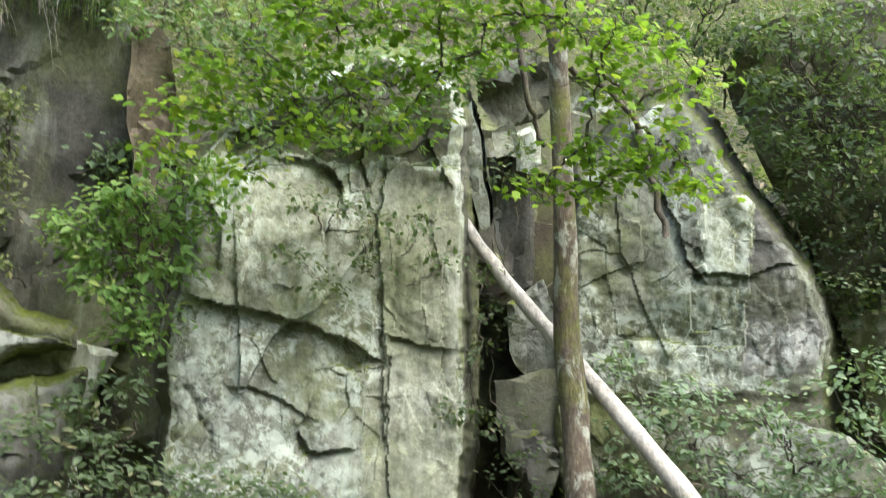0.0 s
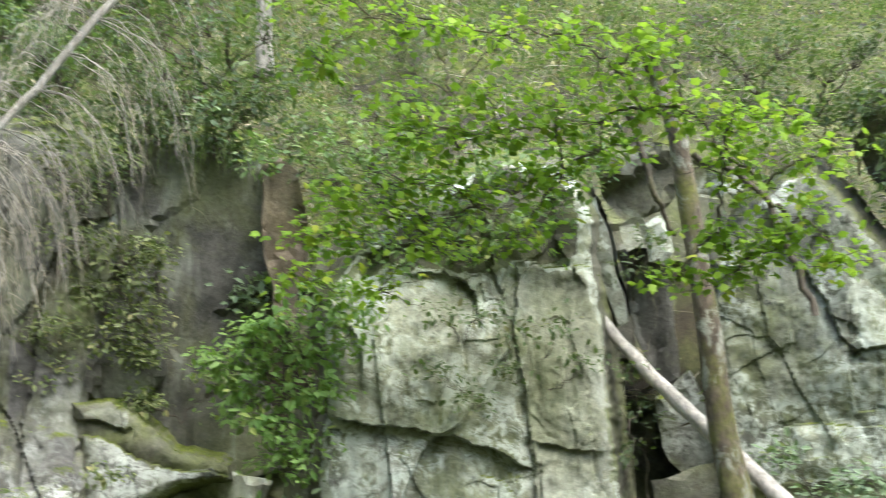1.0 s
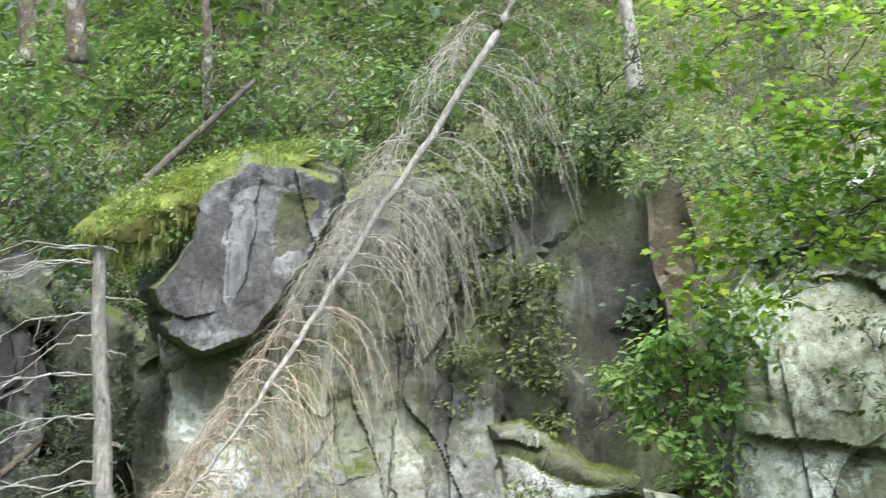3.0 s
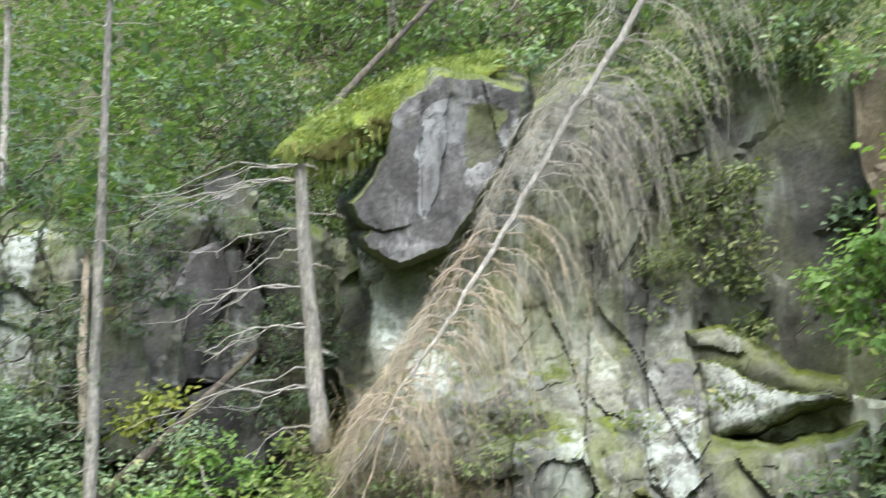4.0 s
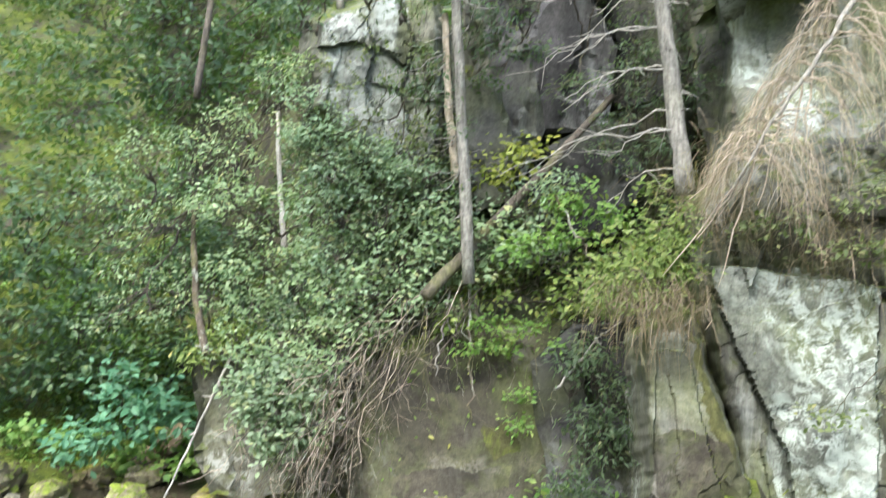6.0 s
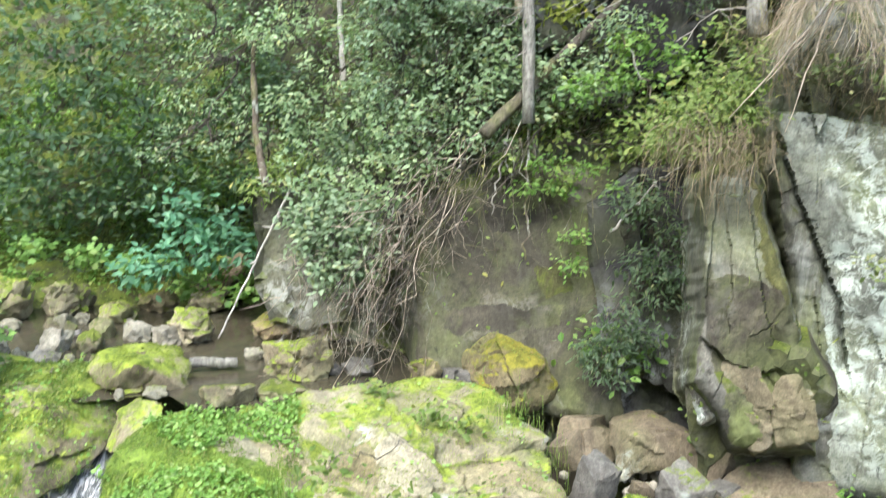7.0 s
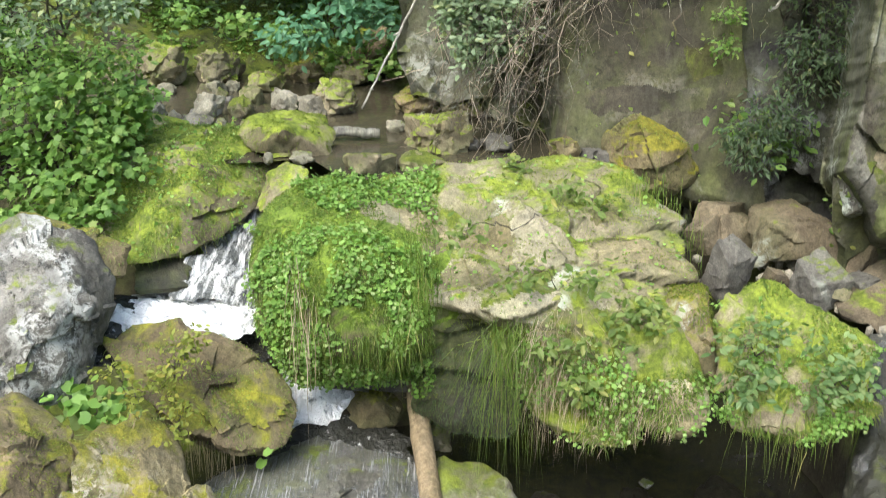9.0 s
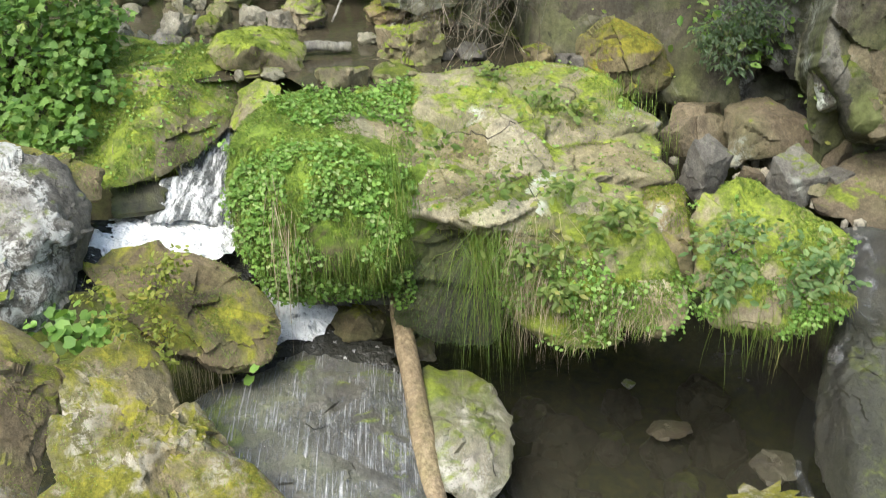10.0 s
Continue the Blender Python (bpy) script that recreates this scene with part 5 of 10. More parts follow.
pillar.scarp([(-52.8, -8.56), (-52.42, -11.65), (-52.41, -14.75)], (-1, 0), 0.03, 0.8)
pillar.patch([(-54.07, -6.69), (-52.19, -6.36), (-52.21, -7.48), (-53.9, -7.55)], ROCK_SLAB, -0.03)
pillar.patch([(-51.84, -5.73), (-51.17, -6.01), (-49.88, -9.64), (-48.68, -13.84), (-49.42, -14.81), (-50.83, -10.93)], MOSS_DARK, -0.05)
pillar.patch([(-54.36, -12.3), (-51.27, -11.8), (-48.6, -13.6), (-47.23, -20.86), (-51.67, -21.06)], DIRT_WALL, 0.0)
pillar.build("white-streaked mossy pillar at the cliff's foot", seed=22, rough=0.7)
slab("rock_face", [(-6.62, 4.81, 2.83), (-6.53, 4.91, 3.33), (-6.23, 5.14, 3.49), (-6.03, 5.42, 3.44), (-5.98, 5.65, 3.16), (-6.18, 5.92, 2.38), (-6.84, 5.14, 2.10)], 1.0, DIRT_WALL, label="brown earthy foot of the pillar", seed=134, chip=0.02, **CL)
# the recess and the crags beyond
white_crag = Relief((-9.9, 3.9, 7.2), (0.92, -0.39, 0.0), [(-71.63, 11.12), (-70.63, 11.83), (-69.33, 12.11), (-68.35, 12.91), (-67.0, 13.09), (-65.69, 12.59), (-64.96, 10.77), (-64.79, 7.96), (-64.99, 5.14), (-65.76, 3.1), (-67.27, 1.38), (-68.08, 2.56), (-68.93, 4.5), (-70.56, 5.32), (-71.78, 6.6), (-71.92, 8.99)], ROCK_SPOT)
white_crag.scarp([(-71.76, 9.9), (-69.78, 10.23), (-68.29, 9.9), (-67.04, 9.06)], (0, -1), 0.14, 0.9)
white_crag.scarp([(-69.32, 11.95), (-68.58, 9.87), (-69.3, 7.67), (-68.28, 5.6)], (1, 0), 0.14, 0.8)
white_crag.scarp([(-67.29, 12.76), (-66.5, 10.03), (-67.24, 7.5), (-66.42, 4.15)], (1, 0), 0.12, 0.8)
white_crag.scarp([(-68.6, 7.9), (-67.2, 7.6), (-65.6, 8.0)], (0, -1), 0.1, 0.7)
white_crag.patch([(-71.4, 11.0), (-69.5, 11.9), (-69.0, 10.4), (-71.5, 10.1)], ROCK_WHITE, 0.0)
white_crag.patch([(-67.0, 12.9), (-65.4, 12.3), (-64.9, 6.0), (-66.4, 4.0), (-67.0, 7.5), (-66.4, 10.0)], ROCK_BACK, 0.03)
white_crag.build('white-spotted crag standing out of the bushes', seed=24, rough=1.3)
# dark rock at the back of the recess, its shade put into the colour
recess = Relief((-9.6, 5.9, 7.2), (0.85, -0.53, 0.0), [(-62.54, 12.54), (-60.08, 14.61), (-55.16, 14.88), (-51.79, 13.39), (-51.02, 8.2), (-51.53, 1.09), (-52.39, -3.62), (-60.18, -3.66), (-61.93, 0.91), (-61.94, 7.18)], ROCK_SHADED)
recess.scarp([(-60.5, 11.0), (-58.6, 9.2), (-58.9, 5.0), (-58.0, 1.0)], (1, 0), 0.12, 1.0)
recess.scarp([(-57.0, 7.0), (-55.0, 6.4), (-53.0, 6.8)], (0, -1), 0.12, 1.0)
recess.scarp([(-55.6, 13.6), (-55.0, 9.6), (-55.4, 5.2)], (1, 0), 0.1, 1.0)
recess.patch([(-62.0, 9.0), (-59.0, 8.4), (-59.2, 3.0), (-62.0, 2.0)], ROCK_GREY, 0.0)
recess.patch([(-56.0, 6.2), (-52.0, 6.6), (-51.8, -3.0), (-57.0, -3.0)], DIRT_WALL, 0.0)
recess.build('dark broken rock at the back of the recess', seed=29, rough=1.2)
slab("rock_face", [(-10.16, 3.26, 6.39), (-10.04, 3.56, 6.52), (-10.04, 3.67, 5.85), (-10.15, 3.38, 5.85)], 0.8, ROCK_GREY, label="squat grey foot of the white crag", seed=125, **CL)
slab("rock_face", [(-9.42, 5.46, 7.48), (-9.24, 5.54, 8.03), (-8.98, 5.87, 8.20), (-8.89, 6.21, 7.57), (-9.04, 6.20, 6.77), (-9.42, 5.64, 6.75)], 1.0, ROCK_DARK, label="dark rock in the recess", seed=25, chip=0.03, **CL)
slab("rock_face", [(-9.32, 5.66, 6.50), (-9.10, 5.95, 6.70), (-8.78, 6.39, 6.77), (-8.77, 6.48, 6.16), (-8.98, 6.21, 5.55), (-9.22, 5.86, 5.52)], 1.0, ROCK_SHADED, label="near-black rock at the bottom of the recess", seed=126, chip=0.03, **CL)
slab("rock_face", [(-9.55, 4.71, 7.16), (-9.45, 4.87, 7.26), (-9.36, 5.07, 7.12), (-9.35, 5.18, 6.71), (-9.40, 5.19, 6.01), (-9.57, 4.90, 5.88), (-9.60, 4.78, 6.46)], 1.0, ROCK_GREY, label="brownish rock beside the recess", seed=26, chip=0.03, **CL)
slab("rock_face", [(-9.54, 5.05, 7.50), (-9.32, 5.39, 7.58), (-9.33, 5.59, 6.74), (-9.48, 5.43, 6.26), (-9.55, 5.23, 6.73)], 0.8, ROCK_DARK2, label="speckled dark rock beside the recess", seed=127, **CL)
slab("rock_face", [(-8.94, 5.45, 8.78), (-8.78, 5.63, 8.90), (-8.66, 5.92, 8.69), (-8.71, 6.05, 8.22), (-8.94, 5.77, 8.14), (-8.98, 5.57, 8.43)], 0.9, ROCK_GREY, label="mossy pale stone above the recess", seed=128, **CL)
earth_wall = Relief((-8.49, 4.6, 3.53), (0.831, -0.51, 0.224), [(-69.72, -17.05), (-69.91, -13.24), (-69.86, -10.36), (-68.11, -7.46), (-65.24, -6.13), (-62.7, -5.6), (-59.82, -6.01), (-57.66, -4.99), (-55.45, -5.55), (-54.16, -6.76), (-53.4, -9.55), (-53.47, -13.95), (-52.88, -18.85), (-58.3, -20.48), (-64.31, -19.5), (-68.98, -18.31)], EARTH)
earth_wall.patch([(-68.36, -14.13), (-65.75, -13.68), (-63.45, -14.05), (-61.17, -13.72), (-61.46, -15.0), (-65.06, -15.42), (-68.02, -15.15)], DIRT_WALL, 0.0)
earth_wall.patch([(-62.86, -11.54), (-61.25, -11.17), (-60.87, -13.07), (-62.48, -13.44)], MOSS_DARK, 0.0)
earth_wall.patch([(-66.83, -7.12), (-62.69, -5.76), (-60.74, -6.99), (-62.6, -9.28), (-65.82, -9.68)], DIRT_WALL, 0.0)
# the cleft's shade is set in here as a darker patch
earth_wall.patch([(-58.72, -5.97), (-53.59, -5.8), (-52.88, -18.85), (-57.68, -19.83)], ROCK_SHADED, 0.1)
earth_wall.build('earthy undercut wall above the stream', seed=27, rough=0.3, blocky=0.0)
slab("rock_face", [(-10.89, 2.17, 4.25), (-10.88, 2.33, 4.46), (-10.81, 2.59, 4.52), (-10.72, 2.88, 4.40), (-10.58, 3.16, 4.04), (-10.43, 3.31, 3.42), (-10.43, 2.99, 2.94), (-10.52, 2.63, 2.85), (-10.63, 2.28, 2.95), (-10.75, 2.16, 3.31), (-10.81, 2.22, 3.73)], 1.0, ROCK_SLAB2, label="white streaked rock at the stream", seed=28, chip=0.09, tall=1.4, **CL)
slab("rock_face", [(-8.27, 4.79, 4.30), (-8.09, 5.13, 4.63), (-7.70, 5.66, 4.67), (-7.63, 5.68, 3.63), (-7.48, 5.61, 2.24), (-7.95, 4.92, 2.14), (-8.10, 4.86, 3.13)], 1.0, ROCK_SHADED, label="rock in the leafy cleft, coloured dark for its shade", seed=137, chip=0.05, **CL)
# moss ledge over the recess
ledge = thing("moss_ledge", "rock ledge thickly padded with yellow-green moss", "ledge")
RK["ledge"] = rock("ledge_stone", [(-7.41, 5.28, 8.78), (-7.70, 5.72, 9.17), (-7.26, 6.12, 9.40), (-6.79, 6.65, 9.88), (-6.48, 7.35, 10.16), (-5.89, 6.76, 9.58), (-6.25, 6.27, 9.35), (-6.59, 5.96, 9.01), (-6.68, 5.84, 8.77), (-6.95, 5.62, 8.59), (-7.16, 5.21, 8.57), (-7.63, 6.75, 9.81)], MOSS, ledge, seed=31, sub=6, soft=20, rough=0.13, chip=0.06)

# ---- boulders ----
B = dict(category="boulder")
# bare plates of the huge boulder and the edges that they break off at, by bearing and height angle
BOULDER_MARKS, BOULDER_EDGES = [], []
BOULDER_MARKS.append(([(-74.91, -27.59), (-72.95, -26.74), (-71.38, -26.05), (-69.87, -26.1), (-70.42, -26.89), (-71.89, -27.62), (-74.03, -28.02)], PLATE_PALE))
BOULDER_MARKS.append(([(-77.57, -25.88), (-76.6, -24.97), (-75.37, -24.44), (-73.92, -24.65), (-73.65, -25.47), (-75.06, -26.08), (-76.12, -26.31), (-77.18, -26.52)], PLATE_TAN))
BOULDER_MARKS.append(([(-72.88, -22.34), (-71.84, -21.19), (-70.52, -21.59), (-69.48, -22.52), (-68.55, -24.13), (-70.18, -24.72), (-71.91, -25.17), (-72.67, -24.16)], PLATE_PALE))
BOULDER_MARKS.append(([(-76.03, -23.23), (-74.81, -22.32), (-73.22, -21.71), (-72.67, -22.22), (-72.53, -23.47), (-72.74, -24.41), (-73.98, -24.08), (-75.15, -23.94)], PLATE_TAN))
BOULDER_MARKS.append(([(-68.18, -22.94), (-66.84, -22.69), (-64.83, -22.71), (-63.08, -23.07), (-61.32, -24.15), (-61.14, -25.01), (-63.02, -24.56), (-64.74, -24.14), (-66.41, -24.45), (-67.96, -24.34)], PLATE_TAN))
BOULDER_MARKS.append(([(-68.0, -20.88), (-66.62, -20.6), (-65.47, -21.06), (-65.63, -21.78), (-67.56, -21.83)], PLATE_TAN))
BOULDER_MARKS.append(([(-81.78, -20.96), (-80.03, -20.61), (-79.63, -21.86), (-79.9, -22.35), (-81.21, -21.79)], PLATE_PALE))
BOULDER_MARKS.append(([(-79.92, -21.05), (-78.33, -21.36), (-76.92, -21.21), (-77.42, -22.26), (-78.39, -22.66), (-79.59, -22.3)], PLATE_TAN))
BOULDER_MARKS.append(([(-81.46, -20.18), (-79.59, -19.89), (-77.55, -20.14), (-78.64, -20.66), (-80.9, -20.76)], PLATE_PALE))
BOULDER_MARKS.append(([(-78.41, -23.16), (-77.03, -22.52), (-75.66, -22.3), (-76.03, -23.23), (-77.15, -24.08), (-78.06, -24.36)], PLATE_TAN))
BOULDER_MARKS.append(([(-64.2, -31.96), (-63.22, -30.59), (-61.41, -30.31), (-60.2, -30.9), (-59.2, -32.6), (-60.74, -33.54), (-63.65, -33.51)], PLATE_TAN))
BOULDER_EDGES.append(([(-73.47, -24.47), (-71.56, -25.17), (-70.18, -24.66), (-68.41, -24.19)], (0, -1), 0.062, 1.5))
BOULDER_EDGES.append(([(-71.43, -21.19), (-69.55, -22.43), (-68.61, -24.13)], (1, 0), 0.037, 1.25))
BOULDER_EDGES.append(([(-75.23, -27.65), (-74.21, -28.11), (-72.25, -27.81), (-70.2, -26.92)], (0, -1), 0.087, 1.88))
BOULDER_EDGES.append(([(-73.73, -26.73), (-71.38, -25.95), (-69.87, -26.04)], (0, 1), 0.031, 1.0))
BOULDER_EDGES.append(([(-68.25, -22.91), (-66.85, -22.66), (-64.83, -22.68), (-63.08, -23.04), (-61.18, -24.21)], (0, 1), 0.05, 1.25))
BOULDER_EDGES.append(([(-68.02, -24.4), (-66.41, -24.55), (-64.73, -24.24), (-63.01, -24.65), (-61.1, -25.07)], (0, -1), 0.068, 1.5))
BOULDER_EDGES.append(([(-77.64, -25.94), (-76.59, -24.91), (-75.37, -24.37)], (-1, 1), 0.031, 1.0))
BOULDER_EDGES.append(([(-77.36, -26.58), (-76.12, -26.37), (-75.06, -26.14), (-73.65, -25.56)], (0, -1), 0.043, 1.12))
BOULDER_EDGES.append(([(-76.09, -23.23), (-74.81, -22.26), (-73.22, -21.65)], (0, 1), 0.037, 1.12))
BOULDER_EDGES.append(([(-75.22, -24.0), (-73.98, -24.15), (-72.67, -24.47)], (0, -1), 0.031, 1.0))
BOULDER_EDGES.append(([(-78.26, -21.23), (-78.68, -23.08), (-77.96, -25.3), (-78.53, -26.85), (-79.01, -27.83)], (-1, 0), 0.062, 1.0))
BOULDER_EDGES.append(([(-65.04, -19.7), (-63.58, -21.8), (-61.8, -23.25), (-60.7, -25.04)], (1, 0), 0.031, 1.25))
BOULDER_EDGES.append(([(-79.03, -28.24), (-76.55, -28.56), (-74.46, -28.17)], (0, -1), 0.099, 2.5))
BOULDER_EDGES.append(([(-81.77, -20.78), (-79.96, -20.55), (-79.64, -21.99)], (1, 1), 0.037, 0.88))
BOULDER_EDGES.append(([(-76.91, -21.15), (-77.42, -22.26), (-78.39, -22.72), (-79.66, -22.36)], (0, -1), 0.043, 1.0))
BOULDER_EDGES.append(([(-64.89, -29.66), (-63.41, -30.51), (-61.49, -30.23), (-59.95, -30.88)], (0, 1), 0.025, 1.25))
main = thing("boulder", "huge moss-covered boulder that splits the stream", "boulder")
RK["main"] = fused_rock("rock", (-7.54, 2.26, 1.87), [
    ([(-7.79, 0.20, 2.34), (-8.08, 0.29, 2.57), (-8.31, 0.46, 2.67), (-8.60, 0.85, 2.74), (-8.41, 1.25, 2.69), (-7.74, 1.58, 2.52), (-7.15, 1.62, 2.31), (-6.94, 1.47, 2.13), (-6.89, 1.24, 1.80), (-7.00, 0.77, 1.72), (-7.19, 0.41, 1.78), (-7.45, 0.15, 2.05), (-7.08, 0.84, 2.53), (-7.29, 0.52, 2.40), (-7.06, 1.18, 2.50), (-7.69, 0.67, 1.06), (-7.51, 1.33, 1.16)], BOULDER_SHOULDER, 1.06),
    ([(-8.58, 1.34, 2.62), (-8.64, 1.64, 2.68), (-8.70, 2.32, 2.75), (-8.59, 3.17, 2.71), (-8.09, 3.79, 2.75), (-7.18, 3.78, 2.53), (-6.67, 3.69, 2.38), (-6.96, 3.40, 2.51), (-7.39, 2.99, 2.63), (-7.71, 2.51, 2.65), (-7.91, 1.88, 2.62)], BOULDER_TOP, 1.06),
    ([(-7.18, 1.57, 2.23), (-7.47, 1.79, 2.41), (-7.59, 2.07, 2.51), (-7.71, 2.51, 2.65), (-7.48, 2.83, 2.66), (-6.82, 2.70, 2.47), (-6.65, 2.40, 2.34), (-6.67, 2.04, 2.31), (-6.58, 1.74, 2.16), (-6.95, 1.47, 2.15)], BOULDER_BARE, 1.06),
] + [
    ([(-6.48, 1.74, 2.19), (-6.61, 2.02, 2.30), (-6.49, 2.38, 2.34), (-6.34, 2.25, 2.28), (-6.31, 1.87, 2.17)], BOULDER_BARE, 1.06),
    ([(-8.17, 1.22, 2.59), (-8.44, 1.56, 2.67), (-8.11, 1.93, 2.61), (-7.71, 1.91, 2.54), (-7.61, 1.59, 2.48), (-7.83, 1.36, 2.49)], BOULDER_BARE, 1.06),
    ([(-7.09, 2.75, 2.48), (-6.90, 3.22, 2.56), (-6.49, 3.51, 2.43), (-6.15, 3.48, 2.33), (-5.98, 3.06, 2.26), (-6.21, 2.49, 2.25), (-6.38, 2.30, 2.29), (-6.60, 2.47, 2.42)], BOULDER_TOP, 1.06),
] + [
    ([(-6.49, 1.94, 2.10), (-6.21, 2.40, 2.29), (-5.92, 3.26, 2.25), (-5.64, 3.29, 1.90), (-5.53, 3.21, 1.65), (-5.51, 3.02, 1.55), (-5.88, 2.44, 1.42), (-6.05, 2.15, 1.40), (-6.29, 1.96, 1.65)], BOULDER_MOSSY3, 1.06),
    # block under the overhang, with the shade put into its colour
    ([(-7.23, 1.42, 1.76), (-6.88, 1.84, 1.89), (-6.69, 2.15, 1.85), (-6.55, 2.17, 1.00), (-6.77, 1.81, 0.86), (-7.28, 1.47, 1.06)], BOULDER_SHADEMOSS, 1.03),
], main, seed=2, marks=BOULDER_MARKS, edges=BOULDER_EDGES)
m0 = np.array((-7.17, 1.65, 2.25))
right_dir = np.array((-7.03, 2.36, 2.22)) - np.array((-7.41, 1.07, 2.23))
right_dir /= np.linalg.norm(right_dir)
across = lambda m: (m - m0) @ right_dir
RK["right"] = rock("boulder", [(-6.02, 3.42, 2.02), (-6.29, 3.65, 2.32), (-6.19, 4.03, 2.38), (-5.83, 4.25, 2.27), (-5.42, 4.35, 2.21), (-5.06, 4.18, 1.88), (-5.14, 3.77, 1.70), (-5.45, 3.34, 1.67), (-5.64, 3.28, 1.90), (-6.35, 4.36, 1.63), (-5.98, 4.17, 1.27)], BOULDER_MOSSY, label="plant-covered mossy boulder beside the huge one", seed=10, sub=6, **B)
RK["flat"] = rock("boulder", [(-9.91, 0.28, 2.73), (-10.03, 0.48, 2.88), (-10.12, 0.77, 2.92), (-10.04, 1.20, 2.84), (-9.77, 1.29, 2.68), (-9.55, 1.18, 2.55), (-9.51, 0.82, 2.59), (-9.56, 0.41, 2.63), (-9.39, 0.73, 2.90), (-10.65, 0.94, 2.63)], BOULDER_MOSSY, label="flat-topped mossy boulder in the upper stream", seed=12, **B)
rock("boulder", [(-7.68, 4.70, 2.43), (-7.58, 5.08, 2.54), (-7.16, 5.23, 2.42), (-6.99, 4.99, 2.21), (-7.17, 4.48, 2.08), (-7.11, 4.62, 2.47), (-7.79, 5.24, 2.06)], BOULDER_BARE2, label="angular rust-tan boulder under the cliff", seed=13, soft=40, rough=0.03, **B)
rock("boulder", [(-6.59, 4.87, 2.04), (-6.60, 5.14, 2.23), (-6.50, 5.68, 2.46), (-5.99, 5.83, 2.33), (-5.49, 5.40, 2.02), (-5.76, 4.96, 1.99), (-6.18, 4.68, 2.01), (-6.87, 5.90, 1.83)], BOULDER_BARE2, label="large pale angular boulder beside the gravel", seed=14, soft=24, **B)
RK["grey"] = rock("boulder", [(-7.97, -2.06, 2.41), (-8.22, -1.53, 2.57), (-8.22, -1.06, 2.40), (-7.99, -0.83, 2.05), (-7.72, -0.95, 1.69), (-7.30, -1.16, 1.36), (-7.10, -1.64, 1.54), (-7.12, -2.08, 1.76), (-7.35, -1.23, 2.15), (-8.88, -1.61, 1.50)], BOULDER_GREY, label="blue-grey lichen-marked boulder beside the falls", seed=15, sub=6, chip=0.05, rough=0.05, **B)
RK["greytop"] = rock("boulder", [(-8.34, -1.75, 2.37), (-8.44, -1.55, 2.57), (-8.43, -1.07, 2.40), (-8.30, -0.73, 2.26), (-8.10, -0.79, 2.04), (-7.93, -1.08, 2.20), (-7.93, -1.63, 2.37), (-8.94, -1.32, 2.09)], BOULDER_MOSSY2, label="brown moss cap of rock resting on the grey boulder", seed=16, soft=18, **B)
RK["between"] = rock("boulder", [(-7.81, -0.92, 1.64), (-7.86, -0.73, 1.74), (-7.83, -0.16, 1.64), (-7.47, 0.37, 1.34), (-7.30, 0.47, 1.15), (-6.97, 0.37, 0.98), (-6.91, 0.00, 1.03), (-6.94, -0.40, 1.25), (-7.30, -0.77, 1.50), (-8.32, -0.11, 0.86), (-7.74, -0.28, 0.64)], BOULDER_MOSSY2, label="mossy brown boulder between the two falls", seed=17, sub=6, soft=40, chip=0.06, rough=0.03, **B)
RK["fore"] = rock("boulder", [(-5.96, -1.25, 1.31), (-6.46, -1.12, 1.50), (-6.95, -0.78, 1.50), (-6.74, -0.53, 1.31), (-6.46, -0.33, 1.05), (-5.90, 0.02, 0.82), (-5.39, 0.32, 0.71), (-5.01, -0.57, 0.83), (-5.38, -1.26, 1.05), (-6.11, -0.66, 1.35), (-6.80, -0.54, 0.16)], BOULDER_LICHEN, label="lichen-spotted boulder at the water's edge", seed=18, sub=6, soft=34, chip=0.09, rough=0.045, **B)
RK["fore2"] = rock("boulder", [(-6.64, -1.87, 1.63), (-7.05, -1.54, 1.63), (-6.79, -1.17, 1.47), (-6.40, -1.12, 1.40), (-5.92, -1.28, 1.26), (-5.55, -1.33, 1.11), (-5.29, -1.73, 1.22), (-6.16, -1.46, 1.67), (-7.21, -1.68, 0.94)], BOULDER_MOSSY2, label="yellow-mossed boulder at the pool", seed=19, sub=6, **B)
rock("boulder", [(-7.73, 0.99, 0.81), (-7.87, 1.10, 0.89), (-7.87, 1.31, 0.97), (-7.64, 1.46, 0.84), (-7.38, 1.36, 0.77), (-7.45, 1.05, 0.76), (-7.36, 1.17, 1.05), (-7.98, 1.32, 0.55)], BOULDER_MOSSY2, label="small wet boulder beside the chute", seed=20, sub=5, **B)
rock("boulder", [(-6.89, 1.61, 0.68), (-6.89, 2.00, 0.67), (-6.43, 2.13, 0.64), (-5.92, 2.06, 0.47), (-5.65, 1.89, 0.39), (-5.55, 1.63, 0.33), (-5.85, 1.38, 0.42), (-6.37, 1.49, 0.61), (-6.07, 1.72, 0.66), (-6.83, 2.04, -0.08)], BOULDER_POOLSIDE, label="pale wet-footed boulder under the log", seed=21, sub=5, **B)
rock("boulder", [(-7.43, 1.71, 0.79), (-7.26, 1.81, 0.76), (-7.08, 1.76, 0.65), (-7.13, 1.57, 0.65), (-7.12, 1.59, 0.83), (-7.59, 1.80, 0.51)], BOULDER_WET, label="small dark stone behind the log", seed=22, sub=4, **B)
rock("boulder", [(-8.39, 0.03, 1.43), (-8.50, 0.22, 1.45), (-8.44, 0.41, 1.38), (-8.13, 0.48, 1.20), (-7.97, 0.42, 1.10), (-7.93, 0.28, 1.22), (-8.18, 0.07, 1.47), (-8.65, 0.31, 1.09)], BOULDER_MOSSY2, label="dark wet stone beside the foam", seed=23, sub=4, **B)
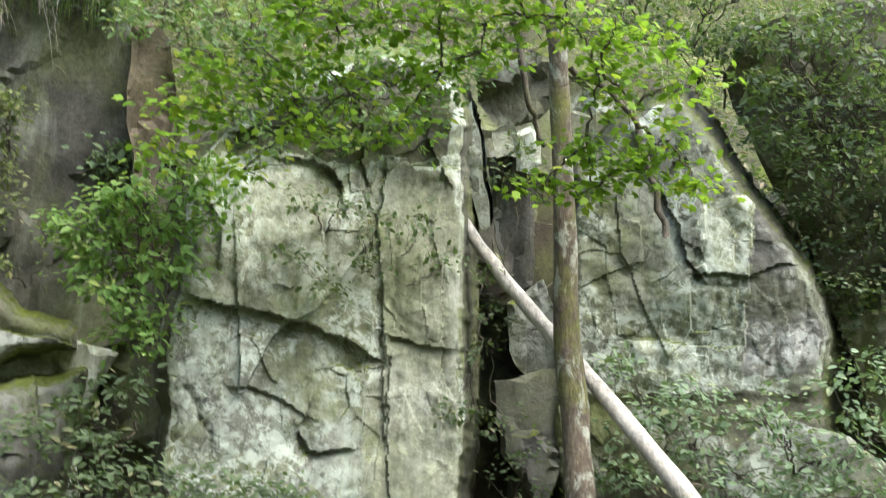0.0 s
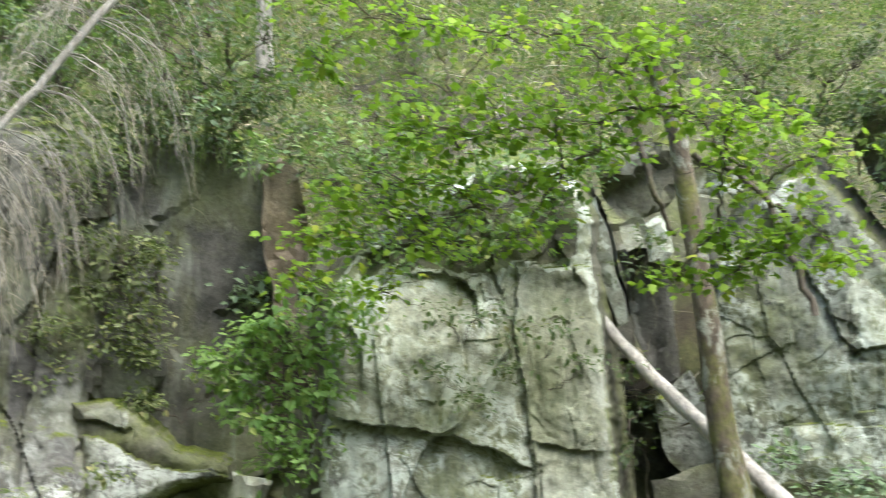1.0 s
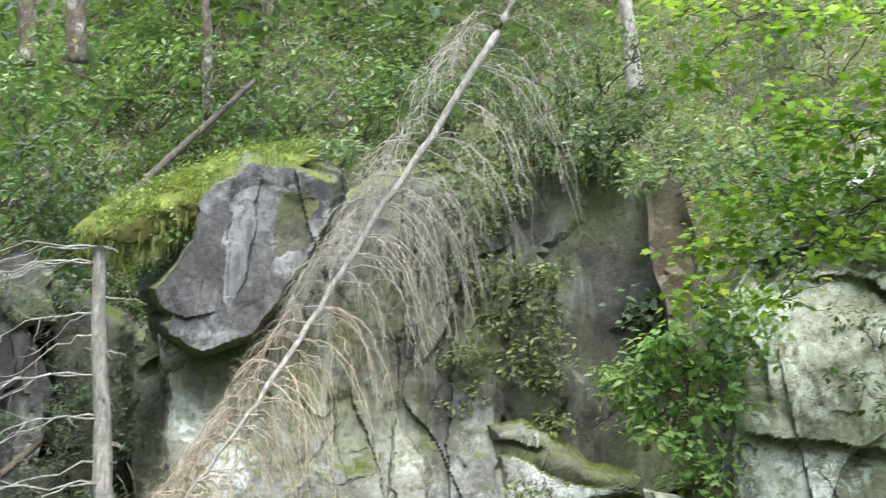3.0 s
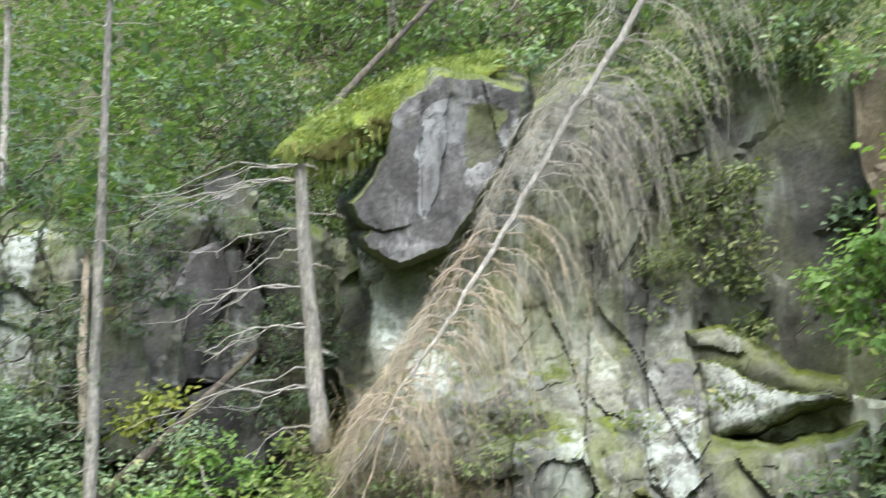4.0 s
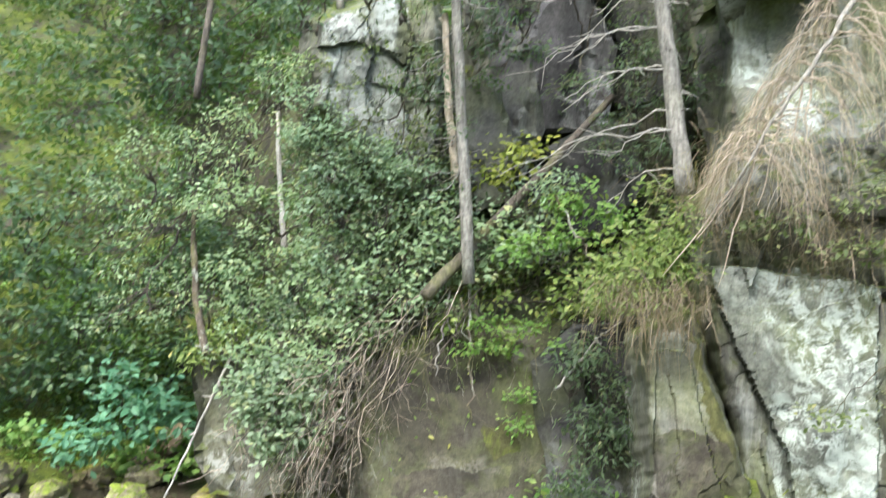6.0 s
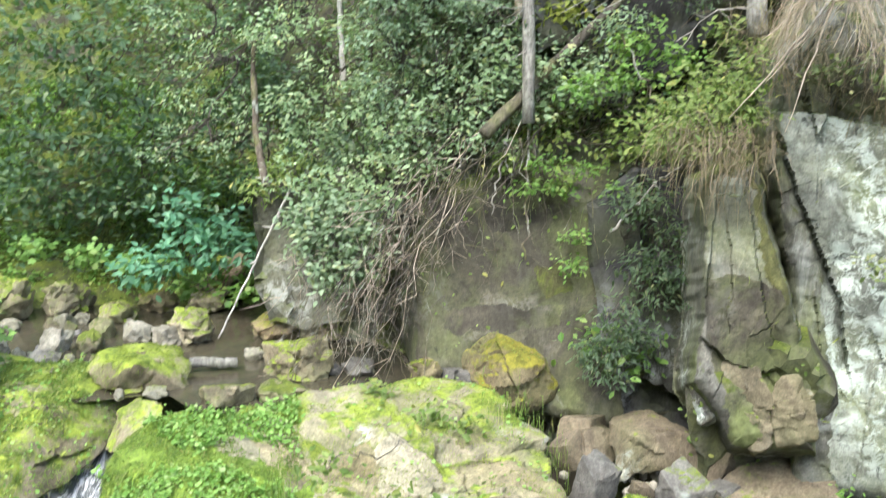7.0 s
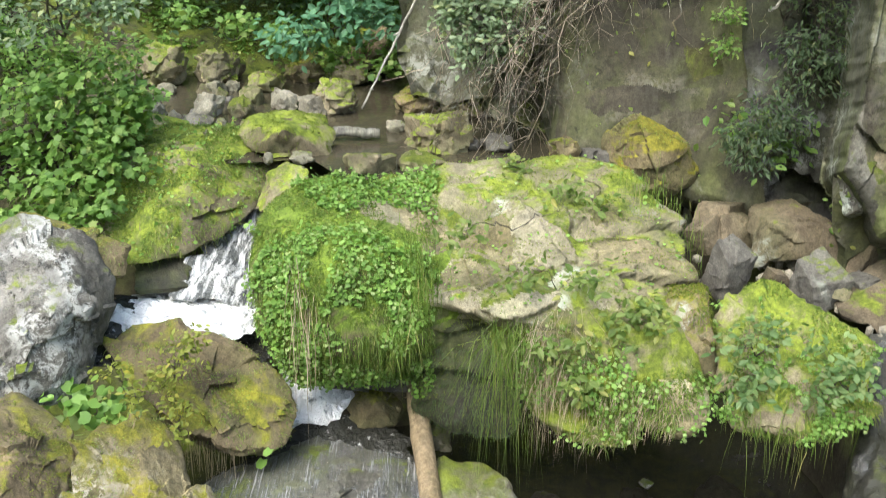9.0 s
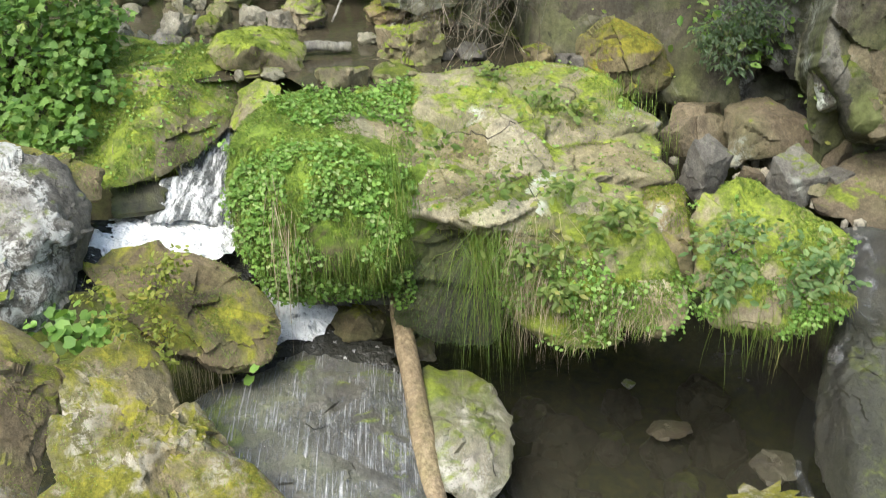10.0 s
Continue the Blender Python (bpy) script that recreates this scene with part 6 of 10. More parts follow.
rock("boulder", [(-8.04, 0.65, 1.28), (-7.90, 0.92, 1.31), (-7.54, 1.49, 1.28), (-7.42, 1.46, 1.07), (-7.70, 1.07, 0.99), (-7.84, 0.79, 0.96), (-8.40, 1.21, 0.83)], BOULDER_WET, label="dark wet rock under the mossy shoulder", seed=24, sub=5, **B)
RK["bank"] = rock("bank", [(-10.40, -1.10, 2.69), (-10.75, -0.53, 2.75), (-10.43, 0.17, 2.75), (-9.95, 0.57, 2.60), (-9.57, 0.68, 2.42), (-9.21, 0.40, 2.20), (-8.99, 0.14, 2.11), (-8.63, -0.25, 1.97), (-8.52, -0.72, 1.99), (-9.11, -0.98, 2.20), (-9.82, -1.10, 2.46), (-9.27, -0.08, 2.64), (-11.15, -0.29, 1.92)], BOULDER_MOSSY, label="bright moss-covered bank of rock beside the falls", category="bank", seed=25, sub=6, grow=1.07)
rock("boulder", [(-8.83, -0.73, 1.95), (-8.72, -0.20, 1.93), (-8.33, -0.29, 1.78), (-8.33, -0.71, 1.78), (-9.23, -0.52, 1.59)], BOULDER_SHADEMOSS, label="dark mossy rock at the foot of the bank", seed=26, sub=4, **B)
rock("boulder", [(-9.12, 0.41, 2.23), (-9.30, 0.55, 2.51), (-9.31, 0.71, 2.60), (-8.98, 0.90, 2.63), (-8.63, 0.81, 2.48), (-8.60, 0.52, 2.31), (-9.64, 0.71, 2.29)], BOULDER_MOSSY, label="mossy stone at the lip of the fall", seed=37, sub=5, **B)
RK["cascade"] = rock("boulder", [(-7.05, -0.33, 0.68), (-7.38, -0.03, 0.65), (-7.49, 0.37, 0.67), (-7.47, 0.81, 0.74), (-7.08, 1.36, 0.67), (-6.45, 1.51, 0.55), (-5.80, 1.45, 0.38), (-5.25, 1.15, 0.29), (-5.43, 0.16, 0.42), (-6.13, -0.41, 0.60), (-6.64, 0.64, 0.72), (-7.38, 0.73, -0.29)], BOULDER_WETGREY, label="smooth wet rock dome with water sheeting over it", seed=27, sub=6, chip=0.03, **B)
rock("boulder", [(-7.36, 0.64, 0.70), (-7.46, 0.90, 0.74), (-7.25, 1.25, 0.70), (-6.91, 1.36, 0.61), (-6.68, 1.25, 0.59), (-6.81, 0.86, 0.66), (-7.09, 0.73, 0.68), (-7.57, 1.11, 0.41)], BOULDER_WET2, label="brown wet ledge in the cascade", seed=28, sub=5, **B)
RK["wedge"] = rock("boulder", [(-6.42, 3.2, 2.36), (-6.15, 3.42, 2.44), (-5.98, 3.2, 2.42), (-5.74, 3.28, 2.18), (-5.72, 3.12, 2.08), (-6.0, 3.04, 2.2), (-6.3, 3.5, 2.1), (-6.2, 3.08, 2.0), (-5.85, 3.12, 1.6), (-5.8, 3.35, 1.8), (-6.2, 3.4, 1.5)], BOULDER_MOSSY2, label="small mossy rock wedged between two large boulders", seed=91, sub=5, soft=12, rough=0.07, **B)
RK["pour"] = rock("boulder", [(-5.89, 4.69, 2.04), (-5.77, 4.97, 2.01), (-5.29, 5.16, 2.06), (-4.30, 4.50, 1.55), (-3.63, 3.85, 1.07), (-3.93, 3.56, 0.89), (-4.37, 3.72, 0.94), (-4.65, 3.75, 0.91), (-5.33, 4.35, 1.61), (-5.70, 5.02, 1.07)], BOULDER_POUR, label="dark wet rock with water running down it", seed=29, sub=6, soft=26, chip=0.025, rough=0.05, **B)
rock("boulder", [(-4.69, 3.11, 0.75), (-4.82, 3.31, 0.70), (-4.65, 3.59, 0.76), (-4.39, 3.58, 0.83), (-4.18, 3.25, 0.85), (-4.36, 2.96, 0.78)], BOULDER_LICHEN, label="pale stone at the pool's edge", seed=30, sub=4, **B)
rock("boulder", [(-5.14, 3.58, 0.59), (-5.20, 3.75, 0.63), (-5.08, 3.92, 0.65), (-4.82, 3.81, 0.62), (-4.84, 3.57, 0.61), (-5.20, 3.89, 0.41)], BOULDER_SUNK, label="low brown stone in the pool", seed=32, sub=4, **B)
rock("boulder", [(-6.32, 3.38, 0.07), (-6.39, 3.57, 0.12), (-6.26, 3.78, 0.13), (-6.11, 3.78, 0.13), (-6.04, 3.46, 0.14), (-6.43, 3.70, -0.08)], BOULDER_SUNK, label="dark stone just above the pool", seed=33, sub=4, **B)
rock("boulder", [(-6.92, 3.47, 0.18), (-6.98, 3.58, 0.17), (-6.85, 3.60, 0.19), (-6.77, 3.49, 0.18), (-7.09, 3.66, 0.00)], BOULDER_GREY, label="small pale stone in the dark pool", seed=34, sub=3, **B)

def stone_points(x, y, z, rx, rz, rr):
    """Corner points of a worn stone of that half width and half height."""
    pts, turn = [], rr.uniform(0, 6)
    for j in range(13):
        h = -1 + 2 * (j + 0.5) / 13
        a = j * 2.4 + turn
        w = math.sqrt(1 - h * h) * rr.uniform(0.95, 1.2)
        pts.append((x + rx * w * math.cos(a), y + rx * 0.85 * w * math.sin(a), z + rz * h * rr.uniform(0.9, 1.15)))
    return pts


def block_points(x, y, z, rx, rz, rr):
    """Corner points of a broken block: a box with shifted corners, turned and tipped."""
    turn = Euler((rr.uniform(-0.4, 0.4), rr.uniform(-0.4, 0.4), rr.uniform(0, 3))).to_matrix()
    pts = []
    for sx in (-1, 1):
        for sy in (-1, 1):
            for sz in (-1, 1):
                q = turn @ Vector((sx * rx * rr.uniform(0.55, 1.1), sy * rx * rr.uniform(0.5, 0.95), sz * rz * rr.uniform(0.6, 1.15)))
                pts.append((x + q.x, y + q.y, z + q.z))
    return pts


RK["round"] = rock("boulder", stone_points(*(-8.62, 4.17, 2.65), 0.56, 0.42, random.Random(3)), BOULDER_ROUND, label="round yellow-mossed boulder at the foot of the wall", seed=11, sub=6, soft=14, chip=0.05, rough=0.035, **B)

# stones of the upper stream: place, half width, half height, and pale, brown or grey
STONES = [(-12.4, -0.31, 2.65, 0.14, 0.09, 'p'), (-12.32, 0.27, 2.66, 0.13, 0.1, 'p'), (-11.24, -0.46, 2.67, 0.16, 0.13, 'p'), (-10.91, -0.26, 2.66, 0.08, 0.11, 'p'), (-10.82, -0.03, 2.65, 0.2, 0.09, 'p'), (-11.24, 0.12, 2.69, 0.14, 0.16, 'p'), (-11.17, 0.46, 2.68, 0.17, 0.14, 'b'), (-11.67, 0.63, 2.69, 0.17, 0.16, 'b'), (-11.47, 0.98, 2.68, 0.19, 0.15, 'p'), (-11.2, 1.25, 2.67, 0.15, 0.12, 'p'), (-10.31, 2.01, 2.64, 0.13, 0.08, 'p')]
STONES += [(-9.38, 0.56, 2.64, 0.06, 0.07, 'p'), (-9.33, 0.87, 2.64, 0.14, 0.07, 'p'), (-8.98, 1.45, 2.64, 0.24, 0.1, 'b'), (-8.96, 1.91, 2.65, 0.24, 0.11, 'b'), (-9.5, 2.62, 2.64, 0.11, 0.06, 'g'), (-9.42, 2.87, 2.66, 0.2, 0.1, 'g'), (-8.86, 3.68, 2.64, 0.19, 0.07, 'g'), (-12.46, 0.47, 2.65, 0.11, 0.09, 'p'), (-10.57, -0.06, 2.63, 0.09, 0.05, 'p'), (-10.79, 0.22, 2.63, 0.07, 0.06, 'p'), (-10.5, 2.35, 2.63, 0.09, 0.06, 'g')]
for k, (x, y, z, rx, rz, tone) in enumerate(STONES):
    rr = random.Random(k)
    pts = (block_points if k % 4 == 1 else stone_points)(x, y, z - 0.01, rx * 0.95, rz * 0.95, rr)
    rock("stone", pts, {"p": BOULDER_PALE, "b": BOULDER_TAN, "g": BOULDER_GREY2}[tone], label={"p": "pale water-worn stone in the shallow stream", "b": "tan stone at the stream's edge", "g": "grey stone lying under the brush"}[tone], category="stone", group="stones in the stream", seed=60 + k, sub=4, soft=34, chip=0.08, rough=0.035, grow=1.1)
rs = np.random.RandomState(77)
for k in range(26):
    # small stones that fill the shallows
    x, y = rs.uniform(-12.6, -10.4), rs.uniform(-0.7, 1.3)
    r = rs.uniform(0.04, 0.1)
    rock("stone", block_points(x, y, 2.62, r, r * 0.6, random.Random(500 + k)), (BOULDER_PALE, BOULDER_TAN, BOULDER_GREY2)[k % 3], label="small worn stone in the shallow stream", category="stone", group="stones in the stream", seed=400 + k, sub=3, soft=34, chip=0.08, grow=1.1)
MOSSY = [(-11.2, 1.52, 2.74, 0.28, 0.24), (-9.59, 2.26, 2.72, 0.29, 0.22), (-8.83, 3.35, 2.69, 0.2, 0.17), (-13.07, -0.34, 2.79, 0.39, 0.35), (-13.13, 0.35, 2.74, 0.39, 0.24), (-12.46, 0.88, 2.69, 0.26, 0.15), (-12.93, 1.41, 2.69, 0.28, 0.17), (-11.05, 2.46, 2.7, 0.33, 0.19), (-10.82, 2.89, 2.7, 0.31, 0.17), (-12.93, -0.8, 2.73, 0.29, 0.24), (-12.6, 1.94, 2.69, 0.27, 0.17), (-15.79, -0.33, 2.85, 0.57, 0.40), (-14.74, 0.24, 2.80, 0.37, 0.29)]
MOSSY += [(-15.14, -0.18, 2.89, 0.38, 0.29), (-14.07, 0.81, 2.86, 0.28, 0.23), (-14.18, -0.75, 2.88, 0.32, 0.27), (-13.85, 2.54, 2.92, 0.43, 0.36)]
for k, (x, y, z, rx, rz) in enumerate(MOSSY):
    rr = random.Random(40 + k)
    pts = (block_points if k == 1 else stone_points)(x, y, z, rx * 0.92, rz * 0.92, rr)
    RK["mossy%d" % k] = rock("boulder", pts, BOULDER_MOSSY2 if k in (2, 6, 7) else BOULDER_MOSSY, label="moss-topped boulder on the stream's edge", category="boulder", group="mossy stones upstream", seed=90 + k, sub=5, soft=22, chip=0.1, rough=0.07, grow=1.1)
rock("boulder", [(-12.96, 1.77, 2.69), (-12.95, 2.09, 2.94), (-13.03, 2.52, 3.29), (-12.88, 2.59, 3.12), (-12.8, 2.16, 2.77), (-12.72, 1.87, 2.61), (-13.75, 2.25, 2.93), (-13.71, 2.71, 3.24), (-13.65, 2.55, 2.71)], BOULDER_MOSSY2, label="tilted mossy slab on the far bank", seed=210, sub=5, soft=40, **B)
SIDE = [(-7.98, 4.63, 2.19, 0.27, 0.19), (-8.65, 5.41, 2.17, 0.27, 0.15), (-7.71, 4.61, 2.18, 0.21, 0.17), (-6.84, 4.01, 2.22, 0.18, 0.25), (-6.59, 4.74, 2.18, 0.22, 0.17), (-6.87, 5.26, 2.21, 0.26, 0.24), (-7.24, 5.77, 2.16, 0.19, 0.13), (-8.92, 6.14, 2.20, 0.41, 0.22), (-7.60, 6.35, 2.34, 0.32, 0.51), (-6.46, 5.06, 2.14, 0.13, 0.09), (-7.70, 4.29, 2.17, 0.16, 0.15), (-8.07, 5.17, 2.16, 0.17, 0.13), (-9.39, 6.30, 2.17, 0.20, 0.15), (-7.78, 5.74, 2.15, 0.14, 0.10), (-7.83, 6.22, 2.14, 0.12, 0.08), (-6.79, 4.47, 2.14, 0.10, 0.07), (-6.44, 4.83, 2.13, 0.09, 0.06), (-7.50, 6.16, 2.14, 0.10, 0.08), (-9.64, 5.95, 2.19, 0.23, 0.19), (-8.94, 5.05, 2.20, 0.18, 0.21)]
for k, (x, y, z, rx, rz) in enumerate(SIDE):
    rr = random.Random(80 + k)
    pts = block_points(x, y, z, rx * 0.85, rz * 0.9, rr)
    rock("stone", pts, (BOULDER_BARE2, BOULDER_TAN, BOULDER_BARE2, BOULDER_GREY2, BOULDER_GREY2)[k % 5], label="angular fallen stone under the cliff", category="stone", group="fallen stones", seed=120 + k, sub=5, soft=60, chip=0.03, rough=0.02, grow=1.15)
rock("boulder", [(-6.43, 4.87, 3.17), (-6.39, 4.97, 3.31), (-6.17, 5.08, 3.34), (-6.06, 5.10, 3.08), (-6.05, 5.16, 2.71), (-6.15, 5.09, 2.62), (-6.37, 4.94, 2.81), (-6.79, 5.42, 2.82), (-6.58, 5.43, 2.38)], BOULDER_TAN, label="brown undercut rock at the pillar's foot", seed=35, soft=40, chip=0.08, **B)
rock("boulder", [(-6.10, 5.12, 3.07), (-6.05, 5.18, 3.27), (-5.97, 5.28, 3.30), (-5.83, 5.36, 3.14), (-5.81, 5.38, 2.82), (-6.04, 5.16, 2.69), (-6.45, 5.66, 2.91), (-6.30, 5.64, 2.51)], BOULDER_BARE2, label="rust-stained rock at the pillar's foot", seed=36, soft=18, **B)
rock("boulder", [(-6.70, 4.81, 3.05), (-6.69, 4.89, 3.19), (-6.50, 4.95, 3.18), (-6.39, 4.94, 2.87), (-6.56, 4.84, 2.75), (-7.05, 5.27, 2.80), (-6.81, 5.11, 2.58)], BOULDER_WET, label="dark broken rock in the cleft", seed=38, soft=40, **B)
# stones that lie on the pool's bed
for k, (x, y, r) in enumerate([(-6.3, 2.45, 0.34), (-7.2, 2.75, 0.26), (-6.8, 2.9, 0.3), (-6.38, 3.66, 0.24), (-7.13, 3.61, 0.2), (-5.7, 4.25, 0.3), (-6.36, 4.2, 0.33), (-5.6, 3.2, 0.26), (-5.9, 2.7, 0.22), (-6.6, 3.25, 0.18), (-5.2, 3.5, 0.3), (-5.9, 3.6, 0.2), (-7.0, 4.4, 0.3), (-5.1, 2.6, 0.3)]):
    rock("stone", stone_points(x, y, -0.28, r, r * 0.8, random.Random(700 + k)), (BOULDER_SUNK, BOULDER_WET)[k % 2], label="brown stone lying under the pool's water", category="stone", group="stones in the pool", seed=440 + k, sub=4, chip=0.08, grow=1.1)
# gravel between the fallen stones
gr = np.random.RandomState(5)
gc = np.array((-7.08, 5.56, 2.22))
dv, df = ico(1)
gv, gf = [], []
for k in range(1100):
    r = gr.uniform(0.015, 0.06)
    px, py = gc[0] + gr.normal(0, 0.6), gc[1] + gr.normal(0, 0.6)
    gv.append(dv * r * gr.uniform(0.6, 1.2, 3) + (px, py, max(float(ground_z(px, py)), 2.0) + r * 0.3))
    gf.append(df + len(dv) * k)
tagged(mesh_thing("gravel", np.concatenate(gv), np.concatenate(gf), BOULDER_PALE, smooth=False), "loose grey-brown gravel under the cliff", "gravel", kind="stuff")

# ---- water ----
def water_mat(name, col, rough=0.06, scale=3.0, foam=0.0, bump=0.3, sx=1.6, sz=0.4, fs=7.0, clear=0.0, flow=None, white=0.85, soft=0.13, long=1.6):
    m, nt, bsdf = mat_nodes(name)
    bsdf.inputs["Base Color"].default_value = (*col, 1)
    bsdf.inputs["Roughness"].default_value = rough
    bsdf.inputs["IOR"].default_value = 1.33
    h = n_noise(nt, scale, 4, 0.6, n_coords(nt), 0.5)
    vec = n_coords(nt, sx, sx, sz)
    if flow is not None:
        # streaks drawn out along the slope that the water runs down
        mp = nt.nodes.new("ShaderNodeMapping")
        mp.vector_type = "TEXTURE"
        mp.inputs["Rotation"].default_value = (0, 0, flow)
        mp.inputs["Scale"].default_value = (long, 0.09, long * 0.8)
        nt.links.new(n_coords(nt), mp.inputs["Vector"])
        vec = mp.outputs["Vector"]
    if foam:
        f = n_ramp(nt, n_noise(nt, fs, 6, 0.7, vec), 0.62 - 0.4 * foam, 0.62 + soft - 0.4 * foam)
        nt.links.new(n_mix(nt, f, col, (white, white * 1.0, white * 0.97)), bsdf.inputs["Base Color"])
        nt.links.new(n_math(nt, "ADD", n_math(nt, "MULTIPLY", f, 0.6), rough), bsdf.inputs["Roughness"])
    if clear:
        tr, mx = nt.nodes.new("ShaderNodeBsdfTransparent"), nt.nodes.new("ShaderNodeMixShader")
        g = n_ramp(nt, n_noise(nt, fs, 6, 0.7, vec), 0.6 - 0.4 * foam, 0.65 + soft - 0.4 * foam, (1 - clear, 1 - clear, 1 - clear, 1), (1, 1, 1, 1))
        nt.links.new(g, mx.inputs["Fac"])
        nt.links.new(tr.outputs[0], mx.inputs[1])
        nt.links.new(bsdf.outputs[0], mx.inputs[2])
        nt.links.new(mx.outputs[0], nt.nodes["Material Output"].inputs["Surface"])
    n_bump(nt, bsdf, h, bump, 0.08)
    return m


WATER_UP = water_mat("stream_water", (0.055, 0.048, 0.031), bump=0.14, scale=5, rough=0.05)
WATER_LAND = water_mat("landing_water", (0.03, 0.03, 0.025), bump=0.8, scale=9, rough=0.05, foam=0.02, sx=1.5, sz=1.5)
WATER_POOL = water_mat("pool_water", (0.036, 0.034, 0.023), bump=0.12, scale=2, rough=0.05, foam=0.25, white=0.06, soft=0.3, fs=0.9, sx=1.0, sz=1.0, clear=0.3)
fall_a, fall_b = (-9.39, 0.39, 2.10), (-8.23, -0.12, 1.69)
FALL = water_mat("falling_water", (0.1, 0.105, 0.1), rough=0.2, foam=0.42, scale=9, bump=0.8, soft=0.2, fs=1.5, long=0.5, flow=math.atan2(fall_b[1] - fall_a[1], fall_b[0] - fall_a[0]))
FOAM = water_mat("foam", (0.4, 0.43, 0.44), rough=0.4, foam=0.8, scale=14, bump=1.0, sz=1.6, fs=5.0, clear=0.5)
flow_a, flow_b = (-7.33, 0.78, 0.69), (-5.74, 0.37, 0.50)
# white streaks are broken water, and also paint in the sky's highlights
FILM = water_mat("water_film", (0.12, 0.13, 0.13), rough=0.08, foam=0.46, white=0.6, soft=0.3, scale=16, bump=1.0, fs=4.0, clear=0.9, long=1.9, flow=math.atan2(flow_b[1] - flow_a[1], flow_b[0] - flow_a[0]))
VEIL = water_mat("water_veil", (0.13, 0.14, 0.15), rough=0.2, foam=0.3, white=0.42, soft=0.3, scale=14, bump=0.7, sx=3.5, sz=0.3, fs=4.0, clear=0.95)
VEIL_THIN = water_mat("water_veil_thin", (0.1, 0.11, 0.12), rough=0.25, foam=0.12, white=0.3, soft=0.4, scale=14, bump=0.7, sx=4.0, sz=0.25, fs=4.0, clear=0.92)


def sheet(name, xs, ys, zf, material, label, parent=None):
    X, Y = np.meshgrid(xs, ys)
    if name == "water_upper":
        X = X + (step_x(Y) + 9.45) * ease((X + 13) / 3.6)
    Zs = zf(X, Y)
    a, b = len(xs), len(ys)
    i, j = np.meshgrid(np.arange(b - 1), np.arange(a - 1), indexing="ij")
    q = np.stack([i * a + j, i * a + j + 1, (i + 1) * a + j + 1, (i + 1) * a + j], -1).reshape(-1, 4)
    ob = mesh_thing(name, np.stack([X, Y, Zs], -1).reshape(-1, 3), q, material, parent)
    return tagged(ob, label, "water", kind="structure")


sheet("water_upper", np.linspace(-17, -9.4, 60), np.linspace(-4, 4.4, 80), lambda x, y: 2.6 + 0.012 * np.sin(x * 5 + y * 3), WATER_UP, "shallow brown water of the upper stream")
sheet("water_pool", np.linspace(-8.6, 9, 60), np.linspace(-9, 11, 60), lambda x, y: 0.0 + 0.01 * np.sin(x * 4 + y * 5), WATER_POOL, "still dark pool under the boulder")


def ribbon(name, left, right, material, label, n=30, m=22, seed=0, bulge=0.06, lumps=0.05, parent=None, rag_k=0.22):
    """A sheet of running water between two edge lines."""
    def resample(line):
        line = np.array(line)
        s = np.concatenate([[0], np.cumsum(np.linalg.norm(np.diff(line, axis=0), axis=1))])
        u = np.linspace(0, s[-1], n)
        return np.stack([np.interp(u, s, line[:, k]) for k in range(3)], 1)
    le, ri = resample(left), resample(right)
    w = np.linspace(0, 1, m)
    rag = np.array([[noise.noise(Vector((i * 0.35, s * 9.0, seed))) for i in range(n)] for s in (0, 1)])
    le, ri = le + (ri - le) * (rag[0] * rag_k)[:, None], ri + (le - ri) * (rag[1] * rag_k)[:, None]
    pts = le[:, None] * (1 - w)[None, :, None] + ri[:, None] * w[None, :, None]
    flat = pts.reshape(-1, 3)
    flat[:, 2] += (bulge * np.sin(np.pi * w)[None, :] * np.ones((n, 1))).ravel() + lumps * fbm(flat * (1, 1, 0.5), 5.0, seed)
    i, j = np.meshgrid(np.arange(n - 1), np.arange(m - 1), indexing="ij")
    q = np.stack([i * m + j, i * m + j + 1, (i + 1) * m + j + 1, (i + 1) * m + j], -1).reshape(-1, 4)
    return tagged(mesh_thing(name, flat, q, material, parent), label, "water", kind="structure")


ribbon("water_fall", [(-9.40, 0.31, 2.11), (-9.06, -0.02, 1.99), (-8.70, -0.26, 1.89), (-8.25, -0.43, 1.72)], [(-9.38, 0.55, 2.11), (-8.98, 0.44, 1.86), (-8.59, 0.34, 1.69), (-8.17, 0.26, 1.60)], FALL, "white water tumbling over the upper step", seed=1, lumps=0.08)
ribbon("water_foam", [(-8.42, -1.12, 1.66), (-8.6, -0.8, 1.66), (-8.65, -0.5, 1.66), (-8.72, -0.2, 1.68), (-8.55, 0.1, 1.66), (-8.35, 0.4, 1.6)], [(-8.02, -1.1, 1.6), (-7.95, -0.7, 1.6), (-7.74, -0.25, 1.58), (-7.82, 0.1, 1.56), (-8.0, 0.3, 1.56), (-8.15, 0.45, 1.55)], FOAM, "foaming water at the foot of the upper fall", seed=2, lumps=0.05, n=70, m=40, rag_k=0.03)
ribbon("water_landing", [(-7.62, -1.15, 1.52), (-8.09, -1.04, 1.68), (-8.51, -0.99, 1.74)], [(-7.67, 0.25, 1.26), (-8.12, 0.42, 1.39), (-8.52, 0.44, 1.54)], WATER_LAND, "dark churned water below the upper fall", seed=12, bulge=0.0, lumps=0.02)
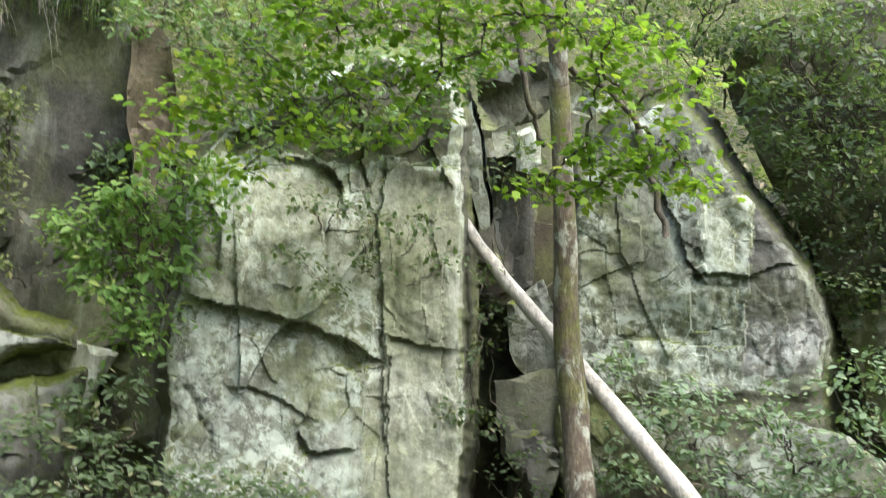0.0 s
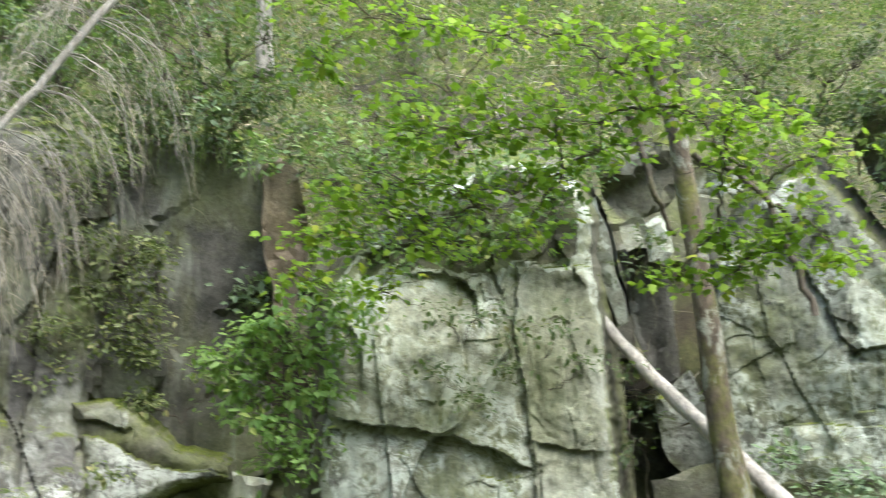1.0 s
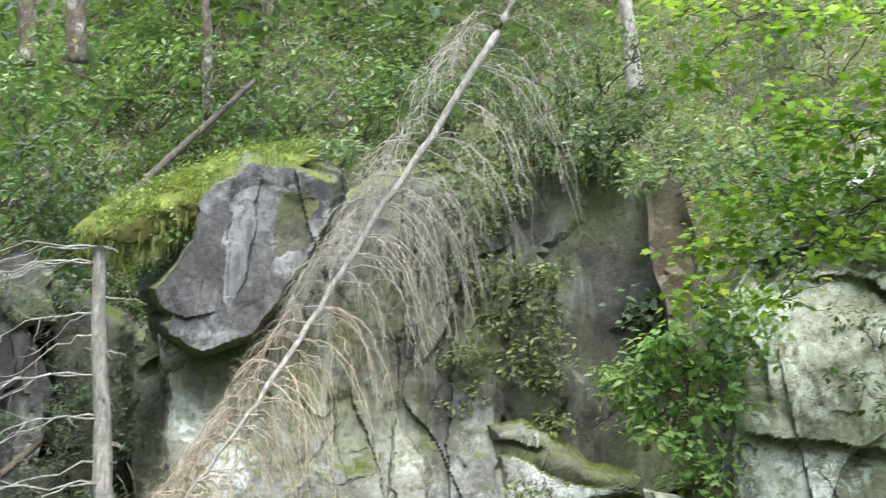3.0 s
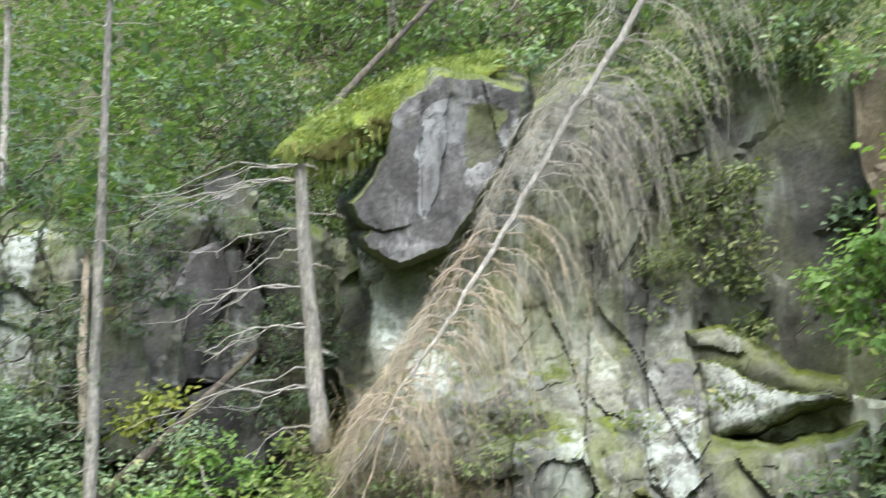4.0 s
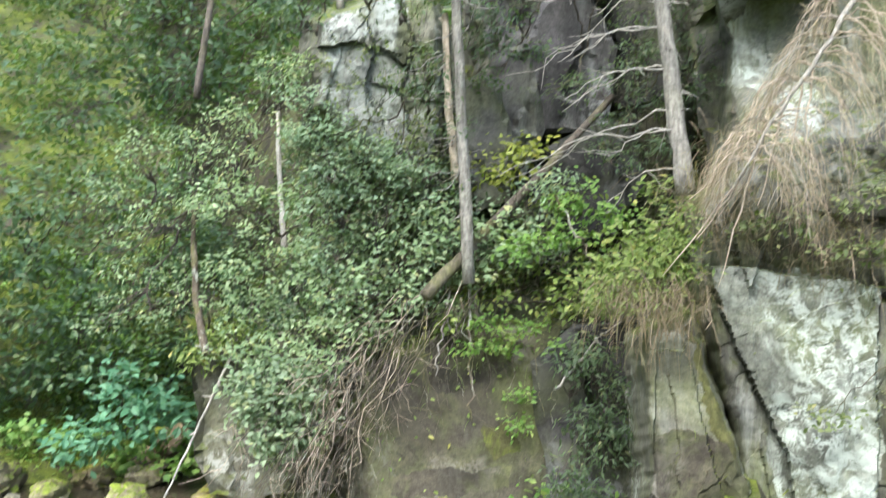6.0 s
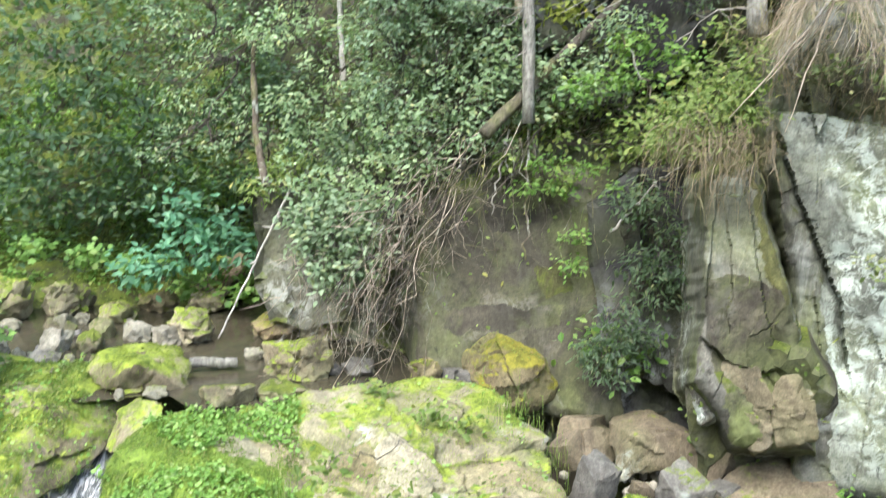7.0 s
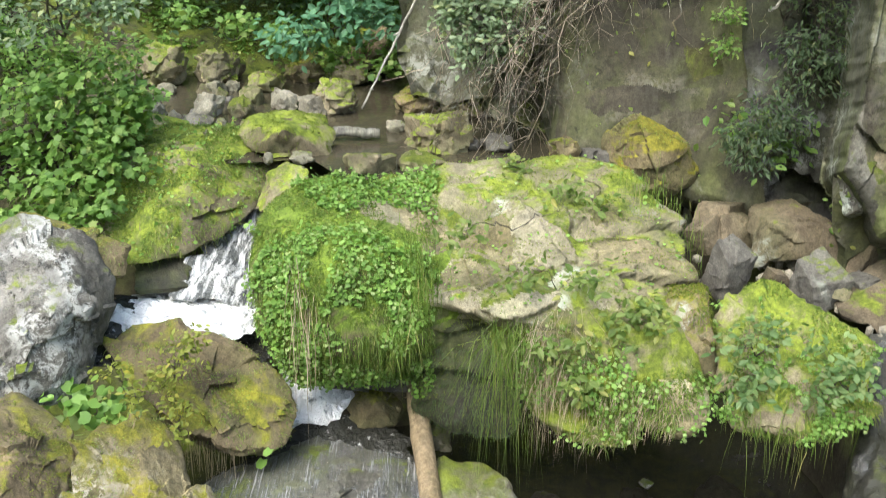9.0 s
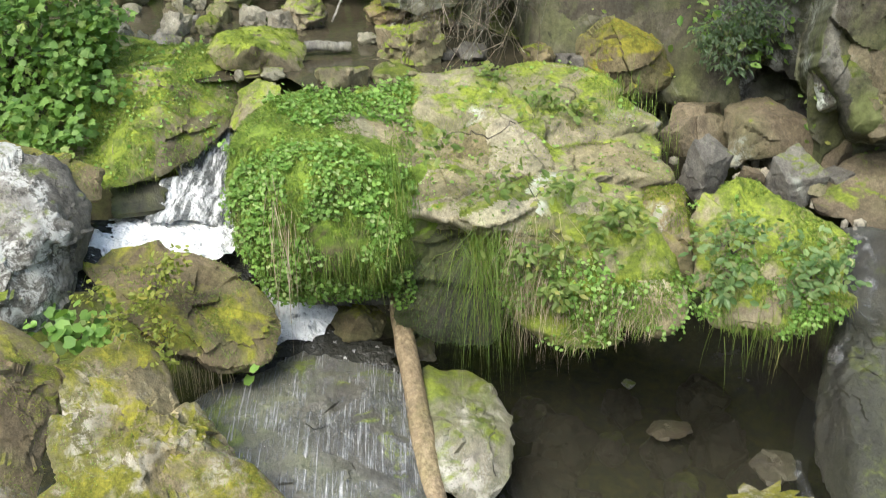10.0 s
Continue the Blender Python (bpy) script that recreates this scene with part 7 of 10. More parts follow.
ribbon("water_chute", [(-8.42, 0.4, 1.2), (-8.2, 0.42, 1.1), (-8.0, 0.47, 1.01), (-7.76, 0.50, 0.88), (-7.5, 0.46, 0.78)], [(-8.4, 0.55, 1.12), (-8.2, 0.74, 1.04), (-8.0, 0.96, 0.96), (-7.78, 1.08, 0.88), (-7.52, 0.86, 0.77)], FOAM, "white chute between two boulders", seed=3, n=50, m=34, lumps=0.045, rag_k=0.1)
ribbon("water_veil", [(-5.26, 4.27, 1.73), (-5.13, 4.12, 1.48), (-5.04, 4.02, 1.16), (-4.95, 3.95, 0.80)], [(-5.16, 4.30, 1.73), (-4.97, 4.12, 1.48), (-4.86, 3.99, 1.20), (-4.79, 3.92, 0.87)], VEIL, "thin veil of water falling into the pool", seed=7, lumps=0.03)
ribbon("water_veil", [(-5.80, 4.64, 2.06), (-5.52, 4.50, 1.86), (-5.26, 4.29, 1.65)], [(-5.67, 4.80, 2.08), (-5.38, 4.67, 1.90), (-5.04, 4.38, 1.67)], VEIL, "water running over the grey rock", seed=8, lumps=0.03)
ribbon("water_splash", [(-4.98, 3.84, 0.62), (-4.8, 3.78, 0.58), (-4.62, 3.64, 0.56)], [(-4.9, 3.9, 0.62), (-4.72, 3.86, 0.58), (-4.52, 3.74, 0.56)], VEIL, "splashing water beside the low stone", seed=9, lumps=0.05)
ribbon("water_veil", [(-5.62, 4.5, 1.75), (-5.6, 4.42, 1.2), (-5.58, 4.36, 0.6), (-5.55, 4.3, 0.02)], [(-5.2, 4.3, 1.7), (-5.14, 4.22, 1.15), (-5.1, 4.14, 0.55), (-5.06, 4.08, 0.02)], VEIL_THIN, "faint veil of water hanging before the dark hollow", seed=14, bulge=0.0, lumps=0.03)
ribbon("water_veil", [(-6.82, 1.29, 0.63), (-6.29, 1.08, 0.54), (-5.73, 0.87, 0.43)], [(-6.74, 1.48, 0.58), (-6.19, 1.34, 0.49), (-5.64, 1.20, 0.42)], VEIL, "white water falling behind the log", seed=10, lumps=0.04)
ribbon("water_veil", [(-6.79, 1.04, 0.69), (-6.66, 1.39, 0.62)], [(-6.55, 1.03, 0.69), (-6.43, 1.34, 0.63)], VEIL, "water slipping over the brown ledge", seed=11, lumps=0.02)
tagged(rock("water_film", [(-7.05, -0.33, 0.68), (-7.38, -0.03, 0.65), (-7.49, 0.37, 0.67), (-7.47, 0.81, 0.74), (-7.08, 1.36, 0.67), (-6.45, 1.51, 0.55), (-5.80, 1.45, 0.38), (-5.25, 1.15, 0.29), (-5.43, 0.16, 0.42), (-6.13, -0.41, 0.60), (-6.64, 0.64, 0.72), (-7.38, 0.73, -0.29)], FILM, seed=27, sub=6, chip=0.03, grow=1.055), "water sheeting over the smooth rock dome", "water", kind="structure")
ribbon("water_landing", [(-7.59, 0.48, 0.82), (-7.42, 0.36, 0.71), (-7.28, -0.08, 0.67)], [(-7.65, 1.05, 0.79), (-7.22, 1.45, 0.74), (-6.91, 1.36, 0.61)], WATER_LAND, "clear shallow water above the cascade", seed=4, bulge=0.0, lumps=0.02)

# ---- trunks, logs and dead wood ----
def trunk_path(pts, r0, r1, n=16, wob=0.004, seed=0):
    p = np.array(pts)
    s = np.linspace(0, len(p) - 1, n)
    q = np.stack([np.interp(s, np.arange(len(p)), p[:, k]) for k in range(3)], 1)
    rnd = np.random.RandomState(seed)
    q[1:-1] += rnd.normal(0, wob, (n - 2, 3))
    return q, np.linspace(r0, r1, n) * rnd.uniform(0.93, 1.07, n)


def capped(paths, segs=12):
    v, f = tube(paths, segs)
    f = np.concatenate([np.stack([f[:, 0], f[:, 1], f[:, 2]], 1), np.stack([f[:, 0], f[:, 2], f[:, 3]], 1)])
    base, extra, caps = 0, [], []
    for pts, rad in paths:
        k = len(pts) * segs
        for ring, end in ((base, pts[0]), (base + k - segs, pts[-1])):
            c = len(v) + len(extra)
            extra.append(end)
            caps += [(ring + j, ring + (j + 1) % segs, c) for j in range(segs)]
        base += k
    return np.concatenate([v, np.array(extra)]), np.concatenate([f, np.array(caps)])


def log(name, pts, r0, r1, material, label, category="log", seed=0, knots=6, wob=0.004, knot_mat=None):
    """A trunk or log with knots and short broken branch stubs."""
    rnd = np.random.RandomState(seed + 3)
    top = thing(name, label, category)
    path, rad = trunk_path(pts, r0, r1, wob=wob, seed=seed)
    o = path[0].copy()
    top.location = o
    v, f = capped([(path - o, rad)], 12)
    v = v + max(0.006, 0.11 * r0) * np.stack([fbm(v + o, 5.0, seed + k) for k in range(3)], 1)
    mesh_thing("trunk", v, f, material, top)
    for k in range(knots):
        i = rnd.randint(1, len(path) - 1)
        d = rnd.normal(0, 1, 3)
        d[2] *= 0.4
        d /= np.linalg.norm(d)
        v, f = capped([(np.array([path[i] - o, path[i] - o + d * (rad[i] + rnd.uniform(0.02, 0.1))]), np.array([0.014, 0.006]))], 6)
        mesh_thing("branch_stub", v, f, knot_mat or material, top)
    return top, path, rad


log("log", [(-0.28, 9.50, 7.85), (0.19, 9.28, 7.17), (0.63, 9.03, 6.62), (1.21, 8.66, 5.90), (1.74, 8.20, 5.17)], 0.058, 0.085, LOG_PALE, "pale barkless log leaning against the cliff", seed=1, knots=9, knot_mat=BARK)
log("log", [(-7.60, 1.57, 1.12), (-7.22, 1.51, 0.95), (-6.62, 1.45, 0.67), (-5.66, 1.32, 0.33), (-5.29, 1.27, 0.23)], 0.08, 0.105, LOG_BROWN, "stripped brown log standing in the cascade", seed=2, knots=5)
log("log", [(-8.65, 6.01, 7.03), (-8.75, 5.30, 6.31), (-8.73, 4.41, 5.52), (-8.67, 3.83, 5.01)], 0.035, 0.065, BARK_DARK, "dark fallen trunk across the recess", seed=3, knots=6)
log("log", [(-8.04, 6.20, 9.39), (-7.85, 6.68, 10.06), (-7.39, 7.40, 11.12)], 0.05, 0.03, BARK_DARK, "thin fallen stem lying on the wooded slope", seed=8)
log("log", [(-10.02, 1.29, 2.69), (-9.93, 1.75, 2.67)], 0.055, 0.05, SNAG, "bleached driftwood lying in the shallow stream", seed=9, knots=1)
log("stick", [(-10.42, 2.45, 4.38), (-10.21, 2.00, 3.60), (-9.94, 1.57, 2.93)], 0.016, 0.009, DEADWOOD, "long bleached stick leaning from the bank to the water", "stick", seed=10, knots=6)

# standing trees
TREES = [
    ([(-8.56, 4.02, 10.34), (-8.68, 4.16, 8.55), (-8.70, 4.24, 6.91), (-8.47, 4.19, 5.13)], 0.028, 0.064, SNAG, "slender grey spruce trunk with thin dead twigs", 5),
    ([(0.44, 8.05, 9.70), (0.60, 8.19, 9.14), (0.65, 8.39, 8.60), (0.71, 8.58, 7.52), (0.74, 8.68, 6.54), (0.83, 8.66, 5.77), (0.86, 8.53, 5.03)], 0.07, 0.13, BARK, "lichen-covered maple trunk standing before the cliff", 6),
    ([(-3.64, 9.43, 12.18), (-3.67, 9.59, 11.53), (-3.71, 9.73, 10.81)], 0.07, 0.1, DEADWOOD, "grey trunk on the slope above the cliff", 11),
    ([(-8.01, 7.14, 12.39), (-8.18, 7.47, 10.88)], 0.05, 0.06, BARK, "pale trunk among the upper bushes", 12),
    ([(-8.29, 7.44, 12.38), (-8.37, 7.59, 11.69), (-8.34, 7.62, 10.78)], 0.05, 0.06, DEADWOOD, "pale straight stem above the moss ledge", 13),
] + [
    ([(-9.76, 5.96, 12.33), (-9.86, 6.17, 11.54)], 0.1, 0.11, BARK, "brown trunk high on the slope", 14),
    ([(-9.42, 6.38, 12.42), (-9.53, 6.57, 11.64)], 0.12, 0.13, BARK, "broken brown trunk high on the slope", 15),
    ([(-10.32, 3.77, 10.65), (-10.45, 3.91, 9.42), (-10.37, 3.92, 8.63)], 0.03, 0.04, DEADWOOD, "thin pale stem in the undergrowth", 16),
    ([(-10.45, 3.50, 10.60), (-10.61, 3.69, 9.21), (-10.49, 3.72, 8.06)], 0.03, 0.045, DEADWOOD, "thin grey stem beside the white crag", 17),
    ([(-9.08, 4.27, 7.80), (-9.03, 4.28, 6.84), (-8.96, 4.32, 6.13)], 0.03, 0.05, DEADWOOD_TAN, "split brown stem beside the white crag", 18),
] + [
    ([(-11.37, 3.28, 7.14), (-11.36, 3.28, 6.28), (-11.17, 3.27, 5.45)], 0.022, 0.035, LOG_PALE, "broken bleached stake in the bushes", 19),
    ([(-12.58, 2.78, 9.79), (-12.58, 2.84, 8.66), (-12.48, 2.60, 7.30)], 0.035, 0.045, BARK_DARK, "dark crooked stem in the woods", 20),
    ([(-11.72, 2.39, 6.11), (-11.54, 2.32, 5.36), (-11.19, 2.32, 4.64)], 0.025, 0.035, BARK, "pale dead stem in the bushes", 21),
    ([(-10.86, 2.18, 5.55), (-10.75, 2.16, 4.96), (-10.49, 2.20, 4.38)], 0.03, 0.045, BARK, "leaning grey stem over the stream", 22),
]
for pts, r0, r1, material, label, sd in TREES:
    tr, path, rad = log("tree", pts, r0, r1, material, label, "tree", seed=sd, knots=4)
    o, rnd = path[0], np.random.RandomState(sd)
    if sd in (5, 16, 17, 18):
        for k in range(26 if sd == 5 else 12):
            i = rnd.randint(1, len(path) - 2)
            a = rnd.uniform(0, 6.28)
            e = path[i] - o + np.array((math.cos(a), math.sin(a), rnd.uniform(-0.5, 0.1))) * rnd.uniform(0.25, 0.8)
            v, f = tube([(bend(path[i] - o, e, 0.05, 0.12), np.linspace(0.007, 0.002, 8))], 4)
            mesh_thing("dead_twig", v, f, DEADWOOD, tr)

# snapped dead spruce with long sagging side branches
snag, path, rad = log("dead_spruce", [(-7.04, 5.22, 8.48), (-7.04, 5.30, 7.74), (-6.95, 5.36, 6.81), (-6.75, 5.33, 5.91)], 0.05, 0.085, SNAG, "grey snapped dead spruce with bare sagging branches", "dead tree", seed=4, knots=14)
rnd = np.random.RandomState(4)
o = path[0].copy()
rightward = np.array((-6.35, 6.10, 7.40)) - np.array((-7.04, 5.34, 7.38))
rightward /= np.linalg.norm(rightward)
for k in range(26):
    i = int(np.clip(rnd.uniform(0.02, 0.95) * 16, 0, 15))
    left = rnd.rand() < 0.72
    ln = rnd.uniform(0.45, 1.25) if left else rnd.uniform(0.12, 0.3)
    d = rightward * (-1 if left else 1) + rnd.normal(0, 0.35, 3) * (1, 1, 0.2)
    a = path[i] - o
    e = a + d * ln - (0, 0, ln * rnd.uniform(0.2, 0.45))
    main_twig = bend(a, e, -0.1 * ln, 0.1, 9)
    tw = [(main_twig, np.linspace(0.011, 0.003, 9))]
    if left:
        for j in range(rnd.randint(2, 7)):
            s = main_twig[rnd.randint(3, 9)]
            tw.append((bend(s, s + d * rnd.uniform(0.1, 0.35) + rnd.normal(0, 0.12, 3) - (0, 0, 0.08), 0.02, 0.15, 5), np.linspace(0.005, 0.0015, 5)))
    v, f = tube(tw, 5)
    mesh_thing("bare_branch", v, f, DEADWOOD, snag)

# fallen spruce that hangs head down over the cliff
spruce = thing("fallen_spruce", "dead spruce hanging head down over the cliff, bare drooping twigs", "dead tree")
path, rad = trunk_path([(-3.85, 7.68, 11.6), (-4.27, 7.39, 10.60), (-4.76, 7.04, 9.59), (-5.10, 6.67, 8.80), (-5.43, 6.26, 7.86), (-5.61, 5.78, 7.07), (-5.75, 5.33, 6.45), (-5.83, 5.00, 5.94)], 0.046, 0.01, n=40, wob=0.008, seed=7)
o = path[0].copy()
spruce.location = o
v, f = capped([(path - o, rad)], 10)
mesh_thing("trunk", v, f, DEADWOOD, spruce)
rnd = np.random.RandomState(17)
axis = path[-1] - path[0]
axis /= np.linalg.norm(axis)
towards = -np.array((-0.68, 0.61, 6.01)) + np.array((-0.12, -0.16, 5.71))
side = np.cross(axis, towards)
side /= np.linalg.norm(side)
if side @ rightward < 0:
    side = -side
for k in range(190):
    t = rnd.uniform(0.1, 0.97)
    i = t * 39
    a = path[int(i)] - o
    right = rnd.rand() < 0.5
    ln = (1.25 - 0.75 * t) * rnd.uniform(0.55, 1.0) * (1.2 if right else 1.1)
    out = side * (1 if right else -1) * rnd.uniform(0.4, 1.0) + towards * rnd.uniform(-0.15, 0.5) + axis * (rnd.uniform(0.1, 0.5) if not right else rnd.uniform(-0.25, 0.2)) + (0, 0, 0.4 if right else 0.35)
    out /= np.linalg.norm(out)
    w = np.linspace(0, 1, 12)[:, None]
    arc = a + out * ln * (w - 0.25 * w ** 3) - np.array((0, 0, 1.0)) * ln * (1.15 * w ** 2.3)
    arc[1:] += rnd.normal(0, 0.013, (11, 3))
    material = DEADWOOD_TAN if t > 0.55 and rnd.rand() < 0.8 else DEADWOOD
    v, f = tube([(arc, np.linspace(0.0065, 0.0018, 12))], 4)
    br = mesh_thing("branch", v, f, material, spruce)
    nt = 32 if t < 0.55 else 30
    j = rnd.uniform(2, 11, nt)
    base = arc[j.astype(int)] * (1 - (j % 1))[:, None] + arc[np.minimum(j.astype(int) + 1, 11)] * (j % 1)[:, None]
    dd = rnd.normal(0, 0.6, (nt, 3)) + out * 0.5 - (0, 0, 0.5)
    v, f = blade_mesh(base, dd, rnd.uniform(0.06, 0.34, nt), np.full(nt, 0.0016), 0.9, rnd)
    mesh_thing("twig_fringe", v, f, DRY if material == DEADWOOD_TAN else DRY_GREY, br, smooth=False)["kind"] = "stuff"
# forked tip of the spruce
for k in range(9):
    a = path[30 + k % 9] - o
    e = a + axis * rnd.uniform(0.5, 1.1) + side * rnd.uniform(-0.35, 0.35)
    v, f = tube([(bend(a, e, 0.03, 0.06), np.linspace(0.01, 0.003, 8))], 5)
    mesh_thing("tip_branch", v, f, DEADWOOD_TAN, spruce)

# tangle of dead roots and branches under the slender trunk
tangle = thing("brush_tangle", "tangle of dead brown roots and branches hanging to the stream", "brushwood")
rnd = np.random.RandomState(23)
starts = np.array([(-8.67, 4.27, 5.14), (-8.75, 4.12, 5.27), (-8.84, 3.93, 5.00), (-8.92, 3.74, 4.83), (-8.99, 3.54, 4.61), (-9.06, 3.33, 4.39), (-9.11, 3.12, 4.12), (-9.12, 3.01, 3.95), (-9.04, 3.44, 4.66), (-8.89, 3.84, 5.05)])
ends = np.array([(-9.40, 2.42, 2.87), (-9.30, 2.62, 2.76), (-9.54, 2.23, 3.20), (-9.26, 2.84, 2.87), (-9.41, 2.66, 3.19), (-9.24, 3.13, 3.19), (-9.51, 2.57, 3.52), (-9.24, 2.72, 2.66), (-9.31, 3.21, 3.63), (-9.37, 2.99, 3.52), (-9.33, 3.33, 3.97), (-9.16, 3.75, 4.08), (-8.98, 4.16, 4.21)])
o = starts[0].copy()
tangle.location = o
for k in range(95):
    a = starts[rnd.randint(len(starts))] + rnd.normal(0, 0.15, 3)
    e = ends[rnd.randint(len(ends))] + rnd.normal(0, 0.35, 3)
    a = a + (e - a) * rnd.uniform(0, 0.35)
    p = bend(a - o, e - o, rnd.uniform(-0.3, 0.25), 0.22, 10)
    tw = [(p, np.linspace(rnd.uniform(0.003, 0.007), 0.0015, 10))]
    for j in range(5):
        s = p[rnd.randint(3, 10)]
        tw.append((bend(s, s + rnd.normal(0, 0.16, 3) - (0, 0, 0.22), 0.0, 0.2, 5), np.linspace(0.004, 0.0015, 5)))
    v, f = tube(tw, 4)
    mesh_thing("dead_branch", v, f, (BARK_DARK, DEADWOOD_TAN, BARK)[k % 3], tangle)
roots = thing("hanging_roots", "thin dark roots hanging down the earthy wall", "roots")
rnd = np.random.RandomState(29)
tops = np.array([(-8.89, 3.61, 4.51), (-8.77, 3.91, 4.68), (-8.69, 4.10, 4.95), (-8.61, 4.27, 5.01), (-8.47, 4.48, 4.69), (-8.28, 4.75, 4.54), (-8.14, 4.97, 4.50), (-7.96, 5.23, 4.57)])
roots.location = tops[0]
for k in range(34):
    u = rnd.uniform(0, 6.99)
    s = tops[int(u)] * (1 - u % 1) + tops[int(u) + 1] * (u % 1) - tops[0]
    v, f = tube([(bend(s, s + (rnd.normal(0, 0.15), rnd.normal(0, 0.15), -rnd.uniform(0.3, 1.1)), 0.0, 0.18, 9), np.linspace(0.005, 0.0015, 9))], 4)
    mesh_thing("root", v, f, (BARK, BARK_DARK)[k % 2], roots)
# bare sticks that stand out along the walls
STICKS = [[(-7.83, 4.72, 4.18), (-7.53, 5.26, 4.84)], [(-8.05, 4.89, 5.96), (-7.94, 5.08, 5.56), (-7.87, 5.17, 5.35)], [(-8.58, 5.23, 5.56), (-8.52, 5.32, 5.22)], [(-7.78, 5.04, 4.46), (-7.62, 5.32, 4.82)], [(-0.02, 9.38, 7.23), (0.25, 9.39, 7.13)], [(-2.98, 8.06, 5.48), (-2.79, 8.13, 5.64), (-2.82, 8.12, 5.80)], [(-9.24, 4.51, 7.57), (-8.83, 4.85, 8.38)], [(-6.64, 8.37, 10.12), (-6.15, 8.47, 10.59)], [(-7.09, 8.06, 10.98), (-6.41, 8.37, 11.35)], [(-8.76, 5.93, 6.55), (-8.67, 6.10, 6.26)], [(-8.74, 4.13, 5.05), (-8.74, 3.97, 4.24)], [(-8.65, 4.29, 5.06), (-8.53, 4.24, 3.82)]]
for k, s in enumerate(STICKS):
    log("stick", s, 0.014, 0.006, (DEADWOOD, BARK)[k % 2], "thin bare dead stick caught on the rock", "stick", seed=30 + k, knots=1, wob=0.02)

# ---- foliage ----
# maple crown over the buttress
maple = thing("maple_tree", "young maple with bright green leaves spread before the cliff", "tree")
rnd = np.random.RandomState(8)
mc = np.array([(-1.43, 6.84, 8.68, 0.26), (-1.10, 6.94, 8.60, 0.30), (-0.77, 6.94, 8.69, 0.30), (-1.27, 7.01, 8.36, 0.30), (-1.71, 6.91, 8.36, 0.30), (-2.03, 6.87, 8.25, 0.26), (-2.19, 6.90, 8.00, 0.26), (-2.31, 6.97, 7.67, 0.22), (-1.92, 6.99, 7.99, 0.30), (-1.60, 7.02, 8.13, 0.26), (-1.02, 7.11, 8.18, 0.26), (-0.68, 7.12, 8.27, 0.26), (-1.35, 7.14, 7.91, 0.22), (-0.35, 7.00, 8.63, 0.30), (-0.01, 6.98, 8.71, 0.26)] + [(0.28, 6.95, 8.75, 0.26), (0.61, 6.95, 8.71, 0.30), (0.94, 6.93, 8.66, 0.30), (0.83, 7.07, 8.36, 0.26), (1.23, 6.94, 8.54, 0.26), (1.44, 7.01, 8.26, 0.22), (1.09, 7.12, 8.12, 0.26), (1.34, 7.16, 7.88, 0.22), (0.77, 7.25, 7.85, 0.17), (1.55, 7.21, 7.55, 0.17), (1.15, 7.25, 7.68, 0.17), (0.44, 7.35, 7.56, 0.13), (0.82, 7.32, 7.56, 0.13), (-0.68, 7.23, 7.95, 0.19), (-1.80, 7.14, 7.60, 0.17), (-0.35, 7.11, 8.36, 0.17)]
              + [(-1.97, 6.14, 9.54, 0.26), (-1.60, 6.30, 9.43, 0.30), (-1.14, 6.44, 9.37, 0.30), (-0.65, 6.54, 9.28, 0.30), (-0.20, 6.60, 9.22, 0.30), (0.12, 6.72, 8.98, 0.30), (-0.85, 6.71, 8.91, 0.26), (-0.36, 6.80, 8.79, 0.30), (-1.17, 6.76, 8.70, 0.26), (-1.49, 6.61, 8.89, 0.26), (-1.99, 6.36, 9.14, 0.26), (-0.05, 6.94, 8.46, 0.26), (0.36, 6.64, 9.13, 0.26)])
root = np.array((0.67, 8.40, 8.24))
maple.location = root
# each spray hangs on the nearest one that is closer to the trunk
cen = mc[:, :3] - root
order = np.argsort(np.linalg.norm(cen * (1, 1, 0.7), axis=1))
joints, paths = [np.array((0, 0, z)) for z in (-0.5, 0.0, 0.6, 1.1)], []
for i in order:
    c, r = cen[i], mc[i, 3]
    j = joints[int(np.argmin([np.linalg.norm(c - q) + 0.25 * np.linalg.norm(q) for q in joints]))]
    far = np.linalg.norm(c)
    paths.append((bend(j, c, -0.05, 0.2, 10), np.linspace(max(0.02 - 0.004 * far, 0.008), 0.005, 10)))
    joints.append(c)
    for k in range(6):
        paths.append((bend(c, c + rnd.normal(0, 1, 3) * (r, r, r * 0.4), 0.02, 0.2, 6), np.linspace(0.004, 0.0015, 6)))
v, f = tube(paths, 5)
mesh_thing("branch_frame", v, f, BARK_DARK, maple)
d = rnd.normal(0, 1, (len(mc) * 12, 3))
d /= np.linalg.norm(d, axis=1)[:, None]
rr = np.repeat(mc[:, 3], 12)
ends = np.repeat(mc[:, :3], 12, 0) - root + d * np.stack([rr, rr, rr * 0.42], 1) * rnd.uniform(0.3, 1.15, (len(d), 1))
pos, dr, up, sz = sprig_leaves(ends, d, rnd, 8, 0.1, 0.075, 0.7, 0.2, 0.55)
v, f = leaf_mesh(pos, dr, up, sz, "lobed")
mesh_thing("crown", v, f, LEAF_BRIGHT, maple, smooth=False)
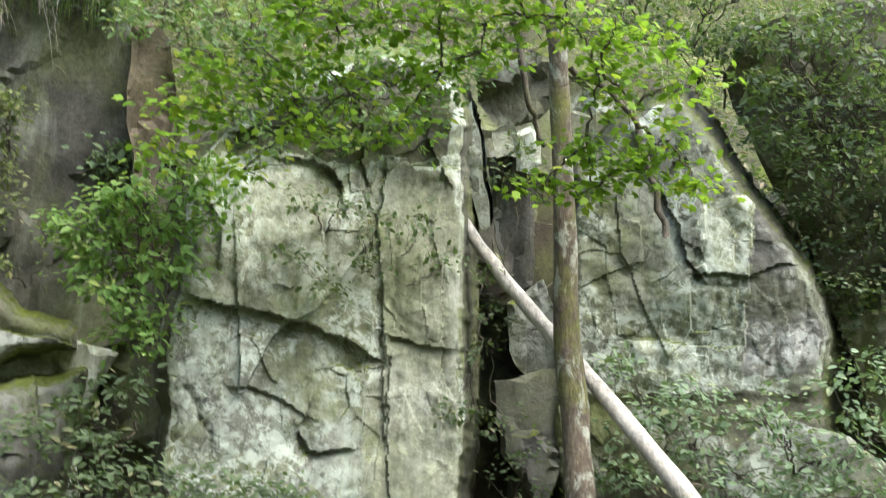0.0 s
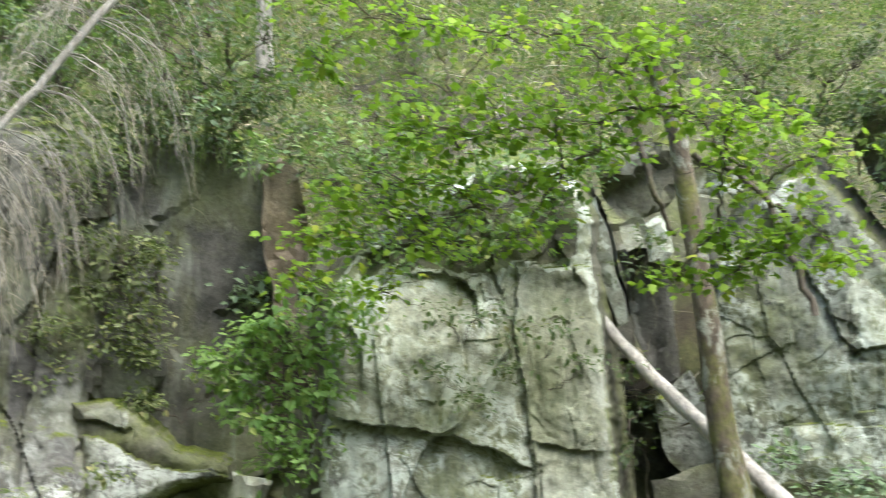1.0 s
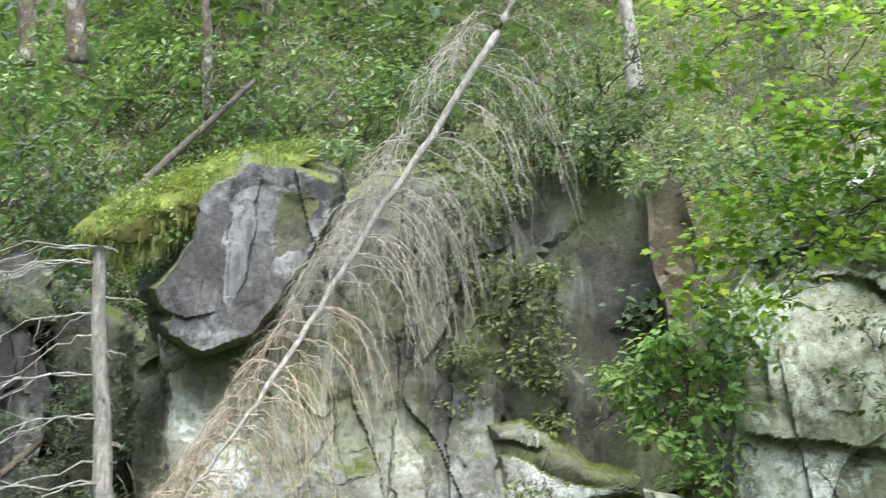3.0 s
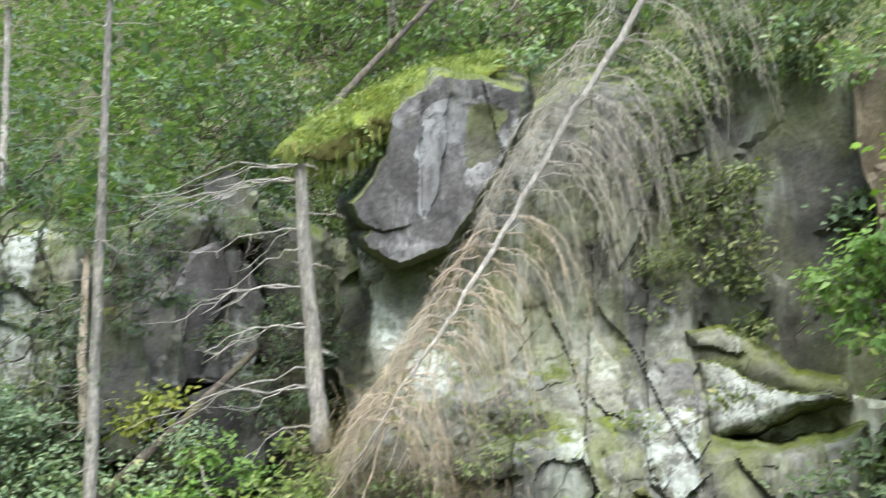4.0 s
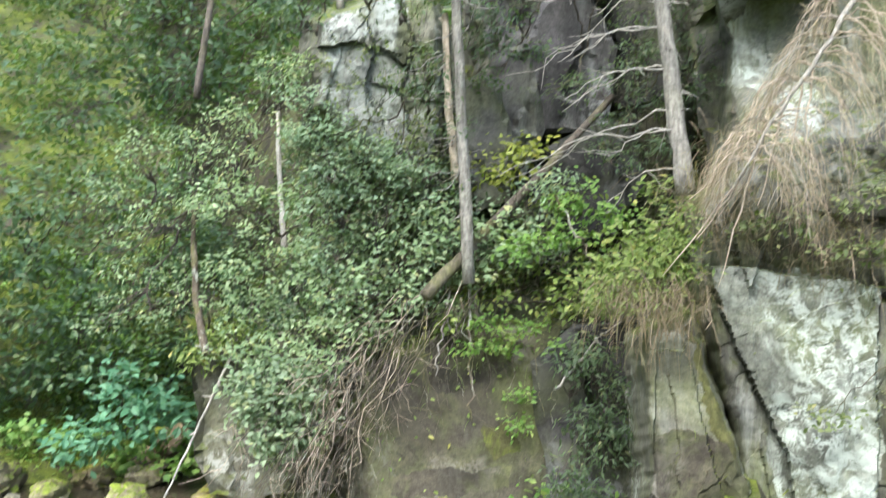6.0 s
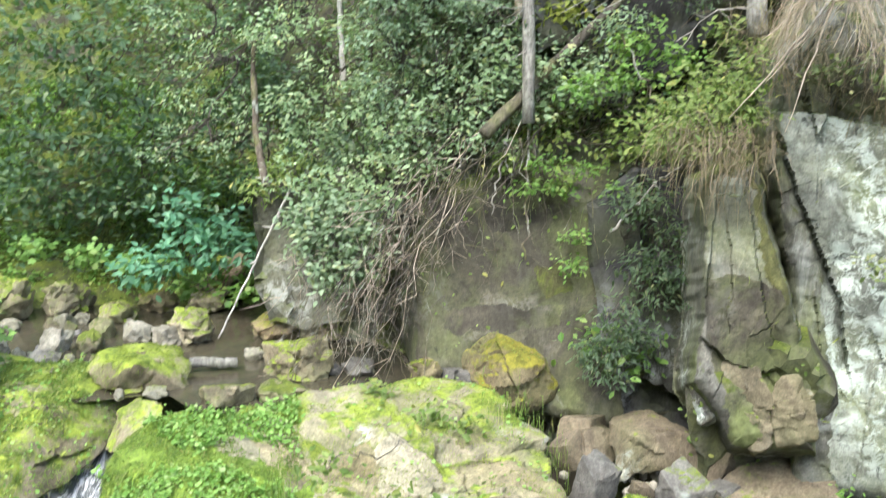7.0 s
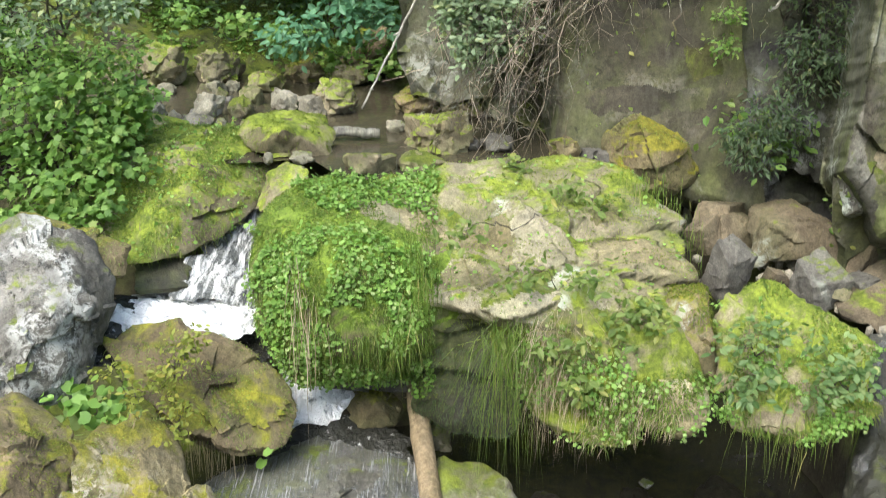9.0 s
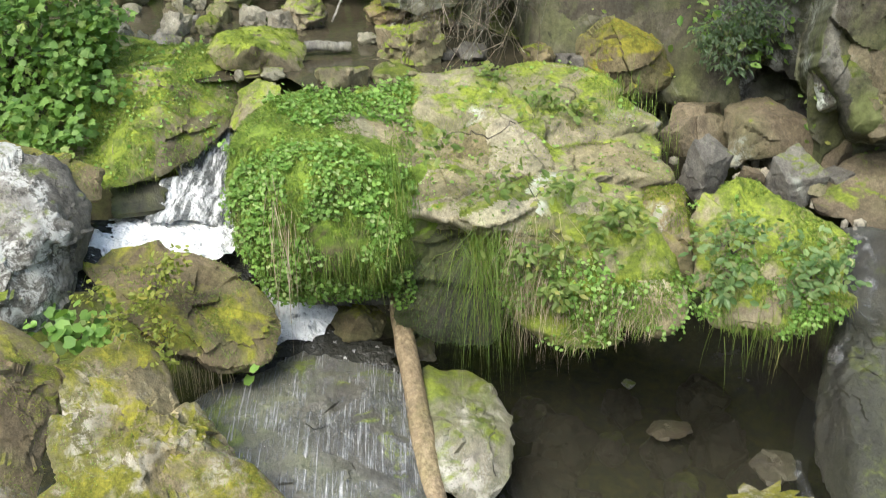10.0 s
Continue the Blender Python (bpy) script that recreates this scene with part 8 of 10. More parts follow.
# the three crooked limbs that show in front of the cleft
for k, s in enumerate(([(0.19, 7.60, 9.03), (0.29, 7.76, 8.62), (0.37, 7.87, 8.31), (0.49, 7.94, 8.05)], [(1.54, 8.29, 7.38), (1.39, 8.19, 7.94), (1.23, 8.07, 8.40), (1.04, 8.02, 8.62)], [(0.67, 7.63, 8.62), (1.04, 7.67, 8.40), (1.32, 7.73, 8.10)])):
    pth, rd = trunk_path(s, 0.03, 0.02, n=14, wob=0.012, seed=k)
    v, f = capped([(pth - root, rd)], 8)
    mesh_thing("limb", v, f, BARK_DARK, maple)

shrubs("bush", [(2.47, 8.20, 9.07, 0.26), (2.81, 8.07, 9.12, 0.31), (3.13, 7.93, 9.16, 0.31), (2.63, 8.32, 8.60, 0.31), (2.98, 8.25, 8.48, 0.31), (3.21, 8.04, 8.81, 0.31), (2.42, 8.47, 8.34, 0.26), (3.09, 8.34, 8.06, 0.31), (3.33, 8.20, 8.22, 0.31), (2.75, 8.44, 8.13, 0.26), (2.31, 8.36, 8.77, 0.23), (3.43, 8.06, 8.52, 0.31)], LEAF_MID, "light green leafy branches over the crag", seed=1, size=0.085, group="bushes on the crag")
shrubs("bush", [(3.14, 10.07, 8.00, 0.34), (3.56, 9.99, 7.76, 0.37), (3.86, 9.94, 7.41, 0.43), (3.76, 10.04, 6.97, 0.37), (3.34, 9.94, 8.27, 0.31), (3.94, 9.80, 7.96, 0.37), (4.10, 9.94, 6.74, 0.37), (3.66, 10.13, 6.52, 0.31), (3.46, 10.10, 7.31, 0.25), (4.02, 9.66, 8.38, 0.37), (3.80, 9.61, 8.83, 0.31), (2.68, 9.64, 9.78, 0.37), (2.42, 9.78, 9.59, 0.37)], LEAF_DARK, "dark shaded bush on the slope", seed=2, group="bushes on the crag")
shrubs("bush", [(-2.76, 7.71, 7.55, 0.21), (-2.96, 7.69, 7.31, 0.21), (-2.59, 7.83, 7.30, 0.21), (-3.08, 7.68, 7.12, 0.21), (-2.75, 7.83, 7.01, 0.24), (-2.91, 7.81, 6.73, 0.24), (-2.66, 7.92, 6.57, 0.21), (-2.81, 7.89, 6.38, 0.21), (-2.50, 7.91, 6.99, 0.19), (-3.15, 7.70, 6.85, 0.17), (-2.21, 7.87, 7.64, 0.21), (-2.43, 7.77, 7.76, 0.21), (-2.34, 7.89, 7.36, 0.17), (-3.28, 7.58, 7.23, 0.12), (-3.01, 7.64, 7.48, 0.14)], LEAF_FRESH, "tall leafy shrub beside the buttress", seed=3, shape="oval", size=0.085, leaves=130, droop=0.5, group="bushes on the cliff")
shrubs("bush", [(-3.21, 7.65, 5.36, 0.28), (-2.83, 7.80, 5.36, 0.28), (-2.58, 7.88, 5.24, 0.24), (-3.14, 7.68, 5.83, 0.16), (-2.80, 7.81, 6.02, 0.21), (-2.29, 7.96, 5.20, 0.24), (-1.91, 8.06, 5.20, 0.21), (-2.93, 7.77, 5.62, 0.19), (-3.33, 7.58, 5.15, 0.28), (-1.65, 8.12, 5.17, 0.19), (-3.49, 7.53, 5.64, 0.19)], LEAF_MID, "leafy undergrowth at the buttress foot", seed=4, group="bushes on the cliff")
shrubs("bush", [(0.04, 9.34, 6.80, 0.19), (0.16, 9.40, 5.86, 0.24), (0.38, 9.39, 5.56, 0.27), (0.28, 9.39, 5.25, 0.27), (-0.01, 9.37, 6.48, 0.13), (-0.10, 9.40, 5.95, 0.13), (0.03, 9.28, 7.22, 0.11), (0.17, 9.09, 8.11, 0.13), (0.38, 9.01, 8.36, 0.11), (-0.24, 8.79, 5.93, 0.15), (-0.43, 8.76, 7.23, 0.15), (-1.55, 8.24, 7.11, 0.14), (-1.26, 8.32, 6.89, 0.12), (-0.97, 8.56, 7.48, 0.17), (-1.51, 8.14, 7.63, 0.19), (-1.20, 8.30, 7.62, 0.17), (-1.00, 8.52, 7.12, 0.15), (-0.58, 8.59, 7.50, 0.15)], LEAF_MID, "small plant rooted in a crack of the cliff", per=2, leaves=60, seed=5, size=0.07, group="plants in the cracks")
shrubs("bush", [(1.27, 9.11, 5.83, 0.29), (1.66, 9.04, 5.99, 0.26), (1.99, 8.98, 5.71, 0.31), (2.37, 8.88, 6.01, 0.26), (2.68, 8.80, 5.82, 0.31), (3.01, 8.69, 5.64, 0.37), (3.27, 8.60, 5.74, 0.37), (3.28, 8.57, 6.31, 0.26), (3.11, 8.65, 6.07, 0.31), (2.22, 8.92, 5.38, 0.31), (1.51, 9.07, 5.45, 0.26), (2.87, 8.73, 5.31, 0.31), (1.17, 9.10, 6.33, 0.21), (2.57, 8.83, 5.39, 0.26), (1.95, 8.98, 6.10, 0.21), (1.22, 9.11, 5.39, 0.26), (3.33, 8.57, 5.38, 0.31)], LEAF_BLUE, "grey-green bushes at the crag's foot", seed=6, group="bushes on the crag")
shrubs("bush", [(-1.50, 8.19, 9.12, 0.31), (-2.02, 8.06, 9.16, 0.31), (-2.49, 7.99, 9.02, 0.26), (-2.93, 7.83, 9.05, 0.20), (-1.11, 8.33, 8.92, 0.26), (-0.61, 8.36, 8.98, 0.31), (-0.31, 8.46, 8.76, 0.20), (-1.89, 8.43, 8.21, 0.18), (-1.50, 8.40, 8.57, 0.26), (-1.01, 8.52, 8.41, 0.23), (-2.34, 7.95, 9.21, 0.31), (-0.06, 8.36, 9.04, 0.20), (-2.13, 8.31, 8.42, 0.23), (-1.70, 8.30, 8.74, 0.26), (-1.26, 8.54, 8.25, 0.20), (-0.81, 8.51, 8.51, 0.23), (-0.51, 8.53, 8.52, 0.20), (-1.94, 8.22, 8.81, 0.26)], LEAF_BRIGHT2, "shrubs on the brow above the buttress", seed=7, group="bushes on the cliff")
# the rim above the grey wall and the slope above
shrubs("bush", [(-4.52, 8.26, 9.95, 0.35), (-4.12, 8.36, 10.14, 0.35), (-3.47, 8.67, 10.08, 0.35), (-3.11, 8.89, 9.88, 0.30), (-2.91, 9.08, 9.60, 0.30), (-3.36, 8.91, 9.65, 0.24), (-3.78, 8.45, 10.26, 0.35), (-4.37, 8.12, 10.36, 0.35), (-3.07, 8.71, 10.29, 0.35), (-2.64, 9.01, 9.92, 0.35), (-2.28, 8.96, 10.22, 0.41), (-2.11, 9.26, 9.64, 0.35), (-2.60, 9.24, 9.40, 0.30), (-4.02, 8.62, 9.71, 0.21), (-4.43, 8.43, 9.68, 0.24), (-3.64, 8.74, 9.78, 0.24)], LEAF_MID, "overhanging shrubs on the cliff's rim", seed=8, size=0.07, group="bushes on the rim")
shrubs("bush", [(-3.68, 8.28, 9.72, 0.18), (-5.77, 7.04, 9.74, 0.16), (-3.47, 8.93, 8.21, 0.18), (-3.48, 8.95, 8.11, 0.14)], LEAF_BLUE, "blue-green plant on the rim", per=1, seed=9, size=0.1, group="bushes on the rim")
shrubs("bush", [(-4.73, 7.76, 8.42, 0.33), (-4.35, 7.97, 8.41, 0.33), (-4.26, 8.10, 8.15, 0.22), (-4.51, 8.10, 7.63, 0.24), (-4.30, 8.25, 7.42, 0.19), (-4.13, 8.10, 8.35, 0.16), (-4.92, 7.85, 7.69, 0.22), (-4.97, 7.92, 7.27, 0.19), (-4.60, 7.96, 8.00, 0.24), (-4.30, 8.16, 7.84, 0.24), (-4.69, 7.61, 8.88, 0.27), (-4.76, 7.43, 9.19, 0.22), (-4.44, 7.62, 9.18, 0.22), (-4.27, 8.31, 7.53, 0.22), (-4.27, 8.28, 7.05, 0.19), (-3.72, 8.70, 7.32, 0.17)], LEAF_OLIVE, "ivy and moss hanging on the wall", per=2, leaves=190, seed=10, size=0.065, group="plants on the wall")
shrubs("bush", [(-9.21, 5.74, 10.86, 0.54), (-8.89, 6.28, 10.78, 0.48), (-9.38, 5.33, 11.01, 0.54), (-8.36, 6.63, 11.19, 0.48), (-9.84, 5.42, 10.01, 0.54), (-10.05, 5.50, 9.35, 0.48), (-8.91, 5.86, 11.24, 0.48), (-8.19, 7.02, 10.95, 0.41), (-7.61, 7.33, 11.34, 0.41), (-7.13, 7.68, 11.49, 0.41), (-6.74, 8.15, 11.29, 0.41), (-7.45, 7.76, 10.96, 0.41), (-7.07, 8.15, 10.87, 0.41), (-6.49, 8.49, 11.06, 0.41), (-6.06, 8.57, 11.41, 0.41), (-5.63, 9.00, 11.17, 0.34), (-7.84, 7.52, 10.76, 0.34), (-7.95, 6.92, 11.42, 0.41), (-8.88, 6.66, 10.28, 0.34), (-9.30, 6.21, 10.08, 0.41), (-9.65, 5.89, 9.78, 0.41)], LEAF_BRIGHT2, "light green shrubs on the wooded slope", seed=11, size=0.09, group="bushes on the slope")
shrubs("bush", [(-8.02, 7.20, 11.71, 0.56), (-7.66, 7.69, 11.56, 0.56), (-7.11, 7.99, 11.84, 0.56), (-6.81, 8.56, 11.37, 0.49), (-8.07, 7.64, 11.06, 0.49), (-7.48, 8.19, 11.08, 0.42), (-6.28, 8.59, 11.92, 0.49), (-4.98, 9.81, 11.22, 0.42), (-4.42, 9.66, 11.92, 0.49), (-4.26, 10.22, 11.07, 0.35), (-4.96, 10.05, 10.79, 0.35), (-5.12, 9.52, 11.59, 0.42), (-5.46, 9.03, 12.06, 0.49), (-3.65, 10.53, 10.90, 0.42), (-3.19, 10.38, 11.48, 0.42), (-2.55, 10.59, 11.40, 0.49), (-1.83, 10.59, 11.66, 0.49), (-0.88, 10.74, 11.61, 0.56), (0.02, 10.84, 11.48, 0.56)], LEAF_MID, "undergrowth on the slope above the cliff", seed=12, size=0.085, group="bushes on the slope")
shrubs("bush", [(-6.93, 5.87, 8.77, 0.22), (-6.80, 6.04, 8.73, 0.16), (-7.06, 5.88, 8.46, 0.14), (-6.10, 6.60, 8.99, 0.19), (-6.26, 6.55, 8.78, 0.16)], LEAF_BRIGHT2, "bright tufts hanging from the moss ledge", per=2, leaves=90, seed=13, size=0.06, group="plants on the wall")
shrubs("bush", [(-4.45, 8.01, 9.49, 0.25), (-4.19, 8.11, 9.57, 0.25), (-3.93, 8.27, 9.52, 0.22), (-3.62, 8.41, 9.51, 0.22), (-4.28, 7.94, 9.83, 0.34), (-3.89, 8.11, 9.89, 0.34), (-3.44, 8.32, 9.86, 0.28), (-4.57, 8.10, 9.15, 0.22), (-3.19, 8.36, 9.98, 0.28), (-4.39, 7.82, 9.94, 0.34)], LEAF_DARK, "dark shrubs over the grey wall's rim", seed=46, size=0.07, leaves=170, group="bushes on the rim")
shrubs("plant", [(-5.34, 5.22, 2.21, 0.16), (-5.39, 5.30, 2.45, 0.14), (-5.33, 5.15, 2.09, 0.14)], LEAF_MID2, "green fern beside the large boulder", per=3, seed=47, size=0.09, shape="narrow", leaves=120, back=0.2, group="plants at the falls")
shrubs("bush", [(-5.26, 7.52, 10.45, 0.32), (-4.97, 7.82, 10.27, 0.29), (-4.56, 7.90, 10.55, 0.32), (-4.36, 8.24, 10.15, 0.26), (-3.97, 8.26, 10.47, 0.32), (-3.68, 8.59, 10.10, 0.26), (-5.29, 7.84, 9.85, 0.23), (-4.82, 8.13, 9.86, 0.23), (-4.22, 8.48, 9.81, 0.20), (-3.49, 8.37, 10.65, 0.32), (-3.11, 8.64, 10.42, 0.29), (-4.38, 7.87, 10.75, 0.35), (-3.80, 8.13, 10.81, 0.35), (-3.15, 8.40, 10.81, 0.35)], LEAF_DARK, "dark twiggy shrubs above the grey wall", seed=48, size=0.065, leaves=170, group="bushes on the rim")
shrubs("bush", [(1.17, 9.56, 10.63, 0.34), (1.54, 9.63, 10.36, 0.34), (1.93, 9.47, 10.54, 0.37), (2.27, 9.58, 10.17, 0.34), (2.64, 9.40, 10.34, 0.37), (1.35, 9.79, 10.08, 0.28), (1.78, 9.80, 9.91, 0.28), (2.14, 9.80, 9.74, 0.28), (2.55, 9.69, 9.76, 0.31), (0.82, 9.69, 10.43, 0.31)], LEAF_DARK, "dark shrubs on the slope over the crag", seed=49, size=0.065, leaves=170, group="bushes on the crag")
shrubs("bush", [(-10.59, -1.72, 3.20, 0.30), (-10.61, -1.42, 3.13, 0.27), (-10.66, -1.09, 3.25, 0.24), (-10.66, -0.80, 3.16, 0.21), (-10.66, -1.54, 3.46, 0.30), (-10.70, -1.12, 3.50, 0.27), (-10.71, -0.73, 3.43, 0.24), (-10.66, -1.73, 3.63, 0.36), (-10.57, -2.05, 3.38, 0.36)], LEAF_MID2, "leafy bushes on the stream bank", seed=50, size=0.075, leaves=170, group="bushes at the stream")
shrubs("bush", [(2.55, 9.38, 9.67, 0.30), (2.95, 9.24, 9.73, 0.33), (3.36, 9.20, 9.49, 0.30), (3.66, 8.99, 9.69, 0.33), (2.79, 9.48, 9.24, 0.27), (3.20, 9.41, 9.10, 0.30), (3.59, 9.31, 8.96, 0.30), (3.02, 9.60, 8.70, 0.27), (3.43, 9.53, 8.45, 0.30), (3.82, 9.45, 8.21, 0.30), (3.25, 9.71, 8.04, 0.27), (3.70, 9.62, 7.69, 0.30), (3.76, 9.16, 9.19, 0.30), (3.56, 9.75, 7.26, 0.24)], LEAF_MID, "shrubs hanging over the dark rock slope", seed=51, size=0.065, leaves=150, group="bushes on the crag")
# left of the recess
shrubs("bush", [(-10.70, 3.26, 9.70, 0.60), (-10.45, 3.83, 9.79, 0.54), (-10.36, 4.33, 9.50, 0.54), (-10.89, 3.38, 9.01, 0.54), (-10.66, 4.04, 8.98, 0.47), (-10.49, 4.50, 8.91, 0.40), (-9.71, 5.22, 9.96, 0.47), (-9.41, 5.70, 10.01, 0.47), (-9.05, 6.07, 10.21, 0.47), (-9.00, 6.37, 9.87, 0.40), (-9.67, 5.59, 9.57, 0.40), (-10.02, 5.22, 9.23, 0.40), (-9.38, 6.01, 9.60, 0.33), (-10.03, 5.48, 8.75, 0.33), (-9.72, 5.80, 9.09, 0.33), (-9.21, 6.39, 9.38, 0.30), (-11.09, 3.32, 8.41, 0.47), (-10.99, 3.66, 8.32, 0.27), (-9.24, 6.58, 8.95, 0.27)], LEAF_BLUE2, "shrubs on the slope above the recess", seed=14, size=0.085, group="bushes above the recess")
shrubs("bush", [(-8.94, 4.96, 6.38, 0.23), (-9.02, 4.83, 6.21, 0.20), (-8.85, 5.09, 6.50, 0.17)], LEAF_YELLOW, "yellow-green shrub at the fallen trunk", seed=15, size=0.08, group="bushes above the recess")
shrubs("bush", [(-8.65, 5.56, 8.31, 0.27), (-8.46, 5.86, 8.26, 0.24), (-8.89, 5.64, 7.08, 0.24), (-8.42, 6.07, 7.86, 0.27), (-8.37, 6.28, 7.40, 0.24), (-8.55, 6.12, 7.09, 0.30), (-8.82, 5.73, 7.20, 0.21), (-8.26, 6.51, 6.98, 0.24), (-8.08, 6.67, 7.23, 0.21), (-8.37, 6.46, 6.51, 0.24)], LEAF_DARK, "dark ferny growth in the recess", seed=16, size=0.07, shape="narrow", leaves=160, group="bushes in the recess")
shrubs("bush", [(-7.63, 5.49, 5.21, 0.32), (-7.87, 5.16, 5.11, 0.27), (-7.52, 5.66, 5.52, 0.24), (-7.68, 5.41, 4.96, 0.32), (-7.39, 5.81, 5.83, 0.19), (-7.52, 5.64, 5.99, 0.19), (-7.38, 5.82, 5.37, 0.24), (-7.25, 5.98, 5.58, 0.19), (-7.80, 5.28, 5.41, 0.21)], LEAF_YELLOW2, "pale yellowish shrub on the terrace", seed=17, size=0.075, group="bushes on the terrace")
shrubs("bush", [(-9.48, 3.16, 5.53, 0.39), (-9.32, 3.58, 5.38, 0.45), (-9.12, 4.02, 5.54, 0.39), (-9.38, 3.37, 5.03, 0.45), (-9.20, 3.82, 5.03, 0.39), (-9.02, 4.24, 5.86, 0.28), (-9.52, 3.04, 5.93, 0.34), (-9.27, 3.68, 5.95, 0.34), (-9.06, 4.13, 5.18, 0.34), (-9.48, 3.09, 6.34, 0.28), (-9.40, 3.34, 6.10, 0.25), (-9.23, 3.74, 6.27, 0.20), (-9.04, 4.17, 6.18, 0.22), (-8.94, 4.39, 5.54, 0.28), (-9.53, 2.89, 6.54, 0.22), (-9.17, 3.89, 6.17, 0.28), (-8.63, 4.93, 5.87, 0.28), (-8.54, 5.08, 5.55, 0.28), (-8.70, 4.81, 5.44, 0.28), (-8.46, 5.19, 6.10, 0.20)], LEAF_BLUE, "grey-green bushes on the terrace", seed=18, size=0.052, leaves=260, group="bushes on the terrace")
shrubs("bush", [(-11.19, 1.81, 6.56, 0.44), (-11.26, 1.60, 6.09, 0.51), (-11.18, 2.09, 5.85, 0.51), (-11.06, 2.53, 6.08, 0.38), (-11.00, 2.70, 6.44, 0.38), (-10.76, 3.07, 7.41, 0.29), (-10.88, 2.91, 6.93, 0.38), (-10.66, 3.35, 7.48, 0.25), (-11.27, 1.60, 5.39, 0.51), (-11.20, 1.92, 5.08, 0.51), (-11.11, 2.36, 5.12, 0.51), (-10.94, 2.91, 4.80, 0.51), (-11.26, 1.49, 4.70, 0.44), (-11.01, 2.52, 6.80, 0.32), (-11.11, 2.19, 6.56, 0.32)], LEAF_GREYGREEN, "dense grey-green bushes below the crag", seed=19, size=0.052, leaves=260, group="bushes on the terrace")
shrubs("bush", [(-9.78, 3.31, 5.51, 0.41), (-9.64, 3.68, 5.61, 0.41), (-9.50, 3.99, 5.77, 0.29), (-9.92, 2.89, 5.30, 0.41), (-9.73, 3.41, 5.11, 0.41), (-9.84, 3.03, 4.63, 0.35), (-10.03, 2.36, 4.55, 0.35), (-9.84, 2.85, 4.20, 0.35), (-9.65, 3.54, 4.71, 0.35), (-9.50, 3.98, 5.26, 0.35), (-9.94, 2.61, 4.38, 0.35), (-9.54, 3.87, 4.98, 0.29), (-9.35, 4.29, 5.53, 0.23), (-9.77, 3.31, 6.02, 0.26), (-9.75, 3.10, 4.13, 0.29), (-9.66, 3.57, 6.18, 0.23), (-9.48, 3.99, 6.23, 0.23), (-9.78, 3.26, 6.24, 0.20)], LEAF_GREYGREEN, "leafy bushes under the slender trunk", seed=20, size=0.066, leaves=180, group="bushes on the terrace")
shrubs("bush", [(-7.70, 5.07, 5.03, 0.26), (-7.52, 5.33, 5.28, 0.29), (-7.40, 5.50, 5.48, 0.23), (-7.30, 5.60, 5.07, 0.26), (-7.55, 5.30, 5.59, 0.21), (-8.73, 4.59, 5.08, 0.31), (-8.47, 4.55, 4.55, 0.19), (-8.78, 4.23, 4.77, 0.19), (-8.84, 5.19, 5.33, 0.29), (-8.93, 5.41, 5.97, 0.27), (-8.96, 5.00, 5.51, 0.23), (-8.41, 5.10, 4.95, 0.22), (-8.13, 5.18, 5.17, 0.22)], LEAF_YELLOW2, "shrubs over the earthy wall", seed=21, size=0.075, group="bushes on the terrace")
shrubs("bush", [(-8.89, 2.63, 8.13, 0.32), (-9.38, 3.0, 8.01, 0.21), (-8.94, 2.66, 7.6, 0.25), (-9.11, 3.2, 8.23, 0.22), (-8.84, 3.26, 8.45, 0.33), (-8.79, 3.49, 8.01, 0.3), (-8.83, 3.68, 8.35, 0.3), (-8.68, 3.64, 7.8, 0.23), (-8.63, 3.91, 7.24, 0.32), (-8.8, 3.95, 6.96, 0.27), (-8.9, 4.13, 8.04, 0.22), (-9.03, 2.75, 8.64, 0.33), (-8.53, 2.95, 8.74, 0.28), (-8.54, 3.73, 8.71, 0.33), (-8.47, 4.24, 8.54, 0.21), (-8.39, 4.48, 8.28, 0.33), (-8.47, 4.58, 7.8, 0.22), (-9.72, 2.98, 6.48, 0.22), (-9.13, 3.11, 6.21, 0.29), (-9.23, 3.66, 6.39, 0.28), (-8.85, 3.96, 6.17, 0.32), (-8.75, 4.18, 6.6, 0.34), (-8.72, 4.59, 7.42, 0.25), (-8.94, 3.71, 7.08, 0.25)], LEAF_BLUE2, "feathery dark green branches before the white crag", seed=54, size=0.07, shape="narrow", leaves=110, squash=0.45, droop=0.35, back=0.7, per=2, group="bushes above the recess")
# over the stream
shrubs("bush", [(-7.64, 4.92, 3.89, 0.23), (-7.49, 5.04, 3.65, 0.23), (-7.66, 4.72, 3.42, 0.21), (-7.74, 4.90, 4.39, 0.21), (-7.55, 5.11, 4.15, 0.21), (-7.68, 4.56, 3.12, 0.18), (-7.46, 5.16, 3.90, 0.18), (-7.68, 5.02, 4.55, 0.18), (-7.59, 4.63, 2.98, 0.16), (-7.51, 4.86, 3.24, 0.16)], LEAF_DARK, "lacy-leaved shrub in the cleft above the stones", seed=22, size=0.075, shape="narrow", leaves=240, droop=0.6, squash=0.9, group="bushes at the stream")
shrubs("bush", [(-9.55, 2.70, 3.90, 0.28), (-9.49, 2.91, 4.02, 0.25), (-9.58, 2.47, 3.68, 0.22), (-9.56, 2.82, 4.29, 0.25), (-9.60, 2.60, 4.07, 0.22), (-9.64, 2.38, 3.90, 0.17), (-9.66, 2.50, 4.29, 0.20), (-9.49, 2.74, 3.68, 0.22), (-9.45, 2.90, 3.74, 0.20), (-9.50, 2.62, 3.52, 0.17), (-9.69, 2.34, 4.12, 0.17)], LEAF_PALE, "silvery willow shrub over the stream", seed=23, size=0.075, shape="oval", leaves=200, group="bushes at the stream")
